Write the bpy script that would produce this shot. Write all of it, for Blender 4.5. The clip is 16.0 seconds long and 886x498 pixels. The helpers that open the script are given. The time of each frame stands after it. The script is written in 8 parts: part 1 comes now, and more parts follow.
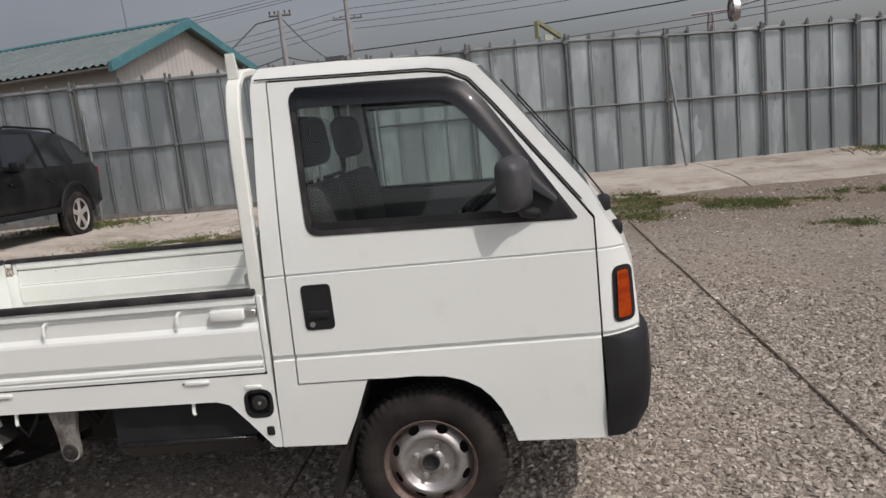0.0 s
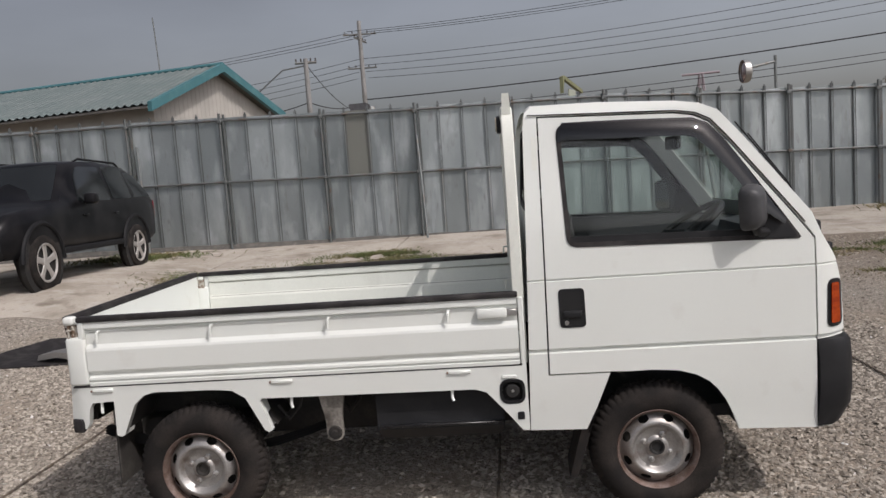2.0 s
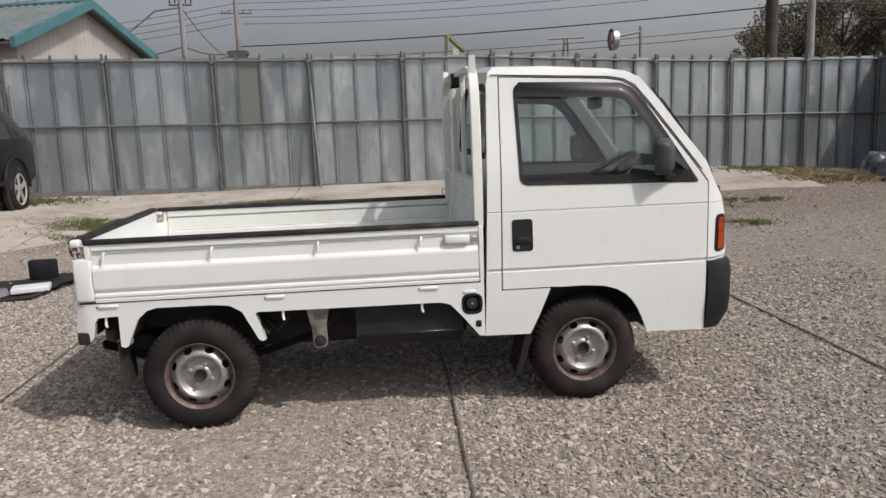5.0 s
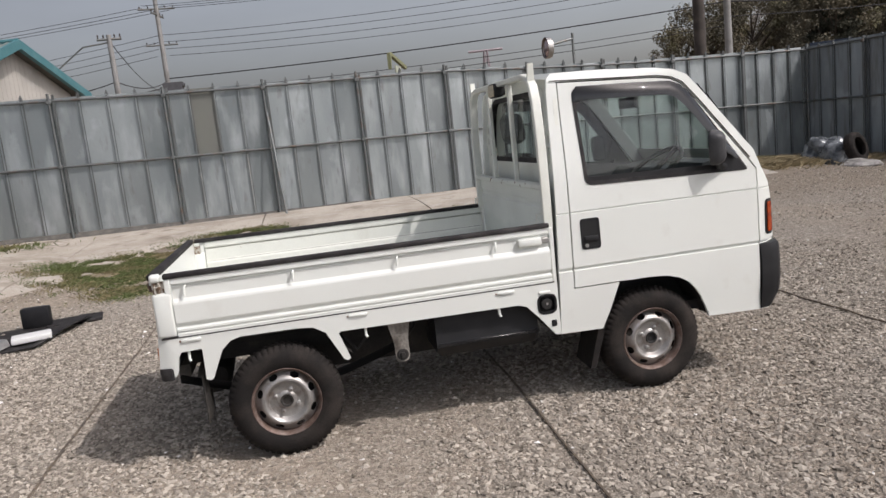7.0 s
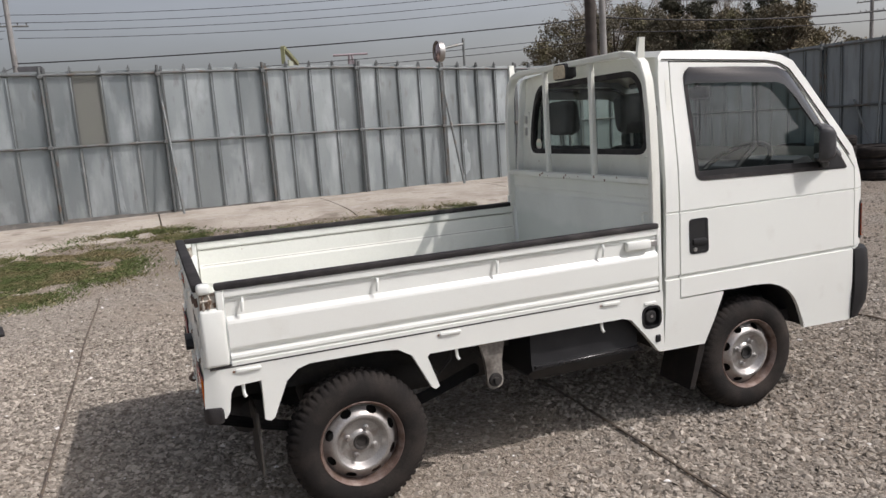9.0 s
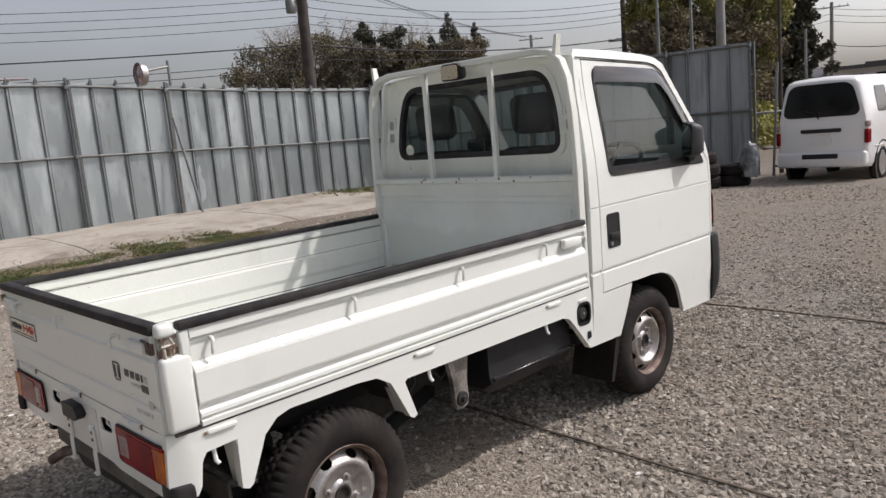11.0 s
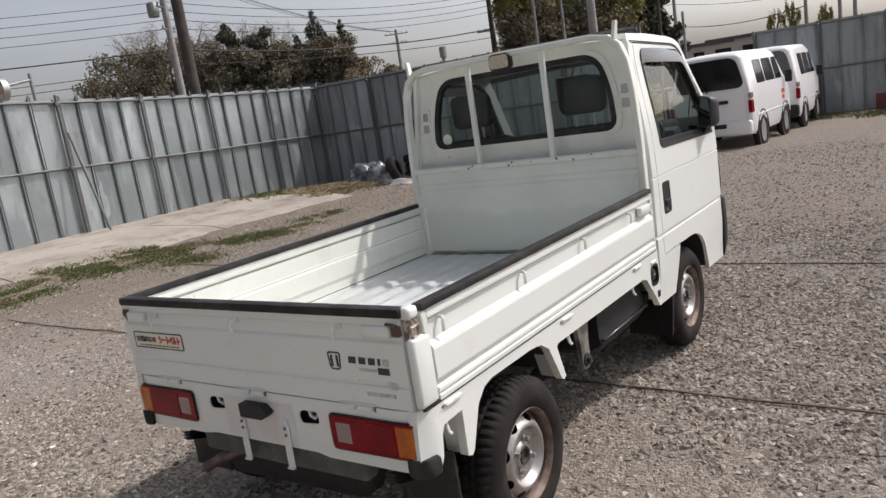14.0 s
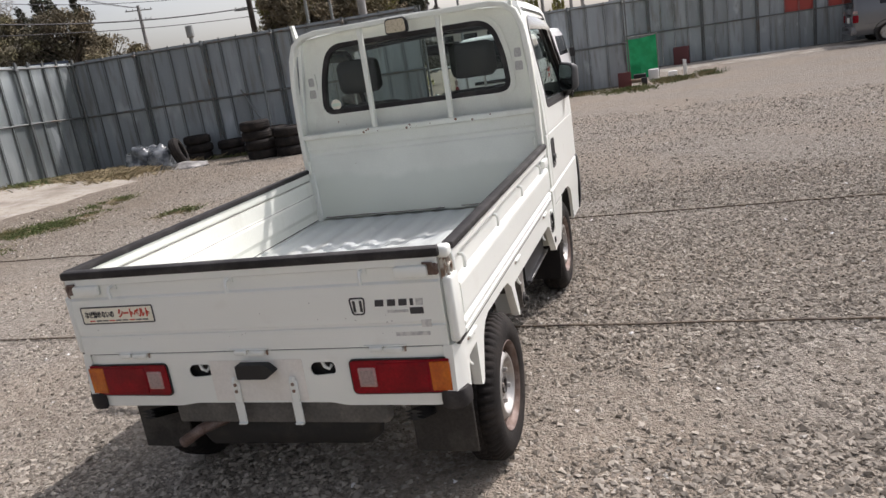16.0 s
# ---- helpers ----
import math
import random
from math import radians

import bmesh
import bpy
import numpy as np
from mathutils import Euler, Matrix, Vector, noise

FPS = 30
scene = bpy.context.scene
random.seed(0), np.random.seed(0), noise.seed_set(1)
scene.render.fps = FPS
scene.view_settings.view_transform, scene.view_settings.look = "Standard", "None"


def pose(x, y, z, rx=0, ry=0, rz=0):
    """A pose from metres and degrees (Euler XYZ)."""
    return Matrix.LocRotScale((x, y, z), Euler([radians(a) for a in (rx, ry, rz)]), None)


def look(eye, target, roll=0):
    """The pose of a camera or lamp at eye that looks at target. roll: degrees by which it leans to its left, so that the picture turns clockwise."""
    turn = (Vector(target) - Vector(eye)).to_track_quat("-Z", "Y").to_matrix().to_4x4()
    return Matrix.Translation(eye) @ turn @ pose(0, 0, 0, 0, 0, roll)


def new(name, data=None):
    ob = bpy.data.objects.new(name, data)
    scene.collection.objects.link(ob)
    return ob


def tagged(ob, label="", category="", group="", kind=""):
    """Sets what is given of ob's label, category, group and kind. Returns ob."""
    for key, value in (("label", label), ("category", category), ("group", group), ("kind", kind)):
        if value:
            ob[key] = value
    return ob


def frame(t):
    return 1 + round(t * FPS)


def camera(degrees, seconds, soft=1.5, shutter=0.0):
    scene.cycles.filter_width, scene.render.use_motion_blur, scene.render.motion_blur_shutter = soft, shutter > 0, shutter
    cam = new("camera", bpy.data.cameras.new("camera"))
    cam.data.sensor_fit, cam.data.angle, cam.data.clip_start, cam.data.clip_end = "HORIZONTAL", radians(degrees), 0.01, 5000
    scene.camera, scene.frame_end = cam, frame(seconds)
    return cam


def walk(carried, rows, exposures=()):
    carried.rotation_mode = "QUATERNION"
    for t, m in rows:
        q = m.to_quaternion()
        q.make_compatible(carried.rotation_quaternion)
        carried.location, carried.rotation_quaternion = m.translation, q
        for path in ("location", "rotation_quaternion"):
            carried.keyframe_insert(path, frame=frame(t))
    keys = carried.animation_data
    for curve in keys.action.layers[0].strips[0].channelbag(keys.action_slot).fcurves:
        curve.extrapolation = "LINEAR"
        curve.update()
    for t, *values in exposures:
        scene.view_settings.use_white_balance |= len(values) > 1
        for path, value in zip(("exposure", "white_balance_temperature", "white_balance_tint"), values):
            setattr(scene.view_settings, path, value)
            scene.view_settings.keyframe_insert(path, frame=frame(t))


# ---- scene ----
cam = camera(61.3, 16.0)
PATH = [
    (0, (2.785, -3.096, 1.442), (2.583, -1.133, 1.112), -6.0),
    (0.5, (2.539, -3.23, 1.434), (2.361, -1.262, 1.127), -6.7),
    (1, (2.252, -3.321, 1.445), (2.109, -1.351, 1.133), -7.2),
    (1.5, (2.035, -3.5, 1.447), (1.887, -1.529, 1.144), -3.8),
    (2, (1.841, -3.64, 1.447), (1.68, -1.656, 1.244), -4.2),
    (2.5, (1.671, -3.784, 1.376), (1.6, -1.792, 1.21), -4.9),
    (3, (1.551, -3.976, 1.423), (1.539, -1.985, 1.233), -3.7),
    (3.5, (1.449, -4.109, 1.396), (1.504, -2.126, 1.141), -5.6),
    (4, (1.43, -4.228, 1.408), (1.537, -2.264, 1.041), -4.0),
    (6.5, (0.961, -4.226, 1.459), (1.25, -2.268, 1.171), -4.1),
    (7, (0.699, -4.201, 1.455), (1.055, -2.257, 1.148), -6.2),
    (7.5, (0.435, -4.006, 1.447), (0.885, -2.082, 1.141), -7.1),
    (8, (0.242, -3.753, 1.424), (0.781, -1.851, 1.123), -6.1),
    (10.5, (-0.612, -2.716, 1.457), (0.562, -1.136, 1.103), -4.1),
    (11, (-0.766, -2.546, 1.392), (0.607, -1.126, 1.076), -5.1),
    (11.5, (-0.996, -2.509, 1.424), (0.414, -1.133, 1.084), -4.7),
    (12, (-1.195, -2.431, 1.474), (0.094, -0.939, 1.138), -5.3),
    (12.5, (-1.341, -2.346, 1.491), (0.055, -0.94, 1.223), -5.1),
    (13, (-1.423, -2.274, 1.483), (-0.032, -0.857, 1.245), -6.3),
    (13.5, (-1.531, -2.111, 1.476), (-0.015, -0.845, 1.166), -8.5),
    (14, (-1.506, -1.944, 1.469), (0.077, -0.778, 1.103), -8.8),
    (14.5, (-1.515, -1.792, 1.465), (0.142, -0.747, 1.063), -8.4),
    (15, (-1.624, -1.612, 1.448), (0.17, -0.863, 0.98), -7.1),
    (15.5, (-1.81, -1.494, 1.459), (0.024, -0.885, 0.943), -7.4),
    (16, (-1.956, -1.329, 1.483), (-0.118, -0.72, 0.981), -8.7),
]
EXPOSURES = [(0.0, -0.38, 6420, 16), (1.0, -0.38, 6420, 16), (1.5, -0.46, 6420, 16), (2.0, -0.36, 6420, 16), (2.5, -0.33, 6420, 16), (3.0, -0.26, 6420, 16), (3.5, -0.28, 6420, 16), (7.0, -0.09, 6420, 16), (8.0, -0.09, 6420, 16), (10.5, -0.04, 6420, 16), (12.0, 0.0, 6420, 16), (13.5, 0.02, 6420, 16), (14.0, 0.09, 6420, 16), (15.0, 0.2, 6420, 16), (15.5, 0.26, 6420, 16), (16.0, 0.4, 6420, 16)]
walk(cam, [(t, look(eye, target, roll)) for t, eye, target, roll in PATH], EXPOSURES)

# ---- world, sun ----
SUN = Vector((0.64, -0.55, 1.0)).normalized()
world = bpy.data.worlds.new("sky")
scene.world = world
world.use_nodes = True
wn, wl = world.node_tree.nodes, world.node_tree.links
wn.clear()
w_out = wn.new("ShaderNodeOutputWorld")
w_bg = wn.new("ShaderNodeBackground")
w_sky = wn.new("ShaderNodeTexSky")
w_sky.sky_type = "NISHITA"
w_sky.sun_disc = False
w_sky.sun_elevation = math.asin(SUN.z)
w_sky.sun_rotation = math.atan2(SUN.x, SUN.y)
w_sky.altitude, w_sky.air_density, w_sky.dust_density, w_sky.ozone_density = 0, 1.2, 4.0, 1.5
w_hs = wn.new("ShaderNodeHueSaturation")
w_hs.inputs["Saturation"].default_value = 0.42
w_tc = wn.new("ShaderNodeTexCoord")
w_map = wn.new("ShaderNodeMapping")
w_map.inputs["Scale"].default_value = (1.0, 1.0, 3.2)
w_no = wn.new("ShaderNodeTexNoise")
w_no.inputs["Scale"].default_value = 2.2
w_no.inputs["Detail"].default_value = 5
w_ramp = wn.new("ShaderNodeMapRange")
w_ramp.inputs["From Min"].default_value, w_ramp.inputs["From Max"].default_value = 0.35, 0.75
w_ramp.inputs["To Min"].default_value, w_ramp.inputs["To Max"].default_value = 0.92, 1.14
w_mul = wn.new("ShaderNodeVectorMath")
w_mul.operation = "SCALE"
wl.new(w_tc.outputs["Generated"], w_map.inputs["Vector"])
wl.new(w_map.outputs["Vector"], w_no.inputs["Vector"])
wl.new(w_no.outputs["Fac"], w_ramp.inputs["Value"])
wl.new(w_sky.outputs["Color"], w_hs.inputs["Color"])
wl.new(w_hs.outputs["Color"], w_mul.inputs[0])
# haze brightens towards the sun
w_dot = wn.new("ShaderNodeVectorMath")
w_dot.operation = "DOT_PRODUCT"
w_dot.inputs[1].default_value = SUN
w_haze = wn.new("ShaderNodeMapRange")
w_haze.inputs["From Min"].default_value, w_haze.inputs["From Max"].default_value = -0.5, 1.0
w_haze.inputs["To Min"].default_value, w_haze.inputs["To Max"].default_value = 0.84, 2.4
w_both = wn.new("ShaderNodeMath")
w_both.operation = "MULTIPLY"
wl.new(w_tc.outputs["Generated"], w_dot.inputs[0])
wl.new(w_dot.outputs["Value"], w_haze.inputs["Value"])
wl.new(w_haze.outputs["Result"], w_both.inputs[0])
wl.new(w_ramp.outputs["Result"], w_both.inputs[1])
# and thins out overhead
w_sep = wn.new("ShaderNodeSeparateXYZ")
w_up = wn.new("ShaderNodeMapRange")
w_up.interpolation_type = "SMOOTHSTEP"
w_up.inputs["From Min"].default_value, w_up.inputs["From Max"].default_value = 0.12, 0.6
w_up.inputs["To Min"].default_value, w_up.inputs["To Max"].default_value = 1.0, 0.5
w_all = wn.new("ShaderNodeMath")
w_all.operation = "MULTIPLY"
wl.new(w_tc.outputs["Generated"], w_sep.inputs["Vector"])
wl.new(w_sep.outputs["Z"], w_up.inputs["Value"])
wl.new(w_both.outputs[0], w_all.inputs[0])
wl.new(w_up.outputs["Result"], w_all.inputs[1])
wl.new(w_all.outputs[0], w_mul.inputs["Scale"])
wl.new(w_mul.outputs["Vector"], w_bg.inputs["Color"])
wl.new(w_bg.outputs["Background"], w_out.inputs["Surface"])
w_bg.inputs["Strength"].default_value = 0.105
sun_data = bpy.data.lights.new("sun", "SUN")
sun_data.energy, sun_data.angle, sun_data.color = 2.75, radians(0.6), (1.0, 0.965, 0.91)
sun = new("sun", sun_data)
sun.matrix_world = look(SUN * 60, (0, 0, 0))


# ---- materials ----
def mat(name, base, rough=0.5, metal=0.0, spec=0.5, vary=(), grain=None, bump=None, coat=0.0, rand=0.0, island=0.0, alpha=None):
    """A surface: base colour, with layers of noise (scale, low, high, colour), a fine grain (scale, amount) and relief (scale, metres)."""
    m = bpy.data.materials.new(name)
    m.use_nodes = True
    n, l = m.node_tree.nodes, m.node_tree.links
    bs = n["Principled BSDF"]
    bs.inputs["Roughness"].default_value = rough
    bs.inputs["Metallic"].default_value = metal
    bs.inputs["Specular IOR Level"].default_value = spec
    bs.inputs["Coat Weight"].default_value = coat
    bs.inputs["Coat Roughness"].default_value = 0.08
    geo = n.new("ShaderNodeNewGeometry")
    col = n.new("ShaderNodeRGB")
    col.outputs[0].default_value = (*base, 1)
    out = col.outputs[0]
    for k, (scale, lo, hi, other, *stretch) in enumerate(vary):
        tx = n.new("ShaderNodeTexNoise")
        tx.inputs["Scale"].default_value, tx.inputs["Detail"].default_value = scale, 5
        if stretch:
            mp = n.new("ShaderNodeMapping")
            mp.inputs["Scale"].default_value = stretch[0]
            l.new(geo.outputs["Position"], mp.inputs["Vector"])
            l.new(mp.outputs["Vector"], tx.inputs["Vector"])
        else:
            l.new(geo.outputs["Position"], tx.inputs["Vector"])
        mr = n.new("ShaderNodeMapRange")
        mr.inputs["From Min"].default_value, mr.inputs["From Max"].default_value = lo, hi
        l.new(tx.outputs["Fac"], mr.inputs["Value"])
        mx = n.new("ShaderNodeMix")
        mx.data_type = "RGBA"
        l.new(mr.outputs["Result"], mx.inputs["Factor"])
        l.new(out, mx.inputs[6])
        mx.inputs[7].default_value = (*other, 1)
        out = mx.outputs[2]
    for source, amount in (("rand", rand), ("island", island)):
        if amount:
            if source == "rand":
                src = n.new("ShaderNodeObjectInfo").outputs["Random"]
            else:
                src = geo.outputs["Random Per Island"]
            mr = n.new("ShaderNodeMapRange")
            mr.inputs["To Min"].default_value, mr.inputs["To Max"].default_value = 1 - amount, 1 + amount
            l.new(src, mr.inputs["Value"])
            sc = n.new("ShaderNodeVectorMath")
            sc.operation = "SCALE"
            l.new(out, sc.inputs[0])
            l.new(mr.outputs["Result"], sc.inputs["Scale"])
            out = sc.outputs["Vector"]
    if grain:
        tx = n.new("ShaderNodeTexNoise")
        tx.inputs["Scale"].default_value, tx.inputs["Detail"].default_value = grain[0], 3
        l.new(geo.outputs["Position"], tx.inputs["Vector"])
        mr = n.new("ShaderNodeMapRange")
        mr.inputs["From Min"].default_value, mr.inputs["From Max"].default_value = 0.3, 0.7
        mr.inputs["To Min"].default_value, mr.inputs["To Max"].default_value = 1 - grain[1], 1 + grain[1]
        l.new(tx.outputs["Fac"], mr.inputs["Value"])
        sc = n.new("ShaderNodeVectorMath")
        sc.operation = "SCALE"
        l.new(out, sc.inputs[0])
        l.new(mr.outputs["Result"], sc.inputs["Scale"])
        out = sc.outputs["Vector"]
        ra = n.new("ShaderNodeMapRange")
        ra.inputs["To Min"].default_value, ra.inputs["To Max"].default_value = max(0.02, rough - 0.1), min(1, rough + 0.1)
        l.new(tx.outputs["Fac"], ra.inputs["Value"])
        l.new(ra.outputs["Result"], bs.inputs["Roughness"])
    l.new(out, bs.inputs["Base Color"])
    if bump:
        tx = n.new("ShaderNodeTexNoise")
        tx.inputs["Scale"].default_value, tx.inputs["Detail"].default_value = bump[0], 4
        l.new(geo.outputs["Position"], tx.inputs["Vector"])
        bp = n.new("ShaderNodeBump")
        bp.inputs["Distance"].default_value, bp.inputs["Strength"].default_value = bump[1], 1.0
        l.new(tx.outputs["Fac"], bp.inputs["Height"])
        l.new(bp.outputs["Normal"], bs.inputs["Normal"])
    if alpha is not None:
        bs.inputs["Alpha"].default_value = alpha
    return m


def glass(name, tint, f0=0.07, power=5.0):
    """Clear or smoked pane: passes tinted light, and mirrors more towards grazing."""
    m = bpy.data.materials.new(name)
    m.use_nodes = True
    n, l = m.node_tree.nodes, m.node_tree.links
    n.remove(n["Principled BSDF"])
    tr, gl, lw, mx = (n.new("ShaderNode" + k) for k in ("BsdfTransparent", "BsdfGlossy", "LayerWeight", "MixShader"))
    tr.inputs["Color"].default_value = (*tint, 1)
    gl.inputs["Roughness"].default_value = 0.02
    lw.inputs["Blend"].default_value = 0.5
    pw, ma = n.new("ShaderNodeMath"), n.new("ShaderNodeMath")
    pw.operation, pw.inputs[1].default_value = "POWER", power
    ma.operation, ma.inputs[1].default_value, ma.inputs[2].default_value = "MULTIPLY_ADD", 1 - f0, f0
    l.new(lw.outputs["Facing"], pw.inputs[0])
    l.new(pw.outputs[0], ma.inputs[0])
    l.new(ma.outputs[0], mx.inputs["Fac"])
    l.new(tr.outputs["BSDF"], mx.inputs[1])
    l.new(gl.outputs["BSDF"], mx.inputs[2])
    l.new(mx.outputs["Shader"], n["Material Output"].inputs["Surface"])
    return m


STONES = ((0.0, (0.155, 0.135, 0.111)), (0.12, (0.222, 0.193, 0.159)), (0.4, (0.304, 0.263, 0.215)), (0.66, (0.368, 0.318, 0.258)), (0.84, (0.358, 0.295, 0.229)), (1.0, (0.475, 0.428, 0.365)))


def stone_ramp(n, k0=1.0):
    """Tones of crushed stone: dark, grey, buff, pinkish and pale."""
    ramp = n.new("ShaderNodeValToRGB")
    e = ramp.color_ramp.elements
    for k, (p, c) in enumerate(STONES):
        el = e[0] if k == 0 else (e[1] if k == len(STONES) - 1 else e.new(p))
        el.position, el.color = p, (c[0] * k0, c[1] * k0, c[2] * k0, 1)
    return ramp


def gravel_material():
    """Crushed grey stone: cells of their own tone, worn sandy patches and damp darker ones."""
    m = bpy.data.materials.new("crushed_stone")
    m.use_nodes = True
    n, l = m.node_tree.nodes, m.node_tree.links
    bs = n["Principled BSDF"]
    bs.inputs["Roughness"].default_value = 0.95
    bs.inputs["Specular IOR Level"].default_value = 0.2
    bs.inputs["Diffuse Roughness"].default_value = 0.55
    pos = n.new("ShaderNodeNewGeometry").outputs["Position"]

    def noise_at(scale, lo, hi, top, detail=6, low=0.0):
        tx = n.new("ShaderNodeTexNoise")
        tx.inputs["Scale"].default_value, tx.inputs["Detail"].default_value = scale, detail
        l.new(pos, tx.inputs["Vector"])
        mr = n.new("ShaderNodeMapRange")
        mr.inputs["From Min"].default_value, mr.inputs["From Max"].default_value = lo, hi
        mr.inputs["To Min"].default_value, mr.inputs["To Max"].default_value = low, top
        l.new(tx.outputs["Fac"], mr.inputs["Value"])
        return mr.outputs["Result"]

    def mix(fac, one, other):
        mx = n.new("ShaderNodeMix")
        mx.data_type = "RGBA"
        l.new(fac, mx.inputs["Factor"])
        l.new(one, mx.inputs[6])
        if isinstance(other, tuple):
            mx.inputs[7].default_value = (*other, 1)
        else:
            l.new(other, mx.inputs[7])
        return mx.outputs[2]

    cells, tones = [], []
    for scale in (46, 105):
        vo = n.new("ShaderNodeTexVoronoi")
        vo.inputs["Scale"].default_value = scale
        l.new(pos, vo.inputs["Vector"])
        sep = n.new("ShaderNodeSeparateColor")
        l.new(vo.outputs["Color"], sep.inputs["Color"])
        ramp = stone_ramp(n, 1.0)
        l.new(sep.outputs["Red"], ramp.inputs["Fac"])
        cells.append(vo)
        tones.append(ramp.outputs["Color"])
    out = mix(noise_at(5.0, 0.40, 0.60, 1.0), tones[0], tones[1])
    # trodden sandy patches, pinkish fines, and clots of darker damp stone
    out = mix(noise_at(0.5, 0.45, 0.62, 0.5), out, (0.35, 0.286, 0.22))
    out = mix(noise_at(1.7, 0.55, 0.70, 0.35), out, (0.27, 0.228, 0.182))
    out = mix(noise_at(7.0, 0.62, 0.76, 0.45), out, (0.185, 0.163, 0.14))
    # brown soil shows through along the concrete's edge
    sx = n.new("ShaderNodeSeparateXYZ")
    l.new(pos, sx.inputs["Vector"])
    wsum = n.new("ShaderNodeMath")
    wsum.operation = "ADD"
    l.new(noise_at(1.6, 0.0, 1.0, 2.6), wsum.inputs[0])
    l.new(sx.outputs["Y"], wsum.inputs[1])
    mr = n.new("ShaderNodeMapRange")
    mr.inputs["From Min"].default_value, mr.inputs["From Max"].default_value, mr.inputs["To Max"].default_value = 5.6, 7.8, 0.8
    l.new(wsum.outputs[0], mr.inputs["Value"])
    out = mix(mr.outputs["Result"], out, (0.215, 0.18, 0.14))
    # paler dry fines towards +x, the colour also brightening the backlit far yard
    dry = n.new("ShaderNodeMath")
    dry.operation = "ADD"
    l.new(noise_at(0.35, 0.0, 1.0, 6.0), dry.inputs[0])
    l.new(sx.outputs["X"], dry.inputs[1])
    dr = n.new("ShaderNodeMapRange")
    dr.inputs["From Min"].default_value, dr.inputs["From Max"].default_value, dr.inputs["To Max"].default_value = 8.5, 13.0, 0.2
    l.new(dry.outputs[0], dr.inputs["Value"])
    out = mix(dr.outputs["Result"], out, (0.40, 0.335, 0.27))
    sc = n.new("ShaderNodeVectorMath")
    sc.operation = "SCALE"
    l.new(out, sc.inputs[0])
    l.new(noise_at(24, 0.28, 0.72, 1.16, 8, 0.84), sc.inputs["Scale"])
    l.new(sc.outputs["Vector"], bs.inputs["Base Color"])
    add = n.new("ShaderNodeMath")
    add.operation = "MULTIPLY_ADD"
    add.inputs[1].default_value = 0.5
    l.new(cells[1].outputs["Distance"], add.inputs[0])
    l.new(noise_at(58, 0.2, 0.8, 1.1, 8), add.inputs[2])
    bp = n.new("ShaderNodeBump")
    bp.invert = True
    bp.inputs["Distance"].default_value, bp.inputs["Strength"].default_value = 0.013, 1.0
    l.new(add.outputs[0], bp.inputs["Height"])
    l.new(bp.outputs["Normal"], bs.inputs["Normal"])
    return m


def stone_material():
    m = bpy.data.materials.new("loose_stone")
    m.use_nodes = True
    n, l = m.node_tree.nodes, m.node_tree.links
    bs = n["Principled BSDF"]
    bs.inputs["Roughness"].default_value = 0.95
    bs.inputs["Specular IOR Level"].default_value = 0.2
    bs.inputs["Diffuse Roughness"].default_value = 0.55
    geo = n.new("ShaderNodeNewGeometry")
    ramp = stone_ramp(n, 1.15)
    l.new(geo.outputs["Random Per Island"], ramp.inputs["Fac"])
    l.new(ramp.outputs["Color"], bs.inputs["Base Color"])
    return m


M_GRAVEL = gravel_material()
M_STONE = stone_material()
M_CONCRETE = mat("weathered_concrete", (0.42, 0.38, 0.325), 0.9, spec=0.2, vary=((0.9, 0.42, 0.66, (0.27, 0.235, 0.19)), (4, 0.5, 0.75, (0.44, 0.405, 0.36)), (2.2, 0.58, 0.7, (0.21, 0.18, 0.145)), (14, 0.58, 0.76, (0.23, 0.2, 0.165))), grain=(160, 0.12), bump=(60, 0.006))
M_CONCRETE.node_tree.nodes["Principled BSDF"].inputs["Diffuse Roughness"].default_value = 0.4
M_SOIL = mat("brown_soil", (0.17, 0.125, 0.085), 0.95, spec=0.2, vary=((5, 0.4, 0.7, (0.25, 0.2, 0.15)),), grain=(120, 0.25), bump=(50, 0.02))
M_GRASS = mat("green_grass", (0.10, 0.126, 0.042), 0.7, spec=0.3, vary=((1.3, 0.45, 0.62, (0.19, 0.16, 0.08)),), island=0.4)
M_STRAW = mat("dry_straw", (0.31, 0.255, 0.155), 0.85, spec=0.2, island=0.35)
M_PAINT = mat("white_body_paint", (0.778, 0.80, 0.752), 0.32, spec=0.5, coat=0.35, vary=((1.4, 0.4, 0.75, (0.748, 0.757, 0.708)), (7, 0.62, 0.85, (0.69, 0.69, 0.635))), grain=(220, 0.012))
M_BED = mat("worn_white_bed_paint", (0.76, 0.775, 0.705), 0.5, spec=0.4, vary=((3.5, 0.6, 0.78, (0.61, 0.60, 0.53), (1, 1, 0.25)), (2.2, 0.45, 0.7, (0.71, 0.725, 0.655)), (6, 0.6, 0.8, (0.64, 0.64, 0.58)), (46, 0.735, 0.76, (0.34, 0.25, 0.17))), grain=(140, 0.03), bump=(14, 0.0010))
M_BEDF = mat("rubbed_bed_floor_paint", (0.60, 0.635, 0.625), 0.33, spec=0.5, vary=((1.6, 0.5, 0.72, (0.49, 0.48, 0.43), (0.5, 2.0, 1)), (3, 0.45, 0.7, (0.52, 0.545, 0.53)), (12, 0.58, 0.74, (0.66, 0.68, 0.66)), (40, 0.72, 0.76, (0.36, 0.29, 0.22))), grain=(140, 0.05), bump=(12, 0.0012))
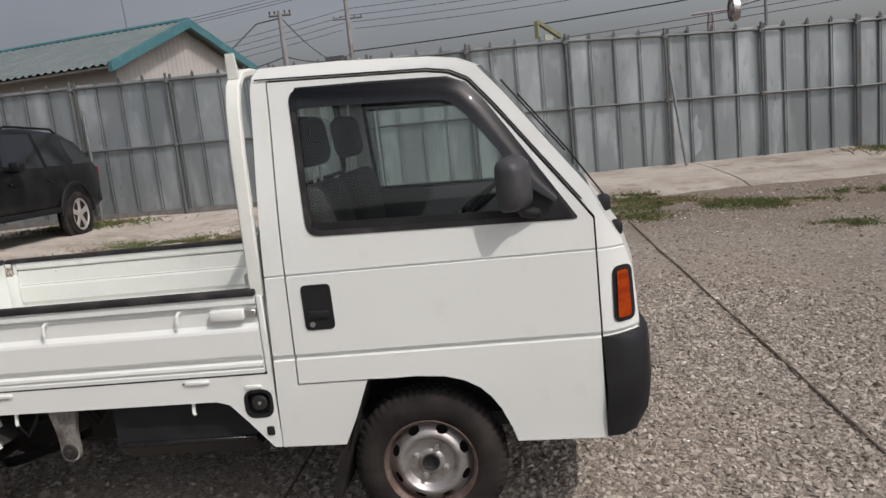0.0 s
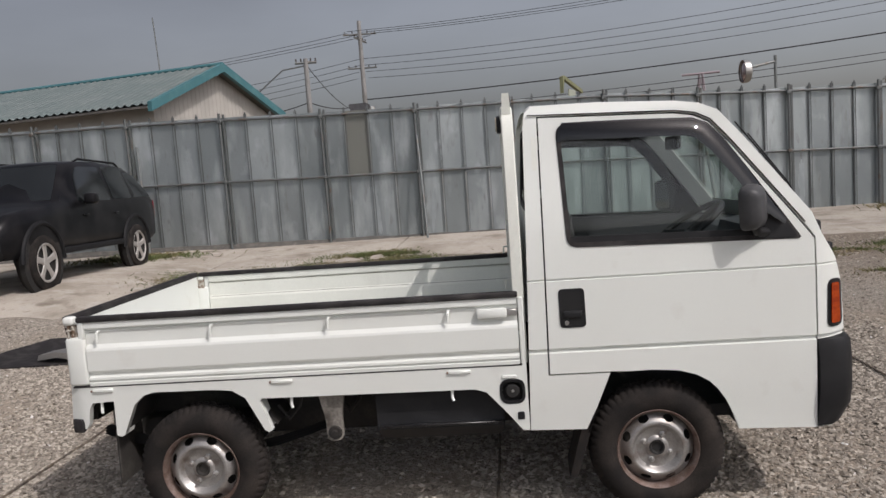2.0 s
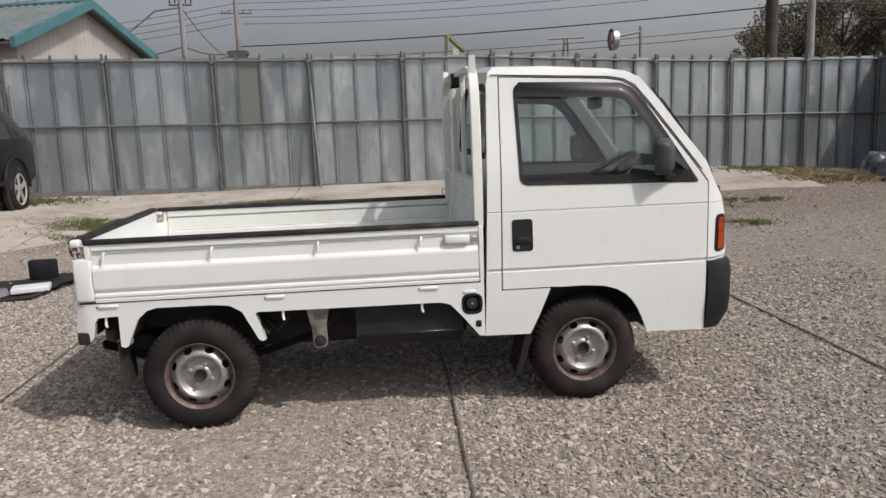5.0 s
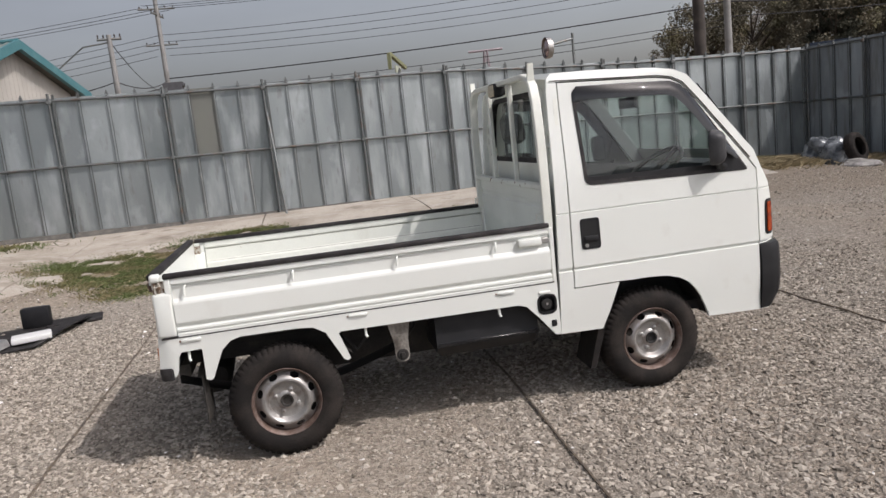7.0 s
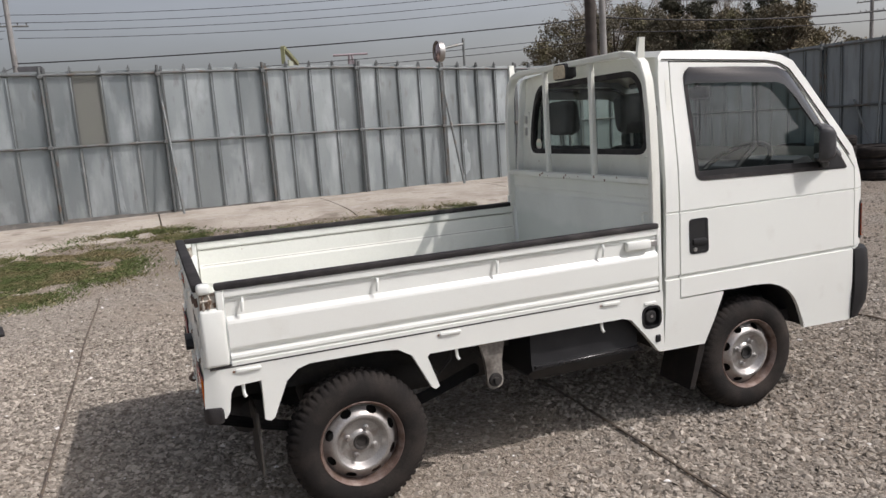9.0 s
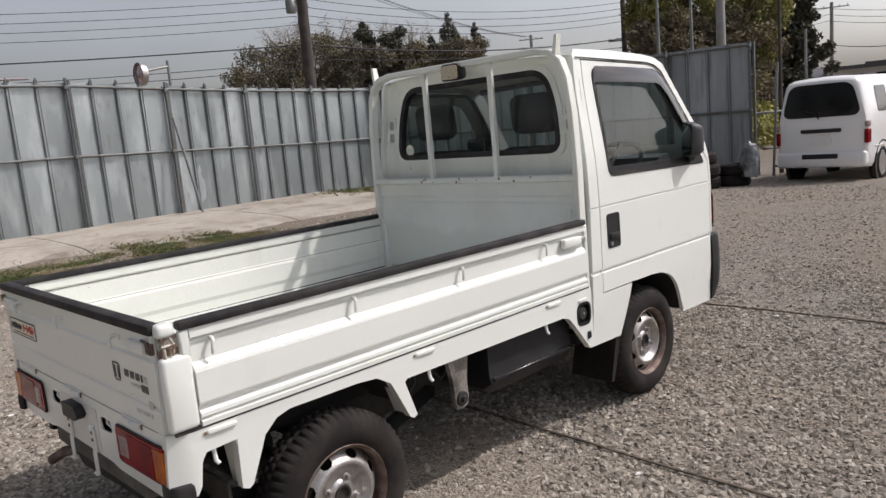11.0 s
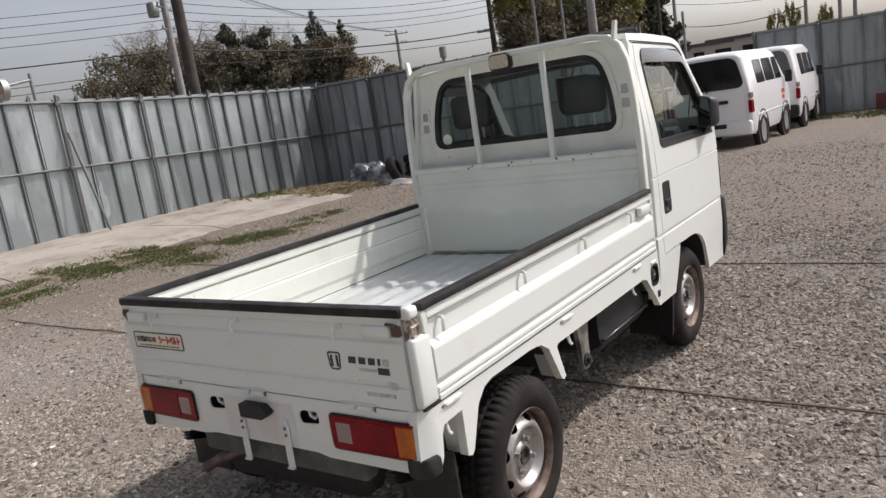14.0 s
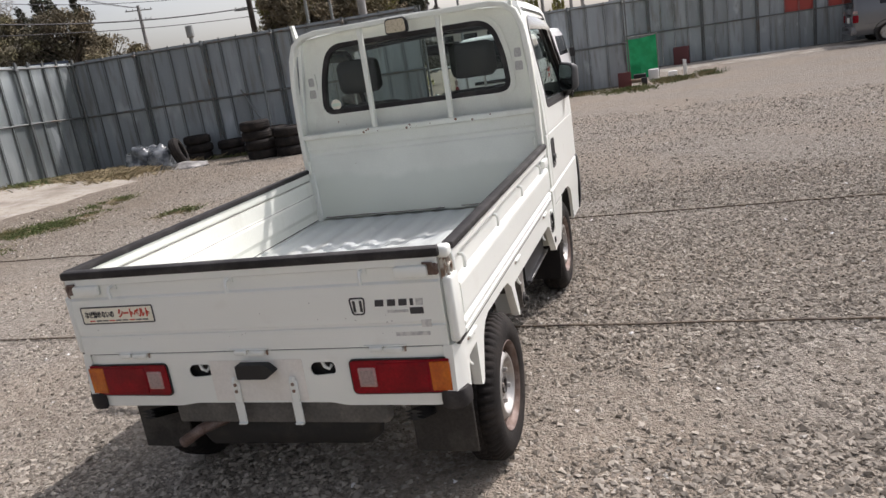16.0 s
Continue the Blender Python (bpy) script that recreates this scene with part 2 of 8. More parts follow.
def board_material():
    """Bed paint rubbed grey-green by loads up to a soft uneven line."""
    m = mat("rubbed_board_paint", (0.785, 0.80, 0.735), 0.5, spec=0.4, vary=((2.2, 0.45, 0.7, (0.69, 0.70, 0.64)), (46, 0.735, 0.76, (0.34, 0.25, 0.17))), grain=(140, 0.03))
    n, l = m.node_tree.nodes, m.node_tree.links
    bs = n["Principled BSDF"]
    old = bs.inputs["Base Color"].links[0].from_socket
    pos = n.new("ShaderNodeNewGeometry").outputs["Position"]
    sp, tx, ad, mr, mx = (n.new("ShaderNode" + k) for k in ("SeparateXYZ", "TexNoise", "Math", "MapRange", "Mix"))
    tx.inputs["Scale"].default_value, tx.inputs["Detail"].default_value = 5.0, 5
    ad.operation, ad.inputs[1].default_value = "MULTIPLY_ADD", 0.14
    mr.interpolation_type = "SMOOTHSTEP"
    mr.inputs["From Min"].default_value, mr.inputs["From Max"].default_value = 0.985, 0.935
    mr.inputs["To Max"].default_value = 0.8
    mx.data_type = "RGBA"
    mx.inputs[7].default_value = (0.655, 0.685, 0.62, 1)
    l.new(pos, sp.inputs["Vector"])
    l.new(pos, tx.inputs["Vector"])
    l.new(tx.outputs["Fac"], ad.inputs[0])
    l.new(sp.outputs["Z"], ad.inputs[2])
    l.new(ad.outputs[0], mr.inputs["Value"])
    l.new(mr.outputs["Result"], mx.inputs["Factor"])
    l.new(old, mx.inputs[6])
    l.new(mx.outputs[2], bs.inputs["Base Color"])
    return m


M_BOARD = board_material()
M_BLACK = mat("black_plastic", (0.011, 0.011, 0.012), 0.5, spec=0.35, vary=((9, 0.4, 0.8, (0.022, 0.022, 0.023)),), grain=(300, 0.15))
M_GLOSS = mat("shiny_black_plastic", (0.012, 0.012, 0.013), 0.28, spec=0.5, vary=((9, 0.4, 0.8, (0.024, 0.023, 0.023)),), grain=(200, 0.2))
M_RUBBER = mat("black_rubber_trim", (0.02, 0.018, 0.018), 0.68, spec=0.3, vary=((12, 0.45, 0.8, (0.06, 0.055, 0.053)),), grain=(200, 0.2))
M_TYRE = mat("dusty_tyre_rubber", (0.017, 0.015, 0.014), 0.85, spec=0.2, vary=((7, 0.45, 0.75, (0.042, 0.035, 0.030)),), grain=(160, 0.2), bump=(240, 0.0012))
M_RIM = mat("grey_steel_wheel", (0.43, 0.415, 0.395), 0.42, metal=0.7, vary=((14, 0.5, 0.72, (0.22, 0.18, 0.155)),), grain=(160, 0.12))
M_RUST = mat("rusty_steel", (0.23, 0.135, 0.085), 0.8, metal=0.2, vary=((20, 0.4, 0.7, (0.36, 0.30, 0.26)),), grain=(180, 0.25), bump=(150, 0.001))
M_RUSTY = mat("rust_flecked_paint", (0.50, 0.47, 0.41), 0.6, metal=0.2, vary=((60, 0.45, 0.58, (0.20, 0.13, 0.085)),), grain=(180, 0.2))
M_LIP = mat("rust_brown_rim_lip", (0.13, 0.085, 0.066), 0.6, metal=0.4, vary=((24, 0.4, 0.7, (0.22, 0.17, 0.15)),), grain=(180, 0.25))
M_STEEL = mat("dull_steel", (0.45, 0.44, 0.42), 0.4, metal=0.8, grain=(120, 0.15))
# mirror metal darkened, so a dark reflection is put into its colour
M_CHROME = mat("mirror_dark_reflection", (0.16, 0.17, 0.175), 0.03, metal=1.0)
M_DARK = mat("dark_underbody", (0.018, 0.017, 0.016), 0.75, vary=((8, 0.5, 0.8, (0.05, 0.042, 0.035)),), grain=(90, 0.3))
M_CROSS = mat("dusty_dark_crossmember", (0.10, 0.095, 0.085), 0.8, vary=((9, 0.45, 0.7, (0.16, 0.145, 0.13)),), grain=(90, 0.2))
M_UNDER = mat("dusty_grey_chassis", (0.27, 0.25, 0.22), 0.8, vary=((9, 0.45, 0.7, (0.07, 0.06, 0.05)),), grain=(90, 0.25))
M_SEAT = mat("dark_grey_seat_cloth", (0.045, 0.042, 0.042), 0.9, spec=0.2, grain=(70, 0.15), vary=((6, 0.5, 0.8, (0.075, 0.062, 0.058)),))
M_TRIM = mat("grey_interior_plastic", (0.055, 0.055, 0.06), 0.6, grain=(250, 0.15))
M_PILLAR = mat("grey_pillar_trim", (0.20, 0.205, 0.205), 0.55, grain=(250, 0.1))
M_FLAP = mat("dusty_grey_mud_flap", (0.045, 0.041, 0.037), 0.85, spec=0.2, vary=((7, 0.45, 0.7, (0.085, 0.078, 0.068)),), grain=(120, 0.2))
M_RED = mat("red_lamp_lens", (0.17, 0.0015, 0.007), 0.12, spec=0.15, vary=((14, 0.4, 0.65, (0.25, 0.003, 0.010)),), grain=(120, 0.15))
M_AMBER = mat("amber_lamp_lens", (0.40, 0.055, 0.004), 0.15, spec=0.35, coat=0.15, vary=((30, 0.42, 0.6, (0.26, 0.028, 0.003), (0.2, 0.2, 1)),), grain=(120, 0.15))
M_MIRROR = mat("weathered_grey_mirror_plastic", (0.042, 0.042, 0.044), 0.5, spec=0.4, vary=((12, 0.42, 0.7, (0.062, 0.062, 0.064)),), grain=(200, 0.12))
M_AMBERD = mat("dark_amber_lens", (0.42, 0.085, 0.005), 0.15, spec=0.3, coat=0.1, vary=((22, 0.4, 0.65, (0.56, 0.15, 0.008)),), grain=(120, 0.15))
M_CLEAR = mat("clear_lamp_lens", (0.30, 0.215, 0.205), 0.15, coat=0.1, grain=(160, 0.2))
M_DECAL = mat("black_decal_film", (0.03, 0.03, 0.035), 0.4)
M_DECALG = mat("grey_decal_film", (0.42, 0.42, 0.41), 0.5, vary=((60, 0.4, 0.6, (0.62, 0.62, 0.58)),))
M_DECALR = mat("red_decal_film", (0.55, 0.05, 0.02), 0.4)
M_DECALW = mat("cream_decal_film", (0.78, 0.75, 0.62), 0.4)
M_DECALK = mat("pale_green_decal_film", (0.62, 0.72, 0.6), 0.4)
M_SCREEN = glass("tinted_windscreen_glass", (0.80, 0.88, 0.84), 0.06)
M_SMEAR = mat("pale_scuffed_sheet", (0.43, 0.465, 0.475), 0.45, metal=0.6, vary=((8, 0.4, 0.6, (0.36, 0.395, 0.40), (1, 1, 0.3)),))
M_GLASS = glass("green_tinted_window_glass", (0.76, 0.83, 0.80), 0.05, 4.2)
M_SMOKE = glass("smoked_visor_plastic", (0.045, 0.036, 0.038), 0.06, 3.5)
M_DGLASS = mat("dark_car_glass", (0.014, 0.016, 0.017), 0.06, spec=0.5, grain=(3, 0.2))
M_ZINC = mat("galvanised_sheet", (0.345, 0.376, 0.374), 0.5, metal=0.72, spec=0.4, vary=((0.9, 0.42, 0.68, (0.25, 0.278, 0.28), (1, 1, 0.35)), (3.1, 0.5, 0.68, (0.44, 0.474, 0.472), (1, 1, 0.25)), (9, 0.6, 0.8, (0.24, 0.24, 0.23), (1, 1, 0.3)), (2.0, 0.60, 0.72, (0.48, 0.51, 0.52), (1, 1, 0.6))), rand=0.16, grain=(60, 0.05))
# bluer, slightly darker and less metallic than the main fence's sheet
M_ZINCB = mat("blue_grey_sheet", (0.30, 0.33, 0.345), 0.55, metal=0.2, spec=0.4, vary=((0.8, 0.42, 0.68, (0.235, 0.26, 0.27), (1, 1, 0.35)), (5, 0.55, 0.75, (0.37, 0.40, 0.415), (1, 1, 0.2)), (7, 0.52, 0.70, (0.205, 0.21, 0.205), (1, 1, 0.12)), (2.6, 0.62, 0.74, (0.40, 0.43, 0.45), (1, 1, 0.5))), rand=0.16, grain=(60, 0.06))
M_ZRED = mat("red_painted_sheet", (0.36, 0.055, 0.04), 0.6, vary=((2, 0.45, 0.7, (0.28, 0.05, 0.04)),), rand=0.1)
M_RIB = mat("dark_steel_section", (0.13, 0.14, 0.138), 0.6, metal=0.3, grain=(40, 0.15), vary=((3, 0.5, 0.7, (0.11, 0.11, 0.105)),))
M_RAIL = mat("weathered_steel_rail", (0.145, 0.155, 0.152), 0.55, metal=0.4, vary=((6, 0.52, 0.7, (0.14, 0.11, 0.085)),), grain=(90, 0.15))
M_PIPE = mat("galvanised_pipe", (0.21, 0.225, 0.22), 0.5, metal=0.5, vary=((6, 0.52, 0.7, (0.2, 0.17, 0.14)),), grain=(90, 0.12))
M_SUV = mat("black_suv_paint", (0.006, 0.006, 0.007), 0.3, spec=0.16, coat=0.0, vary=((3, 0.4, 0.7, (0.02, 0.019, 0.02)),))
M_SUVT = mat("charcoal_cladding", (0.014, 0.014, 0.015), 0.6, spec=0.2, grain=(120, 0.2))
M_ALLOY = mat("silver_alloy", (0.47, 0.445, 0.415), 0.4, metal=0.4, grain=(90, 0.06))
M_VAN = mat("white_van_paint", (0.78, 0.78, 0.77), 0.3, coat=0.3, vary=((1.2, 0.45, 0.7, (0.72, 0.72, 0.70)),))
M_GREYCAR = mat("grey_car_paint", (0.16, 0.165, 0.175), 0.25, metal=0.4, coat=0.4)
M_TEAL = mat("teal_roof_sheet", (0.135, 0.165, 0.162), 0.8, spec=0.2, vary=((1.5, 0.45, 0.7, (0.17, 0.195, 0.19)), (8, 0.55, 0.75, (0.105, 0.13, 0.13))), grain=(50, 0.08))
M_TEALD = mat("teal_barge_board", (0.06, 0.175, 0.195), 0.5, vary=((3, 0.5, 0.7, (0.09, 0.21, 0.22)),))
M_CREAM = mat("cream_wall_cladding", (0.45, 0.425, 0.385), 0.85, vary=((1.1, 0.45, 0.7, (0.38, 0.36, 0.325)),), grain=(60, 0.05))
M_POLE = mat("concrete_pole", (0.27, 0.265, 0.255), 0.85, vary=((2, 0.45, 0.7, (0.19, 0.185, 0.175)),), grain=(40, 0.1))
M_POLED = mat("dark_wood_pole", (0.05, 0.042, 0.036), 0.9, vary=((3, 0.45, 0.7, (0.085, 0.07, 0.06)),))
M_WIRE = mat("black_cable", (0.02, 0.02, 0.022), 0.6)
M_ORANGE = mat("faded_orange_shell", (0.5, 0.19, 0.10), 0.5, vary=((5, 0.4, 0.7, (0.6, 0.3, 0.2)),))
M_YEL = mat("yellow_green_board", (0.22, 0.23, 0.12), 0.7, vary=((4, 0.4, 0.7, (0.19, 0.19, 0.10)),))
M_BARK = mat("bark", (0.10, 0.08, 0.06), 0.95, vary=((8, 0.4, 0.7, (0.06, 0.05, 0.04)),))
M_LEAF = mat("dark_leaves", (0.075, 0.078, 0.06), 0.9, spec=0.05, island=0.25, vary=((0.35, 0.4, 0.65, (0.08, 0.075, 0.055)),))
M_LEAFY = mat("yellow_green_leaves", (0.30, 0.285, 0.095), 0.85, spec=0.05, island=0.15, vary=((0.3, 0.4, 0.65, (0.20, 0.195, 0.085)), (0.9, 0.55, 0.75, (0.19, 0.16, 0.095))))
# brown raised so that distance haze sits in the colour itself
M_LEAFB = mat("brown_budding_twigs", (0.175, 0.148, 0.102), 0.9, spec=0.05, island=0.12, vary=((0.16, 0.42, 0.58, (0.115, 0.105, 0.078)), (0.35, 0.55, 0.7, (0.18, 0.17, 0.092))))
M_TWIG = mat("pale_bare_twigs", (0.30, 0.275, 0.245), 0.9, spec=0.05, island=0.2)
M_NET = mat("green_net", (0.0, 0.30, 0.10), 0.6, vary=((4, 0.4, 0.7, (0.01, 0.42, 0.16)),))
M_BAG = mat("clear_grey_plastic_sheet", (0.20, 0.215, 0.225), 0.22, coat=0.4, vary=((5, 0.42, 0.6, (0.045, 0.05, 0.055)),), bump=(14, 0.03))
M_WHITE = mat("white_plastic", (0.72, 0.72, 0.70), 0.5, grain=(30, 0.06))
M_MAROON = mat("maroon_sheet", (0.11, 0.03, 0.03), 0.7)
M_HOUSE = mat("far_house_wall", (0.42, 0.40, 0.37), 0.9, grain=(6, 0.06))
M_ROOFT = mat("dark_tile_roof", (0.07, 0.07, 0.075), 0.7, grain=(8, 0.2))
# red faded to grey, distance haze being put into the colour
M_PYLON = mat("hazy_red_lattice", (0.31, 0.265, 0.28), 0.8)
M_SIGN = mat("dark_blue_sign", (0.03, 0.045, 0.075), 0.5)
M_TORN = mat("torn_pale_plastic", (0.40, 0.385, 0.36), 0.35, vary=((6, 0.42, 0.6, (0.22, 0.21, 0.20)),), bump=(18, 0.02))
M_ROPE = mat("dirty_brown_rope", (0.17, 0.135, 0.10), 0.95, vary=((25, 0.4, 0.6, (0.11, 0.09, 0.075)),))


# ---- shapes ----
def finish(name, bm, material, parent=None, label="", angle=38):
    """One mesh object out of a bmesh."""
    bmesh.ops.recalc_face_normals(bm, faces=bm.faces[:])
    me = bpy.data.meshes.new(name)
    bm.to_mesh(me)
    bm.free()
    me.materials.append(material)
    if angle:
        me.shade_smooth()
        me.set_sharp_from_angle(angle=radians(angle))
    ob = new(name, me)
    if parent is not None:
        ob.parent = parent
    return tagged(ob, label)


def part(name, bm, material, parent, label="", angle=38):
    return finish(name, bm, material, parent, label, angle)


def thing(name, label, category, m=None, group="", kind=""):
    ob = new(name)
    ob.empty_display_size = 0.2
    if m is not None:
        ob.matrix_world = m
    return tagged(ob, label, category, group, kind)


def box(bm, x0, x1, y0, y1, z0, z1, r=0.0, seg=2):
    m = Matrix.LocRotScale(((x0 + x1) / 2, (y0 + y1) / 2, (z0 + z1) / 2), None, (abs(x1 - x0), abs(y1 - y0), abs(z1 - z0)))
    vs = bmesh.ops.create_cube(bm, size=1, matrix=m)["verts"]
    if r:
        es = {e for v in vs for e in v.link_edges}
        vs = bmesh.ops.bevel(bm, geom=list(es), offset=r, segments=seg, profile=0.5, affect="EDGES")["verts"]
    return vs


def tube(bm, pts, r, seg=8, closed=False, flat=1.0):
    """A round bar along points; r a number or one for each point."""
    pts = [Vector(p) for p in pts]
    rs = r if isinstance(r, (list, tuple)) else [r] * len(pts)
    rings = []
    up = None
    for i, p in enumerate(pts):
        a = pts[i - 1] if (i or closed) else p
        b = pts[(i + 1) % len(pts)] if (i < len(pts) - 1 or closed) else p
        d = (b - a).normalized()
        if up is None:
            up = Vector((0, 0, 1)) if abs(d.z) < 0.9 else Vector((1, 0, 0))
        u = d.cross(up).normalized()
        v = u.cross(d).normalized()
        up = v
        rings.append([bm.verts.new(p + (u * math.cos(2 * math.pi * k / seg) + v * flat * math.sin(2 * math.pi * k / seg)) * rs[i]) for k in range(seg)])
    n = len(rings)
    for i in range(n if closed else n - 1):
        a, b = rings[i], rings[(i + 1) % n]
        for k in range(seg):
            bm.faces.new((a[k], a[(k + 1) % seg], b[(k + 1) % seg], b[k]))
    if not closed:
        bm.faces.new(rings[0][::-1])
        bm.faces.new(rings[-1])


def loft(bm, rings, cap=True, loop=True):
    vs = [[bm.verts.new(p) for p in ring] for ring in rings]
    for a, b in zip(vs, vs[1:]):
        m = len(a)
        for k in range(m if loop else m - 1):
            bm.faces.new((a[k], a[(k + 1) % m], b[(k + 1) % m], b[k]))
    if cap and loop:
        bm.faces.new(vs[0][::-1])
        bm.faces.new(vs[-1])
    return vs


def lathe(bm, profile, n=48, axis="Y", centre=(0, 0, 0), notch=None):
    """Turn (radius, along) pairs round an axis. notch: {index of the pair: (depth, steps in a lug, steps in its gap, shift)}."""
    cx, cy, cz = centre
    rings = []
    for k in range(n):
        a = 2 * math.pi * k / n
        ring = []
        for i, (r, h) in enumerate(profile):
            if notch and i in notch:
                depth, period, gap, shift = notch[i]
                if (k + shift) % period < gap:
                    r -= depth
            c, s = r * math.cos(a), r * math.sin(a)
            ring.append(bm.verts.new({"Y": (cx + c, cy + h, cz + s), "Z": (cx + c, cy + s, cz + h), "X": (cx + h, cy + c, cz + s)}[axis]))
        rings.append(ring)
    for k in range(n):
        a, b = rings[k], rings[(k + 1) % n]
        for i in range(len(profile) - 1):
            bm.faces.new((a[i], a[i + 1], b[i + 1], b[i]))
    return rings


def rounded(pts, r, n=5):
    """A polygon with its corners rounded; r a number or one for each corner."""
    out = []
    m = len(pts)
    for i in range(m):
        p = Vector(pts[i])
        a, b = Vector(pts[i - 1]) - p, Vector(pts[(i + 1) % m]) - p
        q = r[i] if isinstance(r, (list, tuple)) else r
        q = min(q, a.length * 0.49, b.length * 0.49)
        if q <= 0:
            out.append(tuple(p))
            continue
        p0, p1 = p + a.normalized() * q, p + b.normalized() * q
        for k in range(n + 1):
            t = k / n
            out.append(tuple(p0 * (1 - t) ** 2 + p * 2 * t * (1 - t) + p1 * t ** 2))
    return out


def skin(bm, outline, holes=(), cuts=((), ()), place=None, thick=None):
    """A sheet with holes: filled in its plane, cut at the levels given, then put in place by place(u, v), and thickened by the vector."""
    edges = []
    for loop in (outline, *holes):
        vs = [bm.verts.new((u, v, 0)) for u, v in loop]
        edges += [bm.edges.new((vs[i - 1], vs[i])) for i in range(len(vs))]
    bmesh.ops.triangle_fill(bm, use_beauty=True, use_dissolve=False, edges=edges)
    for ax, levels in enumerate(cuts):
        nrm = (1, 0, 0) if ax == 0 else (0, 1, 0)
        for c in levels:
            bmesh.ops.bisect_plane(bm, geom=bm.verts[:] + bm.edges[:] + bm.faces[:], dist=1e-5, plane_co=[c * q for q in nrm], plane_no=nrm)
    for v in bm.verts:
        v.co = place(v.co.x, v.co.y)
    if thick is not None:
        got = bmesh.ops.extrude_face_region(bm, geom=bm.faces[:])["geom"]
        for v in got:
            if isinstance(v, bmesh.types.BMVert):
                v.co += Vector(thick)


def plate(name, outline, material, parent, place, thick, holes=(), cuts=((), ()), label="", angle=38):
    bm = bmesh.new()
    skin(bm, outline, holes, cuts, place, thick)
    return part(name, bm, material, parent, label, angle)


def inset(poly, d):
    """The polygon shrunk by d towards its inside (for near-convex loops)."""
    m = len(poly)
    area = sum(poly[i - 1][0] * poly[i][1] - poly[i][0] * poly[i - 1][1] for i in range(m))
    s = 1 if area > 0 else -1
    out = []
    for i in range(m):
        p, a, b = Vector(poly[i]), Vector(poly[i - 1]), Vector(poly[(i + 1) % m])
        n1 = Vector((-(p - a).y, (p - a).x)).normalized() * s
        n2 = Vector((-(b - p).y, (b - p).x)).normalized() * s
        nn = (n1 + n2)
        nn = nn.normalized() if nn.length > 1e-6 else n1
        out.append(tuple(p + nn * d / max(0.5, nn.dot(n1))))
    return out


def smooth(a, b, x):
    t = min(1.0, max(0.0, (x - a) / (b - a)))
    return t * t * (3 - 2 * t)


def words(name, text, size, material, parent, m, label="", extrude=0.0008, width=None, bold=0.0):
    """Lettering in the built-in font, turned into a mesh."""
    cu = bpy.data.curves.new(name, "FONT")
    cu.body, cu.size, cu.extrude, cu.align_x, cu.align_y = text, size, extrude, "CENTER", "CENTER"
    cu.offset = bold
    tmp = new(name, cu)
    me = bpy.data.meshes.new_from_object(tmp.evaluated_get(bpy.context.evaluated_depsgraph_get()))
    bpy.data.objects.remove(tmp)
    bpy.data.curves.remove(cu)
    if width:
        xs = [v.co.x for v in me.vertices]
        k = width / (max(xs) - min(xs))
        for v in me.vertices:
            v.co.x *= k
    me.materials.clear()
    me.materials.append(material)
    ob = new(name, me)
    ob.parent = parent
    ob.matrix_local = m
    return tagged(ob, label)


# ---- ground ----
def ground_z(x, y):
    left = 0.31 * smooth(-1.6, -4.4, x) * smooth(3.2, 5.6, y) * (1 - 0.26 * smooth(6, 9, y))
    back = 0.19 * smooth(5.5, 10.2, y) * (1 - smooth(9, 12.8, x))
    right = -0.2 * smooth(9, 20, x)
    far = 1 - smooth(14, 30, abs(y))
    rough = 0.012 * noise.noise((x * 0.7, y * 0.7, 3.0)) * smooth(1.6, 4, abs(y)) if abs(x) < 30 and abs(y) < 30 else 0
    return max(left, back) * far + right + rough


def axis_steps(lo, hi, fine, out):
    xs = list(np.arange(lo, hi + 1e-6, fine))
    step, x = fine, hi
    while x < out:
        step *= 1.5
        x += step
        xs.append(min(x, out))
    step, x = fine, lo
    while x > -out:
        step *= 1.5
        x -= step
        xs.insert(0, max(x, -out))
    return xs


def build_ground():
    xs, ys = axis_steps(-8, 20, 0.4, 900), axis_steps(-6, 13, 0.4, 900)
    vs = [(x, y, ground_z(x, y)) for y in ys for x in xs]
    w = len(xs)
    fs = [(j * w + i, j * w + i + 1, (j + 1) * w + i + 1, (j + 1) * w + i) for j in range(len(ys) - 1) for i in range(w - 1)]
    me = bpy.data.meshes.new("ground")
    me.from_pydata(vs, [], fs)
    me.materials.append(M_GRAVEL)
    me.shade_smooth()
    tagged(new("ground", me), "grey crushed-stone yard with sandy worn patches", "ground", kind="structure")


build_ground()


def slab_edge(x):
    """Where the concrete ends towards the yard."""
    e = 4.4 + 4.0 * smooth(-3.4, -1.2, x) - 0.55 * smooth(1, 5.5, x)
    return e + 0.22 * noise.noise((x * 0.9, 0.3, 0)) + 0.1 * noise.noise((x * 3.1, 5.3, 0))


def fence_y(x):
    return 11.12 + 0.058 * (x - 0.0)


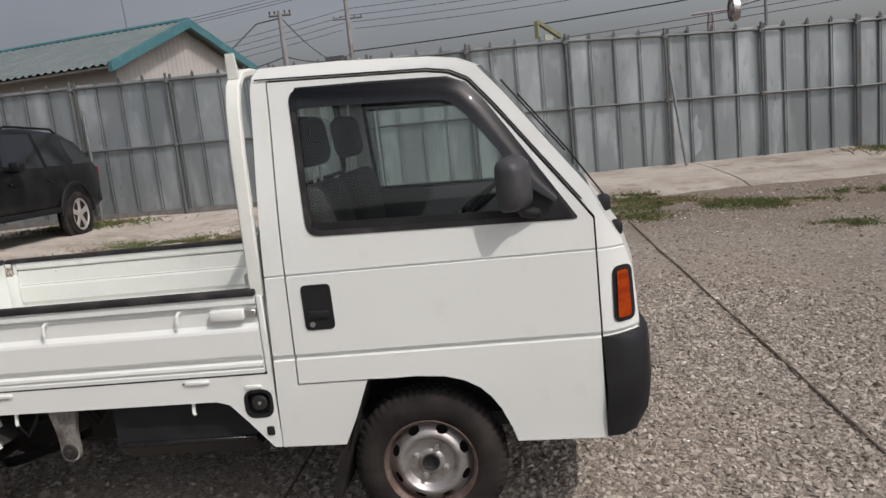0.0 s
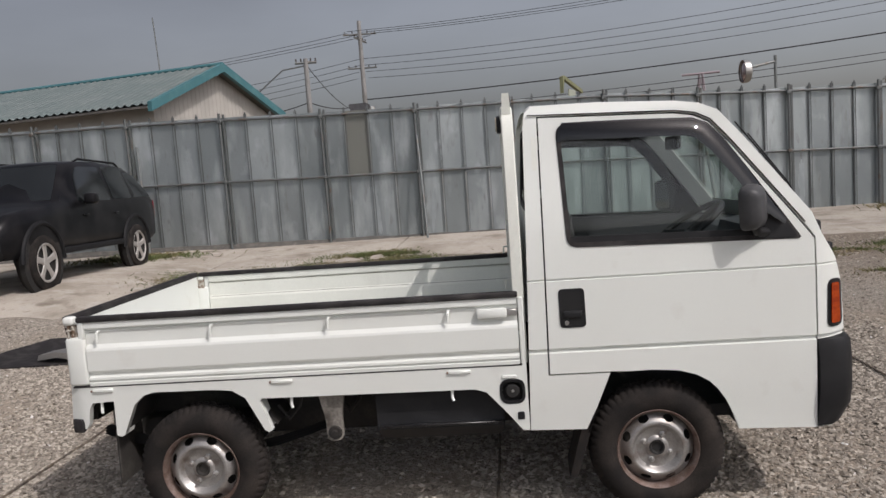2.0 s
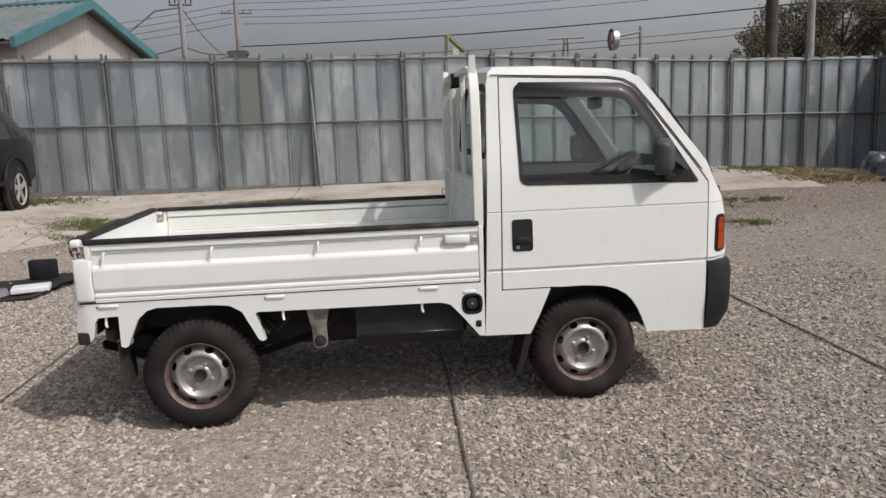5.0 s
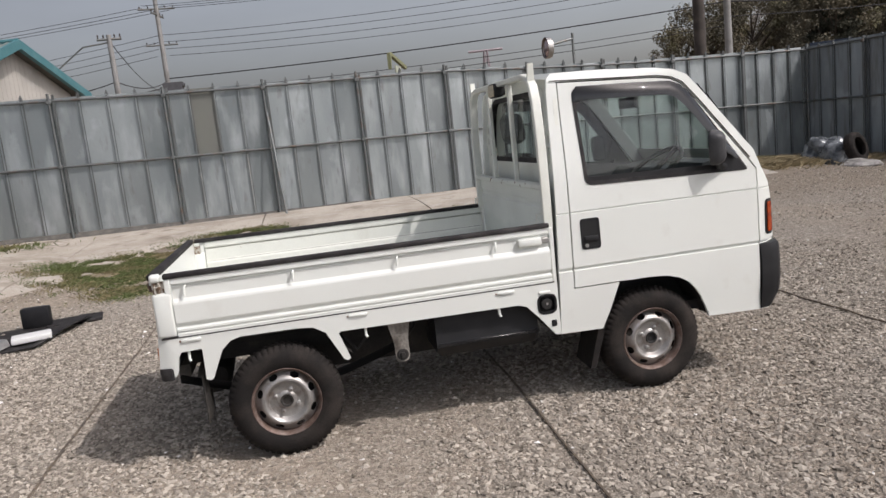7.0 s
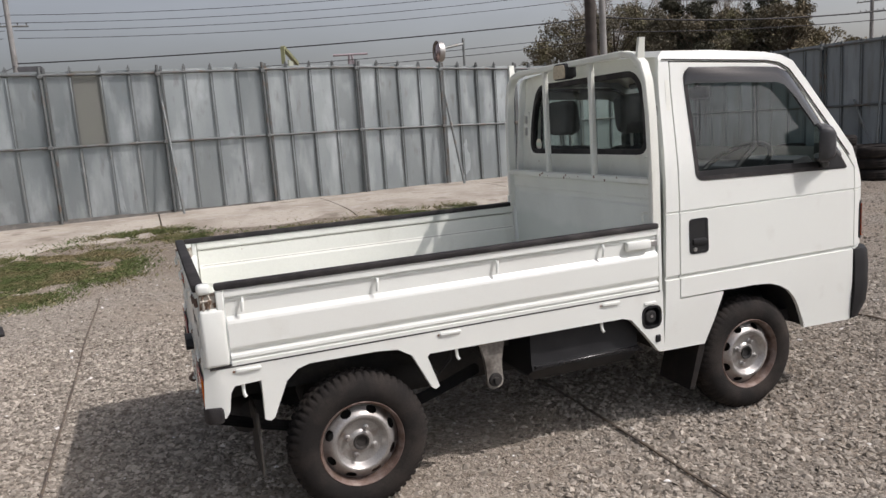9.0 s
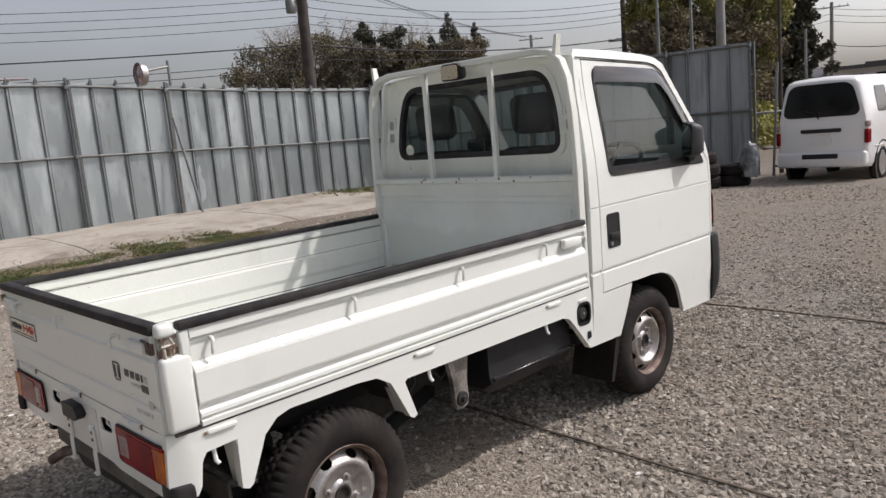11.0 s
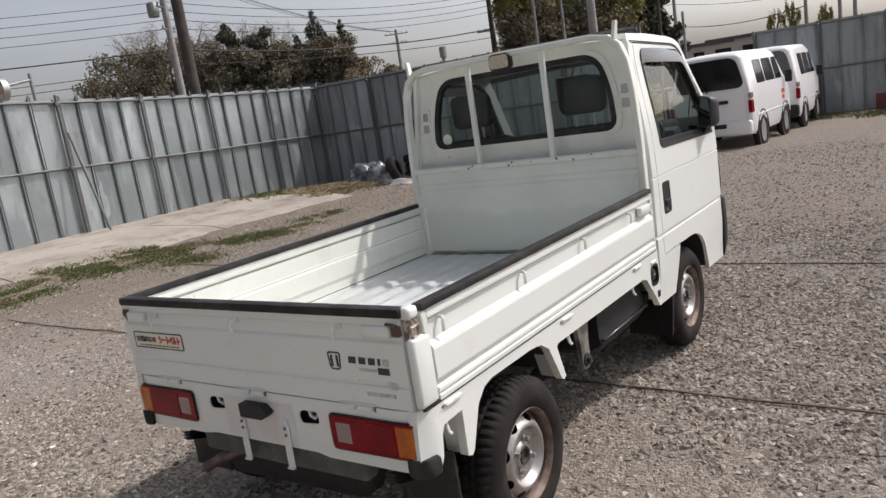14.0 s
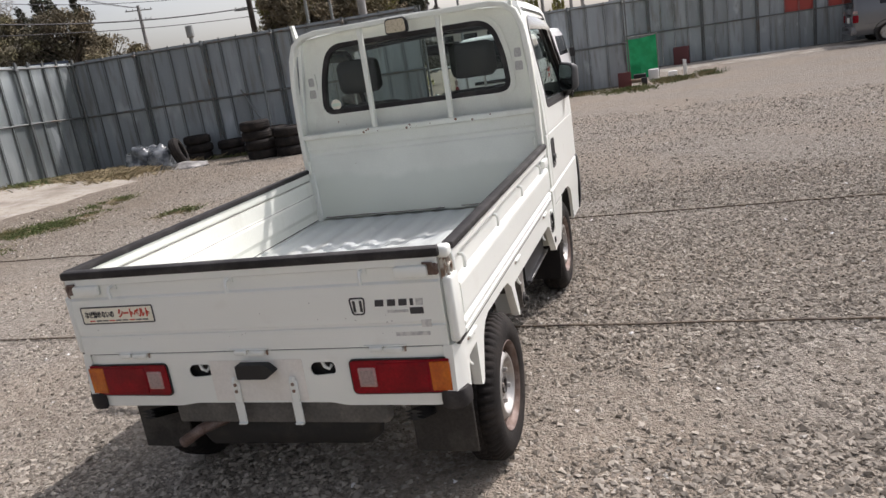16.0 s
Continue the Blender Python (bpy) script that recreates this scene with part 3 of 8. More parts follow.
def build_slabs():
    base = thing("concrete_pavement", "weathered beige concrete slabs along the steel fence", "pavement", kind="structure")
    joints = [-14.5, -11.6, -8.7, -5.8, -2.9, 0.0, 2.9, 6.15, 9.15]
    for a, b in zip(joints, joints[1:]):
        bm = bmesh.new()
        nx, ny = 14, 10
        rows = []
        for j in range(ny + 1):
            row = []
            for i in range(nx + 1):
                x = a + 0.012 + (b - a - 0.024) * i / nx
                y0 = slab_edge(x)
                y1 = fence_y(x) + 0.25
                y = y0 + (y1 - y0) * j / ny
                row.append(bm.verts.new((x, y, ground_z(x, y) + 0.035 * min(1, j) + 0.006 + 0.006 * noise.noise((x, y, 1)))))
            rows.append(row)
        for j in range(ny):
            for i in range(nx):
                bm.faces.new((rows[j][i], rows[j][i + 1], rows[j + 1][i + 1], rows[j + 1][i]))
        got = bmesh.ops.extrude_face_region(bm, geom=bm.faces[:])["geom"]
        for v in got:
            if isinstance(v, bmesh.types.BMVert):
                v.co.z -= 0.12
        part("slab", bm, M_CONCRETE, base, "", 30)


build_slabs()


def rope_line(x0, y0, x1, y1):
    bm = bmesh.new()
    n = int(abs(y1 - y0) / 0.03)
    pts = []
    for i in range(n + 1):
        t = i / n
        x, y = x0 + (x1 - x0) * t + 0.02 * noise.noise((y0 + t * 9, x0, 0)), y0 + (y1 - y0) * t
        pts.append((x, y, ground_z(x, y) + 0.011 + 0.006 * noise.noise((t * 60, x0, 2))))
    tube(bm, pts, [0.0082 if k % 2 else 0.0052 for k in range(n + 1)], 5)
    tagged(finish("marker_rope", bm, M_ROPE), "dirty brown rope pegged across the gravel", "rope", "bay marker ropes")


rope_line(1.61, -6, 1.9, 6.2)
rope_line(4.10, -6, 4.16, 6.3)
rope_line(-0.70, -6, -0.70, 4.6)


# plain walls out of view, added for the truck's glass to mirror
def unseen_wall(name, p, q):
    bm = bmesh.new()
    d = (Vector(q) - Vector(p))
    n = int(d.length / 0.46)
    ring = []
    nn = Vector((-d.y, d.x)).normalized()
    for k in range(n + 1):
        a = Vector(p) + d * k / n
        for off, w in ((0.0, 0.0), (0.03, 0.02), (0.03, 0.05), (0.0, 0.07)):
            v = a + d.normalized() * w + nn * off
            ring.append((v.x, v.y))
    loft(bm, [[(x, y, z) for x, y in ring] for z in (-0.3, 2.6)], loop=False)
    tagged(finish(name, bm, M_ZINCB, None, "", 0), "unseen plain sheet-steel wall added to shape reflections", "wall", kind="structure")


unseen_wall("wall_south", (-18, -16), (30, -16))
unseen_wall("wall_west", (-18, 11), (-18, -16))
unseen_wall("wall_east", (30, -16), (29.5, -11))


# ---- fences ----
def fence(name, label, posts, z_top, bottoms, material, per_bay=4, red=(), proud=0.08):
    """Sheet-steel hoarding: per bay four sheets in two tiers with flanged edges, round posts and pipe rails."""
    root = thing(name, label, "fence")
    bays = len(posts) - 1
    posts = [Vector((*p, 0)) for p in posts]
    along = (posts[-1] - posts[0]).normalized()

    def spot(f):
        """The place f bays along the run, also a little past its ends."""
        i = min(bays - 1, max(0, int(math.floor(f))))
        return posts[i] + (posts[i + 1] - posts[i]) * (f - i)

    nrm = Vector((along.y, -along.x, 0))
    turn = Matrix((along, nrm, Vector((0, 0, 1)))).transposed().to_4x4()
    meshes = {}

    def sheet_mesh(h, pw):
        key = (round(h, 2), round(pw, 2))
        if key not in meshes:
            bm = bmesh.new()
            w = pw - 0.006
            prof = [(0, 0.0), (0.0, 0.035), (0.014, 0.035), (0.018, 0.004), (w - 0.018, 0.004), (w - 0.014, 0.035), (w, 0.035), (w, 0.0)]
            loft(bm, [[(u, v, z) for u, v in prof] for z in (0.0, key[0])])
            me = bpy.data.meshes.new("panel")
            bmesh.ops.recalc_face_normals(bm, faces=bm.faces[:])
            bm.to_mesh(me)
            bm.free()
            me.materials.append(material)
            meshes[key] = me
        return meshes[key]

    rng = random.Random(name)
    for i in range(bays):
        za, zb = bottoms[i], bottoms[i + 1]
        ta, tb = z_top[i], z_top[i + 1]
        for k in range(per_bay):
            f = (k + 0.5) / per_bay
            lo, hi = za + (zb - za) * f, ta + (tb - ta) * f
            half = (lo + hi) / 2 - 0.02
            for tier, (z0, z1) in enumerate(((lo - 0.05, half), (half + 0.006, hi))):
                h = round(z1 - z0, 2)
                me = sheet_mesh(h, (posts[i + 1] - posts[i]).length / per_bay)
                ob = new("panel", me)
                ob.parent = root
                q = spot(i + k / per_bay) + nrm * rng.uniform(-0.004, 0.004)
                ob.matrix_local = Matrix.Translation((q.x, q.y, z0)) @ turn @ Matrix.Rotation(rng.uniform(-0.006, 0.006), 4, "X")
                if tier == 1 and (i, k) in red:
                    bm = bmesh.new()
                    bm.from_mesh(me)
                    m2 = bpy.data.meshes.new("panel")
                    bm.to_mesh(m2)
                    bm.free()
                    m2.materials.append(red[(i, k)])
                    ob.data = m2
    for i in range(bays):
        for k in range(per_bay):
            f = k / per_bay
            lo, hi = bottoms[i] + (bottoms[i + 1] - bottoms[i]) * f, z_top[i] + (z_top[i + 1] - z_top[i]) * f
            if k:
                q = spot(i + f) + nrm * 0.028 - along * 0.016
                s = bmesh.new()
                box(s, -0.010, -0.002, -0.018, 0.014, lo - 0.05, hi + proud - 0.03)
                box(s, 0.031, 0.039, -0.018, 0.014, lo - 0.05, hi + proud - 0.03)
                box(s, 0.006, 0.024, -0.012, 0.010, hi - 0.1, hi + proud)
                s.transform(Matrix.Translation((q.x, q.y, 0)) @ turn)
                part("stud", s, M_RIB, root, "", 0)
    for i in range(bays):
        bm = bmesh.new()
        q, r = spot(i) + nrm * 0.03, spot(i + 1) + nrm * 0.03
        rings = []
        for k in range(13):
            a = q + (r - q) * k / 12
            za = bottoms[i] + (bottoms[i + 1] - bottoms[i]) * k / 12
            h = 0.035 + 0.02 * noise.noise((a.x * 2, a.y * 2, 0))
            rings.append([a + nrm * w + Vector((0, 0, za + z)) for w, z in ((0.06, -0.06), (0.02, h), (-0.02, h), (-0.02, -0.06))])
        loft(bm, rings)
        part("dirt_bank", bm, M_CROSS, root, "", 0)
    for i in range(bays + 1):
        q = spot(i) + nrm * 0.09
        bm = bmesh.new()
        tube(bm, [(q.x, q.y, bottoms[i] - 0.2), (q.x, q.y, z_top[i] + proud - 0.01)], 0.026, 10)
        q2 = spot(i) + nrm * 0.045 + along * 0.07
        box(bm, q2.x - 0.02, q2.x + 0.02, q2.y - 0.02, q2.y + 0.02, bottoms[i] - 0.1, z_top[i] + proud - 0.03)
        part("post", bm, M_RIB if i % 2 else M_RAIL, root)
        for zz in (z_top[i] - 0.09, (bottoms[i] + z_top[i]) / 2):
            bm = bmesh.new()
            box(bm, q.x - 0.045, q.x + 0.045, q.y - 0.04, q.y + 0.04, zz - 0.035, zz + 0.035, 0.012, 1)
            part("clamp", bm, M_RAIL, root)
    for name_r, fz in (("top_rail", lambda i: z_top[i] - 0.06), ("middle_rail", lambda i: (bottoms[i] + z_top[i]) / 2)):
        for i in range(bays):
            bm = bmesh.new()
            q, r = spot(i - 0.02) + nrm * 0.055, spot(i + 1.02) + nrm * 0.055
            tube(bm, [(q.x, q.y, fz(i)), (r.x, r.y, fz(i + 1))], 0.024, 10)
            part(name_r, bm, M_RAIL, root)
    return root


def run(p0, p1, bays):
    return [(p0[0] + (p1[0] - p0[0]) * k / bays, p0[1] + (p1[1] - p0[1]) * k / bays) for k in range(bays + 1)]


post_x = [-3.54 - 1.86 * k for k in range(5, 0, -1)] + [-3.54, -1.56, 0.28, 2.12, 3.95, 5.76, 7.50, 9.21, 11.0, 12.74]
tops1 = [2.86] * 5 + [2.84, 2.79, 2.77, 2.765, 2.75, 2.66, 2.59, 2.545, 2.525, 2.515]
bots1 = [0.34] * 5 + [0.30, 0.265, 0.235, 0.205, 0.19, 0.19, 0.165, 0.12, 0.1, 0.02]
M_STAIN = mat("stained_tan_sheet", (0.20, 0.205, 0.18), 0.55, metal=0.5, vary=((4, 0.4, 0.7, (0.2, 0.2, 0.18)),))
main_fence = fence("steel_fence", "galvanised sheet-steel hoarding with pipe rails and posts", [(x, fence_y(x)) for x in post_x], tops1, bots1, M_ZINC, red={(6, 1): M_STAIN})
fence("steel_fence_shaded", "blue-grey sheet-steel hoarding standing in its own shade", run((12.78, 11.86), (14.05, 3.75), 5), [2.515, 2.52, 2.525, 2.53, 2.53, 2.53], [0.0, -0.02, -0.04, -0.06, -0.08, -0.1], M_ZINCB, proud=0.025)

# pale scuffs rubbed on the sheets
for x0, z0, h, w, lean, seed in ((-0.62, 0.32, 0.95, 0.16, -0.10, 1), (-0.42, 0.30, 0.6, 0.07, 0.05, 2), (0.52, 0.35, 0.8, 0.10, 0.12, 3), (6.25, 0.3, 0.75, 0.20, 0.0, 4), (7.75, 0.3, 0.85, 0.14, 0.0, 6), (11.75, 0.2, 0.95, 0.24, -0.1, 8)):
    bm = bmesh.new()
    loop = []
    for k in range(44):
        a = 2 * math.pi * k / 44
        q = 1 + 0.4 * noise.noise((math.cos(a) * 1.5, math.sin(a) * 1.5, seed)) + 0.35 * noise.noise((math.cos(a) * 6, math.sin(a) * 6, seed))
        u, v = math.cos(a) * w / 2 * q, math.sin(a) * h / 2 * q
        loop.append((x0 + u + lean * v, z0 + h / 2 + v))
    skin(bm, loop, (), ((), ()), lambda x, z: Vector((x, fence_y(x) - 0.0075, z)), (0, 0.004, 0))
    part("paint_scuff", bm, M_SMEAR, main_fence, "", 0)


# ---- the kei truck ----
truck = thing("kei_truck", "small white cab-over pickup truck with a low drop-side bed", "truck", Matrix.Identity(4))


def side_y(x, z):
    """Half width of the cab at a height: upright below the sill line, leaning in above, rounded in at the front, with two pressed grooves."""
    y = 0.695 - 0.004 * smooth(1.0, 1.1, z) - 0.058 * smooth(1.08, 1.66, z) - 0.02 * smooth(1.62, 1.69, z)
    y -= 0.012 * smooth(0.6, 0.35, z)
    y -= 0.10 * max(0.0, (x - 3.02) / 0.16) ** 2
    if 0.9905 < z < 0.9955:
        y -= 0.006
    if 0.7 < z < 0.7165:
        y -= 0.011
    return y


Z_CUTS = (0.45, 0.55, 0.698, 0.703, 0.714, 0.718, 0.85, 0.988, 0.991, 0.995, 0.998, 1.06, 1.12, 1.2, 1.3, 1.4, 1.5, 1.57, 1.62, 1.65)
X_CUTS = (2.3, 2.6, 2.8, 3.02, 3.05, 3.08, 3.11, 3.14)
DOOR_TOP = [(2.008, 1.632), (2.53, 1.610), (2.605, 1.597), (2.662, 1.568), (2.738, 1.478), (2.848, 1.333), (2.988, 1.150), (3.028, 1.095)]
ARCH = [(2.245, 0.612), (2.30, 0.611), (2.40, 0.612), (2.50, 0.604), (2.565, 0.585), (2.615, 0.556), (2.65, 0.52), (2.681, 0.472), (2.708, 0.41), (2.726, 0.352)]
DOOR = [(1.995, 0.614), (2.235, 0.614)] + ARCH[1:] + [(3.028, 0.345)] + DOOR_TOP[::-1]
WINDOW = rounded([(2.072, 1.604), (2.645, 1.582), (2.745, 1.462), (2.985, 1.098), (2.09, 1.118)], [0.05, 0.12, 0.1, 0.02, 0.045], 6)
ROOF_LINE = [(1.956, 1.656), (1.982, 1.682), (2.25, 1.678), (2.536, 1.660), (2.63, 1.645), (2.70, 1.613), (2.78, 1.519), (2.884, 1.381), (3.024, 1.197), (3.06, 1.11), (3.12, 1.012), (3.15, 0.911), (3.165, 0.70)]
BODY_SIDE = [(1.905, 0.383), (2.13, 0.378), (2.175, 0.47), (2.232, 0.6075), (1.988, 0.6075), (2.002, 1.638)] + [(x + 0.006, z + 0.006) for x, z in DOOR_TOP[1:]] + [(3.035, 0.345), (3.10, 0.345)] + ROOF_LINE[::-1] + [(1.946, 1.60)]


def at_side(s, d=0.0):
    return lambda x, z: Vector((x, s * (side_y(x, z) - d), z))


def cab_side(s):
    plate("side_panel", BODY_SIDE, M_PAINT, truck, at_side(s), (0, -s * 0.02, 0), cuts=(X_CUTS, Z_CUTS))
    door = plate("door", DOOR, M_PAINT, truck, at_side(s), (0, -s * 0.018, 0), holes=[WINDOW], cuts=(X_CUTS, Z_CUTS), label="white door with two pressed lines")
    inner = inset(WINDOW, 0.018)
    plate("window_rubber", [(x, z) for x, z in WINDOW], M_RUBBER, door, at_side(s, -0.003), (0, -s * 0.022, 0), holes=[inner], cuts=((), (1.2, 1.3, 1.4, 1.5, 1.57)))
    plate("belt_strip", [(2.088, 1.122), (2.972, 1.103), (2.945, 1.142), (2.085, 1.160)], M_BLACK, door, at_side(s, 0.001), (0, -s * 0.012, 0))
    plate("window_glass", inset(WINDOW, 0.01), M_GLASS, door, at_side(s, 0.013), None, cuts=((), (1.2, 1.3, 1.4, 1.5, 1.57)), label="tinted side window glass").visible_shadow = False
    plate("mirror_base", rounded([(2.80, 1.108), (2.968, 1.104), (2.85, 1.285)], 0.015, 3), M_BLACK, door, at_side(s, -0.005), (0, -s * 0.02, 0))
    # smoked rain visor along the top and down the front of the window
    bm = bmesh.new()
    outer = [(2.076, 1.535), (2.080, 1.575), (2.10, 1.607), (2.35, 1.601), (2.60, 1.590), (2.66, 1.566), (2.72, 1.497), (2.80, 1.378), (2.88, 1.256), (2.925, 1.187)]
    low = [(2.077, 1.532), (2.098, 1.535), (2.12, 1.537), (2.35, 1.529), (2.565, 1.520), (2.605, 1.507), (2.66, 1.455), (2.742, 1.345), (2.835, 1.215), (2.91, 1.160)]
    rings = []
    for (ax, az), (bx, bz) in zip(outer, low):
        row = []
        for k in range(6):
            t = k / 5
            x, z = ax + (bx - ax) * t, az + (bz - az) * t
            out = 0.004 + (0.026 * smooth(2.075, 2.16, ax) + 0.002) * math.sin(min(1, t * 1.25) * math.pi / 2)
            row.append((x, s * (side_y(x, z) + out), z))
        rings.append(row)
    loft(bm, rings, loop=False)
    part("rain_visor", bm, M_SMOKE, door, "smoked plastic rain visor")
    # handle, its recess a flat plate in darker black for the shade
    box_out = rounded([(2.046, 0.800), (2.148, 0.800), (2.146, 0.956), (2.044, 0.956)], 0.018, 4)
    handle = plate("door_handle", box_out, M_BLACK, door, at_side(s, -0.003), (0, -s * 0.012, 0), holes=[inset(box_out, 0.013)])
    bm = bmesh.new()
    box(bm, 2.050, 2.142, s * 0.690, s * 0.6968, 0.804, 0.951)
    part("handle_cup", bm, mat("handle_recess_shade", (0.008, 0.008, 0.008), 0.6) if s < 0 else M_BLACK, door)
    bm = bmesh.new()
    box(bm, 2.060, 2.134, s * 0.690, s * 0.706, 0.838, 0.868, 0.006)
    part("handle_flap", bm, M_BLACK, door)
    bm = bmesh.new()
    lathe(bm, [(0.0, -0.002), (0.009, -0.002), (0.009, 0.004), (0.0, 0.004)], 14, "Y", (2.072, s * 0.701, 0.820))
    part("key_lock", bm, M_STEEL, door)
    # interior lining
    lining = [(2.0, 0.65), (3.0, 0.63), (3.0, 1.12), (2.08, 1.14)]
    plate("door_lining", lining, M_TRIM, door, at_side(s, 0.035), (0, -s * 0.012, 0))
    # mirror, its glass turned back and inwards
    turn = Matrix.Translation((2.785, s * 0.732, 1.232)) @ Matrix.Rotation(s * radians(36), 4, "Z")
    face = rounded([(-0.062, -0.088), (0.056, -0.088), (0.064, 0.075), (-0.048, 0.094)], 0.03, 3)
    mir = bmesh.new()
    loft(mir, [[(dx, s * v * k, w * k) for v, w in face] for dx, k in ((-0.028, 0.93), (-0.020, 1.0), (0.012, 0.97), (0.034, 0.84), (0.046, 0.6))])
    mir.transform(turn)
    mirror = part("side_mirror", mir, M_MIRROR, door, "weathered dark plastic door mirror")
    mg = bmesh.new()
    loft(mg, [[(-0.0285 - d, s * v * 0.86, w * 0.86) for v, w in face] for d in (0, 0.002)])
    mg.transform(turn)
    part("mirror_glass", mg, M_CHROME, mirror)
    arm = bmesh.new()
    tube(arm, [(2.86, s * 0.67, 1.128), (2.84, s * 0.69, 1.13), (2.81, s * 0.715, 1.136), (2.79, s * 0.735, 1.17)], [0.024, 0.02, 0.018, 0.018], 10)
    part("mirror_arm", arm, M_BLACK, mirror)
    # marker lamp wrapped on the front corner
    lamp_o = rounded([(3.074, 0.742), (3.152, 0.742), (3.146, 0.930), (3.078, 0.930)], 0.026, 4)
    mk = plate("marker_lamp", lamp_o, M_BLACK, truck, at_side(s, -0.004), (0, -s * 0.02, 0), cuts=((3.09, 3.12), ()), label="amber corner lamp in a black bezel")
    plate("lens", inset(lamp_o, 0.015), M_AMBER, mk, at_side(s, -0.010), (0, -s * 0.012, 0), cuts=((3.09, 3.12), ()))
    # drip rail
    bm = bmesh.new()
    tube(bm, [(x + 0.008, s * (side_y(x, z) + 0.002), z + 0.011) for x, z in [(1.958, 1.634)] + DOOR_TOP[:-1]], 0.0028, 6)
    part("drip_rail", bm, M_RUBBER, truck)
    trim = [(1.99, 1.612), (2.53, 1.592), (2.60, 1.575), (2.655, 1.54), (2.735, 1.445), (2.85, 1.29), (2.99, 1.11), (3.06, 1.12), (3.02, 1.19), (2.88, 1.375), (2.775, 1.513), (2.695, 1.607), (2.62, 1.64), (2.53, 1.652), (1.99, 1.66)]
    plate("pillar_trim", trim, M_PILLAR, truck, at_side(s, 0.030), (0, -s * 0.012, 0), cuts=((), (1.2, 1.3, 1.4, 1.5)))
    # arch liner
    bm = bmesh.new()
    loft(bm, [[(x, s * y, z) for x, z in [(2.14, 0.36)] + [(2.19, 0.50)] + [(x, z + 0.012) for x, z in ARCH]] for y in (0.685, 0.46)], loop=False)
    part("wheel_housing", bm, M_DARK, truck)


for s in (-1, 1):
    cab_side(s)


def crown(x, z, n=12):
    """A row across the cab from one roof edge to the other, domed."""
    row = []
    for k in range(n + 1):
        t = -1 + 2 * k / n
        e = side_y(x, z) - 0.002
        lift = 0.028 * (1 - t * t)
        ahead = 0.055 * (1 - t * t) * (1 - 0.7 * smooth(1.1, 1.25, z))
        f = smooth(1.60, 1.35, z)
        row.append((x + ahead * smooth(2.5, 2.9, x), e * t, z + lift * (1 - f)))
    return row


bm = bmesh.new()
loft(bm, [crown(x, z) for x, z in ROOF_LINE[:6]], loop=False)
part("roof", bm, M_PAINT, truck)
bm = bmesh.new()
loft(bm, [crown(x, z) for x, z in ROOF_LINE[5:9]], loop=False)
part("windscreen", bm, M_SCREEN, truck, "raked tinted windscreen").visible_shadow = False
bm = bmesh.new()
loft(bm, [crown(x, z) for x, z in ROOF_LINE[8:]] + [[(x, y, 0.4) for x, y, _ in crown(3.165, 0.7)]], loop=False)
part("front_panel", bm, M_PAINT, truck)
bm = bmesh.new()
tube(bm, [(2.655, -0.54, 1.585), (2.665, -0.3, 1.60), (2.67, 0, 1.605), (2.665, 0.3, 1.60), (2.655, 0.54, 1.585)], 0.018, 8)
part("header_rail", bm, M_TRIM, truck)

# wipers
wiper = bmesh.new()
tube(wiper, [(3.092, -0.52, 1.140), (2.968, -0.585, 1.322), (2.822, -0.60, 1.513)], 0.003, 6)
tube(wiper, [(2.772, -0.605, 1.563), (2.862, -0.602, 1.446), (2.962, -0.598, 1.315)], 0.0035, 6)
part("wiper", wiper, M_BLACK, truck)
wp = bmesh.new()
box(wp, 3.06, 3.10, -0.59, -0.53, 1.10, 1.155, 0.012)
part("wiper_pivot", wp, M_BLACK, truck)
wp = bmesh.new()
box(wp, 3.095, 3.13, -0.62, -0.57, 1.02, 1.07, 0.012)
part("washer_nozzle", wp, M_BLACK, truck)

# front bumper, wrapped round the corners
bumper_ring = []
for px, py in [(3.032, -0.700), (3.08, -0.701), (3.13, -0.690), (3.175, -0.645), (3.205, -0.52), (3.215, 0.0), (3.205, 0.52), (3.175, 0.645), (3.13, 0.690), (3.08, 0.701), (3.032, 0.700)]:
    bumper_ring.append([(px - 0.0, py, 0.684), (px - 0.01, py * 0.995, 0.70), (px - 0.035, py * 0.93, 0.703), (px - 0.09, py * 0.86, 0.69), (px - 0.09, py * 0.86, 0.36), (px - 0.062, py * 0.96, 0.345), (px - 0.045, py * 0.985, 0.352), (px - 0.004, py, 0.43), (px + 0.004, py * 1.003, 0.50), (px + 0.004, py * 1.004, 0.62)])
bumper_ring = [[(max(x, 3.03), y, z) for x, y, z in ring] for ring in bumper_ring]
bm = bmesh.new()
loft(bm, bumper_ring)
part("front_bumper", bm, M_BLACK, truck, "black plastic front bumper")

# back wall of the cab with its window
BACK = [(-0.680, 0.39), (0.680, 0.39), (0.688, 1.0), (0.668, 1.30), (0.640, 1.55), (0.615, 1.645), (0.52, 1.688), (0.25, 1.704), (-0.25, 1.704), (-0.52, 1.688), (-0.615, 1.645), (-0.640, 1.55), (-0.668, 1.30), (-0.688, 1.0)]
BWIN = rounded([(-0.53, 1.255), (0.53, 1.255), (0.512, 1.45), (0.455, 1.605), (-0.455, 1.605), (-0.512, 1.45)], [0.06, 0.06, 0.1, 0.1, 0.1, 0.1], 6)
BX = 1.962
at_back = lambda d=0.0: (lambda y, z: Vector((BX + d + 0.018 * smooth(1.2, 1.66, z), y, z)))
BZ = (1.0, 1.13, 1.2, 1.3, 1.4, 1.5, 1.6)
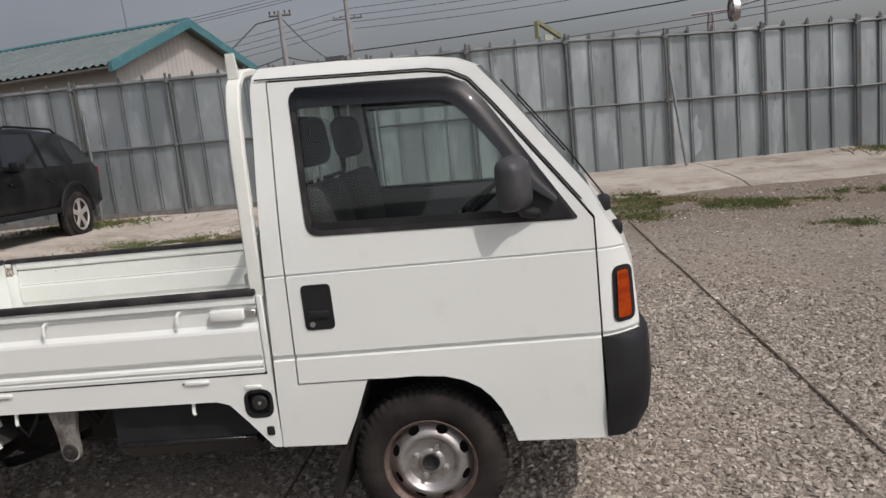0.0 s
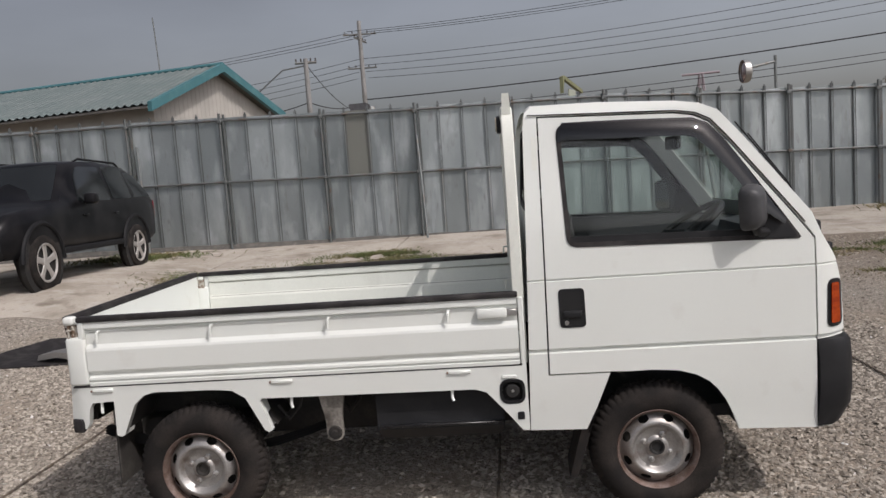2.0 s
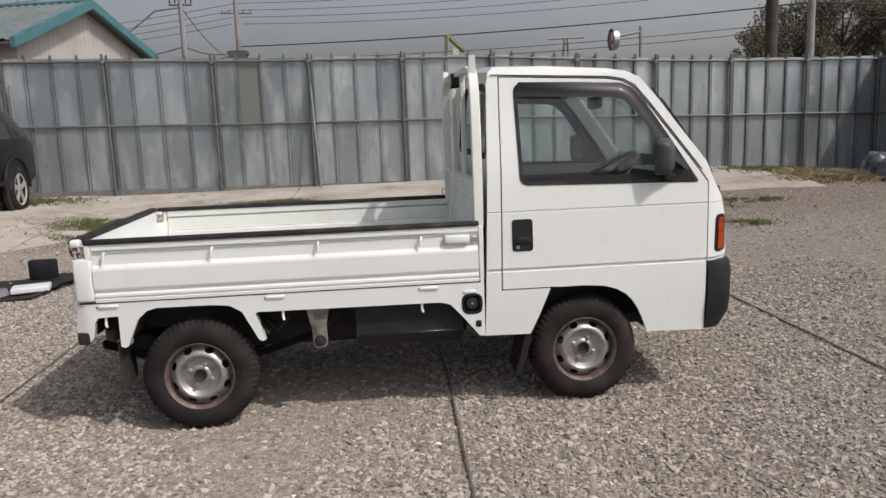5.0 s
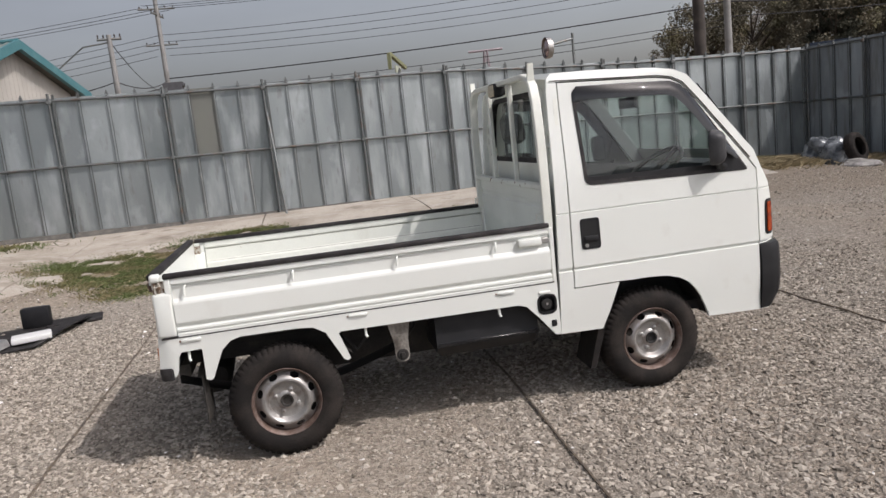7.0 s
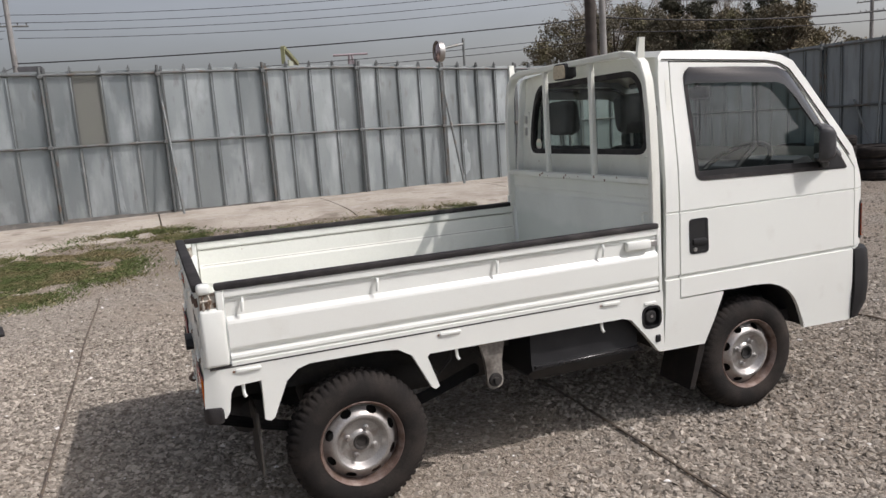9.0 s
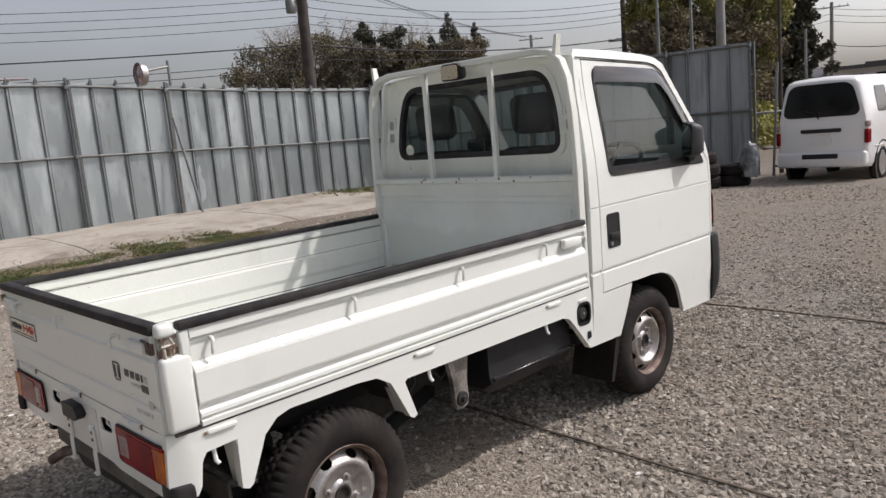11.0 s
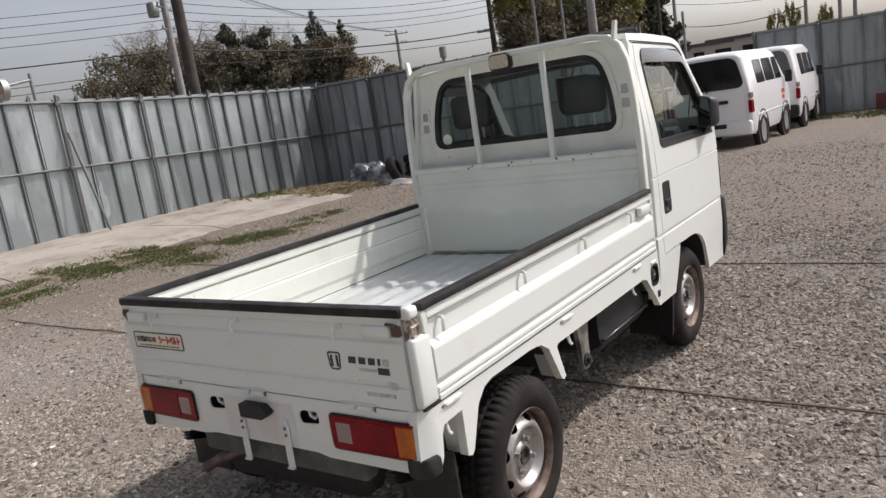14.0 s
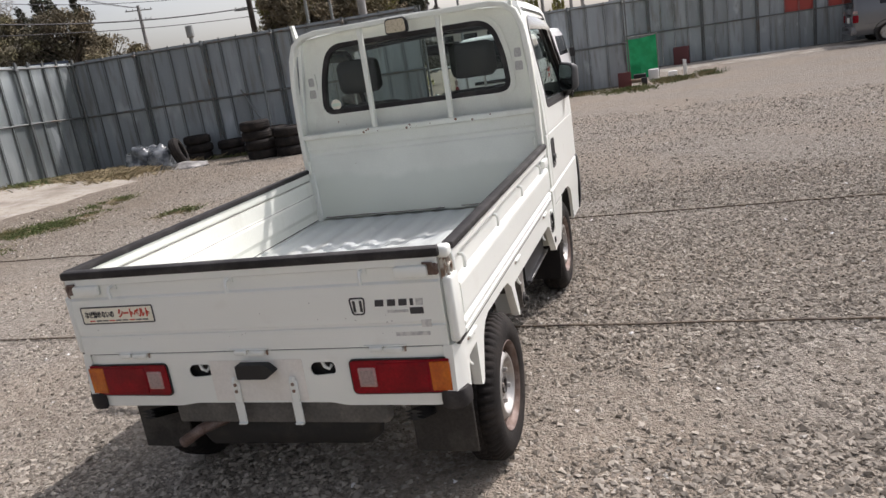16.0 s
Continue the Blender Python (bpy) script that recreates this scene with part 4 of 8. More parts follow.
back = plate("cab_back", BACK, M_BED, truck, at_back(), (0.02, 0, 0), holes=[BWIN], cuts=((), BZ), label="white cab back panel with a wide window")
ring_o = rounded([(-0.57, 1.225), (0.57, 1.225), (0.552, 1.46), (0.485, 1.635), (-0.485, 1.635), (-0.552, 1.46)], 0.08, 6)
plate("window_surround", ring_o, M_BED, back, at_back(-0.010), (0.012, 0, 0), holes=[inset(BWIN, -0.012)], cuts=((), BZ))
plate("window_rubber", inset(BWIN, -0.014), M_RUBBER, back, at_back(-0.012), (0.03, 0, 0), holes=[inset(BWIN, 0.012)], cuts=((), BZ))
plate("rear_glass", inset(BWIN, 0.006), M_GLASS, back, at_back(0.004), None, cuts=((), BZ), label="tinted rear window glass").visible_shadow = False
bm = bmesh.new()
lathe(bm, [(0.0, -0.001), (0.03, -0.001), (0.03, 0.0), (0.0, 0.0)], 24, "X", (BX + 0.004, 0.465, 1.292))
stk = part("inspection_sticker", bm, M_DECALW, back, "round cream sticker with a pale green band")
bm = bmesh.new()
box(bm, BX - 0.0005, BX + 0.002, 0.442, 0.488, 1.284, 1.300)
part("sticker_band", bm, M_DECALK, stk)
for s in (-1, 1):
    vent_o = rounded([(s * 0.555, 1.325), (s * 0.630, 1.325), (s * 0.618, 1.475), (s * 0.562, 1.475)], 0.012, 3)
    h1 = rounded([(s * 0.570, 1.342), (s * 0.612, 1.342), (s * 0.611, 1.388), (s * 0.570, 1.388)], 0.01, 3)
    h2 = rounded([(s * 0.571, 1.408), (s * 0.610, 1.408), (s * 0.608, 1.454), (s * 0.572, 1.454)], 0.01, 3)
    v = plate("vent_plate", vent_o, M_BED, back, at_back(-0.012), (0.010, 0, 0), holes=[h1, h2])
    for hh in (h1, h2):
        plate("vent_mesh", hh, M_STEEL, v, at_back(-0.006), (0.003, 0, 0))

# load guard over the bed's front
GX = 1.886
gpath = [(0.668, 0.93), (0.668, 1.18), (0.658, 1.42), (0.640, 1.56), (0.612, 1.632), (0.560, 1.672), (0.48, 1.686)]
full = [(GX, -y, z) for y, z in gpath] + [(GX, y, z) for y, z in gpath[::-1]]
bm = bmesh.new()
rings = []
for i, p in enumerate(full):
    a, b = Vector(full[max(0, i - 1)]), Vector(full[min(len(full) - 1, i + 1)])
    d = (b - a).normalized()
    u = Vector((1, 0, 0))
    v = d.cross(u)
    p = Vector(p)
    rings.append([p + u * a2 * 0.024 + v * b2 * 0.014 for a2, b2 in ((-1, -0.6), (-0.8, -1), (0.8, -1), (1, -0.6), (1, 0.6), (0.8, 1), (-0.8, 1), (-1, 0.6))])
loft(bm, rings)
guard = part("load_guard", bm, M_BED, truck, "white tubular load guard behind the cab")
for y in (0.222, -0.215):
    bm = bmesh.new()
    box(bm, GX - 0.014, GX + 0.012, y - 0.014, y + 0.014, 1.115, 1.69, 0.005, 1)
    part("upright_bar", bm, M_BED, guard)
for s in (-1, 1):
    bm = bmesh.new()
    loft(bm, [[(GX - 0.018, s * 0.585, 1.66), (GX + 0.018, s * 0.585, 1.66), (GX + 0.018, s * 0.602, 1.66), (GX - 0.018, s * 0.602, 1.66)], [(GX - 0.014, s * 0.598, 1.742), (GX + 0.014, s * 0.598, 1.742), (GX + 0.014, s * 0.613, 1.742), (GX - 0.014, s * 0.613, 1.742)]])
    part("rope_stop", bm, M_BED, guard)
    bm = bmesh.new()
    tube(bm, [(GX - 0.02, s * 0.64, 1.0), (GX - 0.045, s * 0.64, 1.0), (GX - 0.045, s * 0.64, 0.965)], 0.006, 6)
    part("guard_hook", bm, M_BED, guard)
bm = bmesh.new()
box(bm, GX - 0.022, GX + 0.024, -0.66, 0.66, 1.120, 1.150, 0.006, 1)
rail = part("guard_rail", bm, M_BED, guard)
rng = random.Random(5)
for k in range(12):
    y = rng.uniform(-0.45, 0.3)
    w = rng.uniform(0.002, 0.008)
    bm = bmesh.new()
    lathe(bm, [(0.0, -0.0006), (w, -0.0006), (w * 0.8, 0.0004), (0.0, 0.0004)], 7, "X", (GX - 0.0222, y, rng.uniform(1.126, 1.146)))
    part("rust_spot", bm, M_RUST, rail)
lampb = bmesh.new()
loft(lampb, [[(GX + dx, 0.004 + v * k, 1.652 + w * k) for v, w in rounded([(-0.062, -0.038), (0.062, -0.038), (0.058, 0.042), (-0.058, 0.042)], 0.02, 3)] for dx, k in ((0.03, 0.7), (0.0, 0.95), (-0.035, 1.0), (-0.04, 0.96))])
lamp = part("work_lamp", lampb, M_BLACK, guard, "small black bed lamp with a dirty lens")
lb = bmesh.new()
loft(lb, [[(GX - dx, 0.004 + v, 1.652 + w) for v, w in rounded([(-0.054, -0.031), (0.054, -0.031), (0.050, 0.034), (-0.050, 0.034)], 0.016, 3)] for dx in (0.040, 0.046)])
part("lens", lb, mat("dirty_lamp_lens", (0.50, 0.43, 0.31), 0.3, grain=(120, 0.3)), lamp)

# bed: front board, ribbed floor
prof = [(1.13, 0.0), (1.06, 0.0), (1.05, 0.008), (1.03, 0.008), (1.02, 0.0), (0.90, 0.0), (0.66, 0.004)]
bm = bmesh.new()
loft(bm, [[(1.892 + d, y, z) for z, d in prof] + [(1.91, y, z) for z, d in prof[::-1]] for y in (-0.662, 0.662)])
board = part("front_board", bm, M_BOARD, truck, "scuffed white bed front board")
for y0, y1, z in ((-0.1, 0.62, 0.668), (-0.55, -0.2, 0.672)):
    bm = bmesh.new()
    tube(bm, [(1.889, y0 + (y1 - y0) * k / 12, z + 0.004 * noise.noise((k * 0.7, y0, 1))) for k in range(13)], 0.0035, 5)
    part("dirt_crease_shade", bm, M_UNDER, board)
bm = bmesh.new()
rows = []
ys = []
n_r = 11
for k in range(n_r):
    y0 = -0.655 + 1.31 * k / n_r
    w = 1.31 / n_r
    ys += [(y0 + w * 0.10, 0), (y0 + w * 0.22, 0.011), (y0 + w * 0.62, 0.011), (y0 + w * 0.74, 0)]
ys = [(-0.662, 0)] + ys + [(0.662, 0)]
loft(bm, [[(x, y, 0.645 + h * (0 if x in (0.0, 1.893) else 1)) for y, h in ys] for x in (0.0, 0.03, 1.86, 1.893)], loop=False)
floor = part("bed_floor", bm, M_BEDF, truck, "ribbed white-painted steel bed floor")
floor.location.z = 0.004
bm = bmesh.new()
box(bm, 0.0, 1.9, -0.64, 0.64, 0.60, 0.64)
part("bed_underside", bm, M_DARK, truck)

for s in (-1, 1):
    bm = bmesh.new()
    box(bm, 1.882, 1.9035, s * 0.64, s * 0.688, 0.64, 0.934, 0.004, 1)
    part("bed_corner_post", bm, M_PAINT, truck)

# side gates, tailgate
GATE = [(0.936, -0.002), (0.915, 0.0), (0.908, 0.0), (0.903, -0.013), (0.868, -0.014), (0.838, -0.012), (0.822, 0.001), (0.812, 0.004), (0.728, 0.004), (0.720, 0.001), (0.713, -0.008), (0.705, -0.008), (0.698, 0.003), (0.688, 0.004), (0.683, -0.003), (0.679, -0.003), (0.675, 0.003), (0.662, 0.002)]


def side_gate(s):
    bm = bmesh.new()
    y0 = 0.690
    ring = lambda x: [(x, s * (y0 + d), z) for z, d in GATE] + [(x, s * (y0 - 0.022), 0.662), (x, s * (y0 - 0.022), 0.70), (x, s * (y0 - 0.030), 0.72), (x, s * (y0 - 0.030), 0.80), (x, s * (y0 - 0.022), 0.82), (x, s * (y0 - 0.022), 0.888), (x, s * (y0 - 0.010), 0.891), (x, s * (y0 - 0.010), 0.898), (x, s * (y0 - 0.022), 0.901), (x, s * (y0 - 0.022), 0.936)]
    loft(bm, [ring(x) for x in (0.075, 0.08, 0.5, 1.0, 1.5, 1.878)])
    g = part("side_gate", bm, M_PAINT if s < 0 else M_BED, truck, "white drop-side panel with pressed ledges", 14)
    # black strip paints the dark gap between gate and sill
    bm = bmesh.new()
    box(bm, 0.0, 1.886, s * (y0 - 0.02), s * (y0 + 0.0012), 0.6565, 0.663)
    part("gap_shade", bm, M_RUBBER, g)
    bm = bmesh.new()
    box(bm, 0.045 if s < 0 else 0.016, 1.884, s * (y0 - 0.030), s * (y0 + 0.008), 0.934, 0.958, 0.007)
    part("edge_rubber", bm, M_RUBBER, g, "black rubber top edging")
    # dark tubes stand in for the shade lines of the pressed creases
    for zc in (0.8945, 0.8125):
        bm = bmesh.new()
        tube(bm, [(x, s * (y0 - (0.0195 if zc > 0.85 else 0.0245)), zc + 0.001 * noise.noise((x * 9, zc, s))) for x in (0.09, 0.3, 0.6, 0.9, 1.2, 1.5, 1.87)], 0.0016, 5)
        part("dirt_crease_shade", bm, M_UNDER, g)
    # end piece at the rear corner, with its toggle
    bm = bmesh.new()
    box(bm, -0.014, 0.072, s * (y0 - 0.026), s * (y0 + 0.005), 0.664, 0.872, 0.014, 3)
    part("corner_cap", bm, M_PAINT, g)
    bm = bmesh.new()
    if s < 0:
        box(bm, -0.014, 0.034, s * (y0 - 0.036), s * (y0 + 0.007), 0.924, 0.962, 0.013, 3)
    else:
        box(bm, 0.012, 0.046, s * (y0 - 0.03), s * (y0 + 0.005), 0.915, 0.936, 0.006)
    part("corner_block", bm, M_PAINT, g)
    bm = bmesh.new()
    tube(bm, [(0.004, s * (y0 - 0.006), 0.924), (0.004, s * (y0 - 0.004), 0.868)], 0.0045, 6)
    tube(bm, [(0.022, s * (y0 - 0.006), 0.922), (0.03, s * (y0 - 0.001), 0.898), (0.02, s * y0, 0.874)], 0.004, 6)
    tube(bm, [(-0.004, s * (y0 - 0.002), 0.902), (0.034, s * (y0 - 0.002), 0.902)], 0.004, 6)
    box(bm, -0.008, 0.046, s * (y0 - 0.024), s * (y0 - 0.014), 0.862, 0.926)
    part("toggle_latch", bm, M_RUSTY, g, "rust-flecked steel toggle latch")
    bm = bmesh.new()
    box(bm, 0.046, 0.072, s * (y0 - 0.018), s * (y0 + 0.002), 0.86, 0.934, 0.004, 1)
    part("corner_strip", bm, M_PAINT, g)
    for x in (0.132, 0.620, 1.112, 1.601):
        bm = bmesh.new()
        tube(bm, [(x + 0.003, s * (y0 - 0.012), 0.894), (x + 0.002, s * (y0 + 0.004), 0.893), (x, s * (y0 + 0.010), 0.886), (x - 0.002, s * (y0 + 0.010), 0.866), (x - 0.002, s * (y0 + 0.009), 0.852)], 0.0058, 8)
        part("rope_hook", bm, M_PAINT, g)
    bm = bmesh.new()
    box(bm, 1.716, 1.838, s * (y0 - 0.012), s * (y0 + 0.016), 0.855, 0.895, 0.009)
    lt = part("latch_lever", bm, M_PAINT, g)
    bm = bmesh.new()
    box(bm, 1.83, 1.878, s * (y0 - 0.012), s * (y0 + 0.004), 0.862, 0.888, 0.004, 1)
    part("latch_pin", bm, M_STEEL, lt)
    for x in (0.128, 0.897, 1.632):
        bm = bmesh.new()
        box(bm, x - 0.044, x + 0.044, s * (y0 - 0.004), s * (y0 + 0.009), 0.635, 0.648, 0.003, 1)
        box(bm, x - 0.001, x + 0.001, s * (y0 - 0.004), s * (y0 + 0.0095), 0.634, 0.649)
        h = part("gate_hinge", bm, M_PAINT, g)
        bm = bmesh.new()
        lathe(bm, [(0.0, -0.001), (0.005, -0.001), (0.004, 0.003), (0.0, 0.003)], 8, "Y", (x - 0.050, s * (y0 + 0.002), 0.640))
        part("rust_spot", bm, M_RUST, h)


for s in (-1, 1):
    side_gate(s)

TX = -0.020
bm = bmesh.new()
TG = [(0.935, 0.0), (0.912, 0.0), (0.907, 0.008), (0.866, 0.008), (0.858, 0.002), (0.738, 0.002), (0.734, 0.006), (0.729, 0.006), (0.725, 0.001), (0.663, 0.0)]
loft(bm, [[(TX + d, y, z) for z, d in TG] + [(TX + 0.03, y, 0.663), (TX + 0.03, y, 0.935)] for y in (-0.6615, -0.657, 0, 0.657, 0.6615)])
tailgate = part("tailgate", bm, M_PAINT, truck, "white tailgate with decals and a black top edge", 14)
bm = bmesh.new()
box(bm, TX - 0.007, TX + 0.034, -0.672, 0.672, 0.933, 0.962, 0.008)
part("edge_rubber", bm, M_RUBBER, tailgate, "black rubber top edging")
for y in (0.475, 0.03, -0.425):
    bm = bmesh.new()
    tube(bm, [(TX + 0.012, y, 0.905), (TX - 0.014, y, 0.903), (TX - 0.020, y, 0.893), (TX - 0.018, y, 0.868)], 0.0062, 8)
    box(bm, TX + 0.002, TX + 0.012, y - 0.014, y + 0.014, 0.892, 0.912)
    part("rope_hook", bm, M_PAINT, tailgate)
for s in (-1, 1):
    bm = bmesh.new()
    box(bm, TX - 0.012, TX + 0.008, s * 0.528, s * 0.632, 0.876, 0.912, 0.008)
    lt = part("latch_lever", bm, M_PAINT, tailgate)
    bm = bmesh.new()
    box(bm, TX - 0.004, TX + 0.012, s * 0.630, s * 0.662, 0.880, 0.916, 0.004, 1)
    tube(bm, [(TX - 0.006, s * 0.62, 0.918), (TX - 0.008, s * 0.648, 0.918), (TX - 0.006, s * 0.656, 0.895)], 0.004, 6)
    part("latch_pin", bm, M_LIP, lt)
for y in (0.464, 0.014, -0.455):
    bm = bmesh.new()
    box(bm, TX - 0.012, TX + 0.004, y - 0.062, y - 0.003, 0.647, 0.664, 0.004, 1)
    box(bm, TX - 0.012, TX + 0.004, y + 0.003, y + 0.048, 0.649, 0.666, 0.004, 1)
    tube(bm, [(TX - 0.003, y - 0.075, 0.667), (TX - 0.003, y + 0.065, 0.667)], 0.003, 6)
    h = part("gate_hinge", bm, M_PAINT, tailgate)
    bm = bmesh.new()
    box(bm, TX - 0.006, TX + 0.002, y - 0.072, y - 0.067, 0.648, 0.662)
    part("rust_spot", bm, M_RUST, h)

# black strip behind the tailgate's lower gap, for the shade in it
bm = bmesh.new()
box(bm, TX + 0.004, TX + 0.03, -0.655, 0.655, 0.656, 0.664)
part("gap_shade", bm, M_RUBBER, tailgate)

# decals on the tailgate: the model name, a badge drawn as a plain shape, the red seat-belt sticker
on_gate = lambda y, z: Matrix.Translation((TX - 0.0004, y, z)) @ Matrix(((0, 0, -1, 0), (-1, 0, 0, 0), (0, 1, 0, 0), (0, 0, 0, 1)))
at_gate = lambda d=0.0: (lambda y, z: Vector((TX + 0.0018 - d, y, z)))
badge_o = rounded([(-0.366, 0.822), (-0.420, 0.822), (-0.414, 0.766), (-0.372, 0.766)], 0.012, 4)
badge = plate("badge", badge_o, M_DECAL, tailgate, at_gate(), (-0.0012, 0, 0), holes=[inset(badge_o, 0.005)], label="black outline badge")
for yy in (-0.382, -0.404):
    bm = bmesh.new()
    box(bm, TX + 0.0004, TX + 0.0018, yy - 0.004, yy + 0.004, 0.776, 0.812)
    part("badge_bar", bm, M_DECAL, badge)
for k, (w0, w1) in enumerate(((-0.447, -0.480), (-0.487, -0.517), (-0.523, -0.553), (-0.560, -0.572), (-0.577, -0.603))):
    bm = bmesh.new()
    for u0, u1, z0, z1 in ((0.05, 0.9, 0.791, 0.8115),):
        loft(bm, [[(TX + d, w0 + (w1 - w0) * u0, z0), (TX + d, w0 + (w1 - w0) * u1, z0), (TX + d, w0 + (w1 - w0) * (u1 + 0.08), z1), (TX + d, w0 + (w1 - w0) * (u0 + 0.08), z1)] for d in (0.0006, 0.0018)])
    nm = part("name_bar", bm, M_DECAL if k < 4 else M_DECALG, tailgate)
for k, (w0, w1, z0, z1, mm) in enumerate(((-0.487, -0.553, 0.770, 0.778, M_DECALG), (-0.558, -0.600, 0.764, 0.784, M_DECAL), (-0.502, -0.610, 0.696, 0.708, M_DECALG), (-0.588, -0.618, 0.722, 0.744, M_DECALG))):
    bm = bmesh.new()
    box(bm, TX + 0.0002, TX + 0.0018, w0, w1, z0, z1)
    part("name_bar", bm, mm, tailgate)
st_o = rounded([(0.627, 0.832), (0.340, 0.832), (0.340, 0.776), (0.627, 0.776)], 0.004, 2)
st = plate("seatbelt_sticker", st_o, M_DECALW, tailgate, at_gate(), (-0.0012, 0, 0), label="cream sticker with black and red lettering")
plate("sticker_border", inset(st_o, -0.003), M_DECAL, st, at_gate(0.0002), (-0.0014, 0, 0), holes=[inset(st_o, 0.0015)])
words("lettering", "\u306a\u305c\u7de0\u3081\u306a\u3044\u306e", 0.026, M_DECAL, st, on_gate(0.555, 0.806), width=0.118, bold=0.0004)
words("lettering", "\u30b7\u30fc\u30c8\u30d9\u30eb\u30c8", 0.034, M_DECALR, st, on_gate(0.414, 0.807), width=0.124, extrude=0.001, bold=0.0012)
for k in range(9):
    bm = bmesh.new()
    box(bm, TX - 0.0006, TX + 0.0008, 0.60 - k * 0.027, 0.60 - k * 0.027 - 0.021, 0.783, 0.787)
    part("small_print_bar", bm, M_DECAL if k % 3 else M_DECALR, st)
rng = random.Random(11)
for k in range(30):
    bm = bmesh.new()
    y, z = rng.uniform(-0.6, 0.6), 0.68 + 0.05 * abs(rng.gauss(0, 1))
    lathe(bm, [(0.0, -0.0004), (rng.uniform(0.001, 0.003), -0.0004), (0.0, 0.0004)], 6, "X", (TX + 0.001, y, min(z, 0.9)))
    part("paint_chip", bm, M_DECALG, tailgate)

# rear valance with lamp pockets, pull holes and number-plate straps
VAL = rounded([(-0.672, 0.660), (-0.680, 0.56), (-0.675, 0.478), (-0.60, 0.470), (-0.30, 0.470), (-0.25, 0.480), (0.25, 0.480), (0.31, 0.470), (0.60, 0.470), (0.675, 0.478), (0.680, 0.56), (0.672, 0.660)], 0.015, 3)
slot = lambda y: rounded([(y - 0.043, 0.578), (y + 0.040, 0.572), (y + 0.046, 0.600), (y + 0.030, 0.618), (y - 0.040, 0.618)], 0.014, 3)
pocket = lambda s: rounded([(s * 0.337, 0.514), (s * 0.664, 0.517), (s * 0.664, 0.622), (s * 0.337, 0.622)], 0.014, 3)
valance = plate("rear_valance", VAL, M_PAINT, truck, lambda y, z: Vector((TX - 0.002 + 0.05 * max(0, (abs(y) - 0.6) / 0.08) ** 2 * 0.5, y, z)), (0.005, 0, 0), holes=[slot(0.208), slot(-0.240)], cuts=((-0.66, -0.64, -0.6, 0.6, 0.64, 0.66), (0.55,)), label="white rear valance with oval pull holes")
# dark box behind the pull holes, so their hollows look shaded
bm = bmesh.new()
box(bm, TX + 0.03, TX + 0.06, -0.60, 0.60, 0.49, 0.655)
part("valance_backing", bm, M_DARK, valance)
for y in (0.205, -0.243):
    bm = bmesh.new()
    tube(bm, [(TX + 0.008, y + 0.008, 0.616), (TX + 0.004, y, 0.600), (TX + 0.008, y - 0.012, 0.590), (TX + 0.02, y - 0.018, 0.60)], 0.0055, 8)
    part("tow_hook", bm, M_PAINT, valance)
for s in (-1, 1):
    base = plate("tail_lamp", pocket(s), M_RED, truck, lambda y, z: Vector((TX - 0.005 + 0.03 * max(0, (abs(y) - 0.6) / 0.08) ** 2 * 0.5, y, z)), (-0.006, 0, 0), cuts=((-0.64, -0.6, 0.6, 0.64), ()), label="red, amber and clear tail lamp cluster")
    plate("lamp_seal", inset(pocket(s), -0.005), M_RUBBER, base, lambda y, z: Vector((TX - 0.004 + 0.03 * max(0, (abs(y) - 0.6) / 0.08) ** 2 * 0.5, y, z)), (-0.004, 0, 0), holes=[inset(pocket(s), 0.0005)], cuts=((-0.64, -0.6, 0.6, 0.64), ()))
    for (a, b, mm, nm) in ((0.594, 0.656, M_AMBERD, "amber_lens"), (0.366, 0.412, M_CLEAR, "reverse_lens"), (0.424, 0.588, M_RED, "brake_lens")):
        z0, z1 = (0.522, 0.615) if nm != "reverse_lens" else (0.542, 0.594)
        bm = bmesh.new()
        box(bm, TX - (0.0155 if nm == "reverse_lens" else 0.0132), TX - 0.006, s * a, s * b, z0, z1, 0.002, 1)
        part(nm, bm, mm, base)
    bm = bmesh.new()
    box(bm, TX - 0.0144, TX - 0.006, s * 0.360, s * 0.418, 0.536, 0.600, 0.003, 1)
    part("lens_frame", bm, mat("pinkish_lens_frame", (0.42, 0.25, 0.235), 0.25, grain=(120, 0.1)) if s < 0 else bpy.data.materials["pinkish_lens_frame"], base)
    bm = bmesh.new()
    loft(bm, [[(x, s * y, z) for x, y in [(-0.02 + (px + 0.02) * k, 0.655 + (py - 0.655) * k) for px, py in rounded([(-0.030, 0.612), (-0.040, 0.655), (-0.022, 0.692), (0.030, 0.702), (0.030, 0.675), (-0.012, 0.625)], 0.016, 4)]] for z, k in ((0.462, 0.80), (0.468, 0.96), (0.490, 1.0), (0.512, 0.97), (0.520, 0.84))])
    part("corner_buffer", bm, M_RUBBER, truck, "black rubber corner buffer")
bm = bmesh.new()
loft(bm, [[(TX - d, y, z) for y, z in rounded([(0.055, 0.576), (-0.05, 0.576), (-0.082, 0.598), (-0.055, 0.624), (0.055, 0.624)], 0.006, 2)] for d in (0.0, 0.028, 0.034)])
part("plate_lamp", bm, M_BLACK, valance, "black number-plate lamp housing")
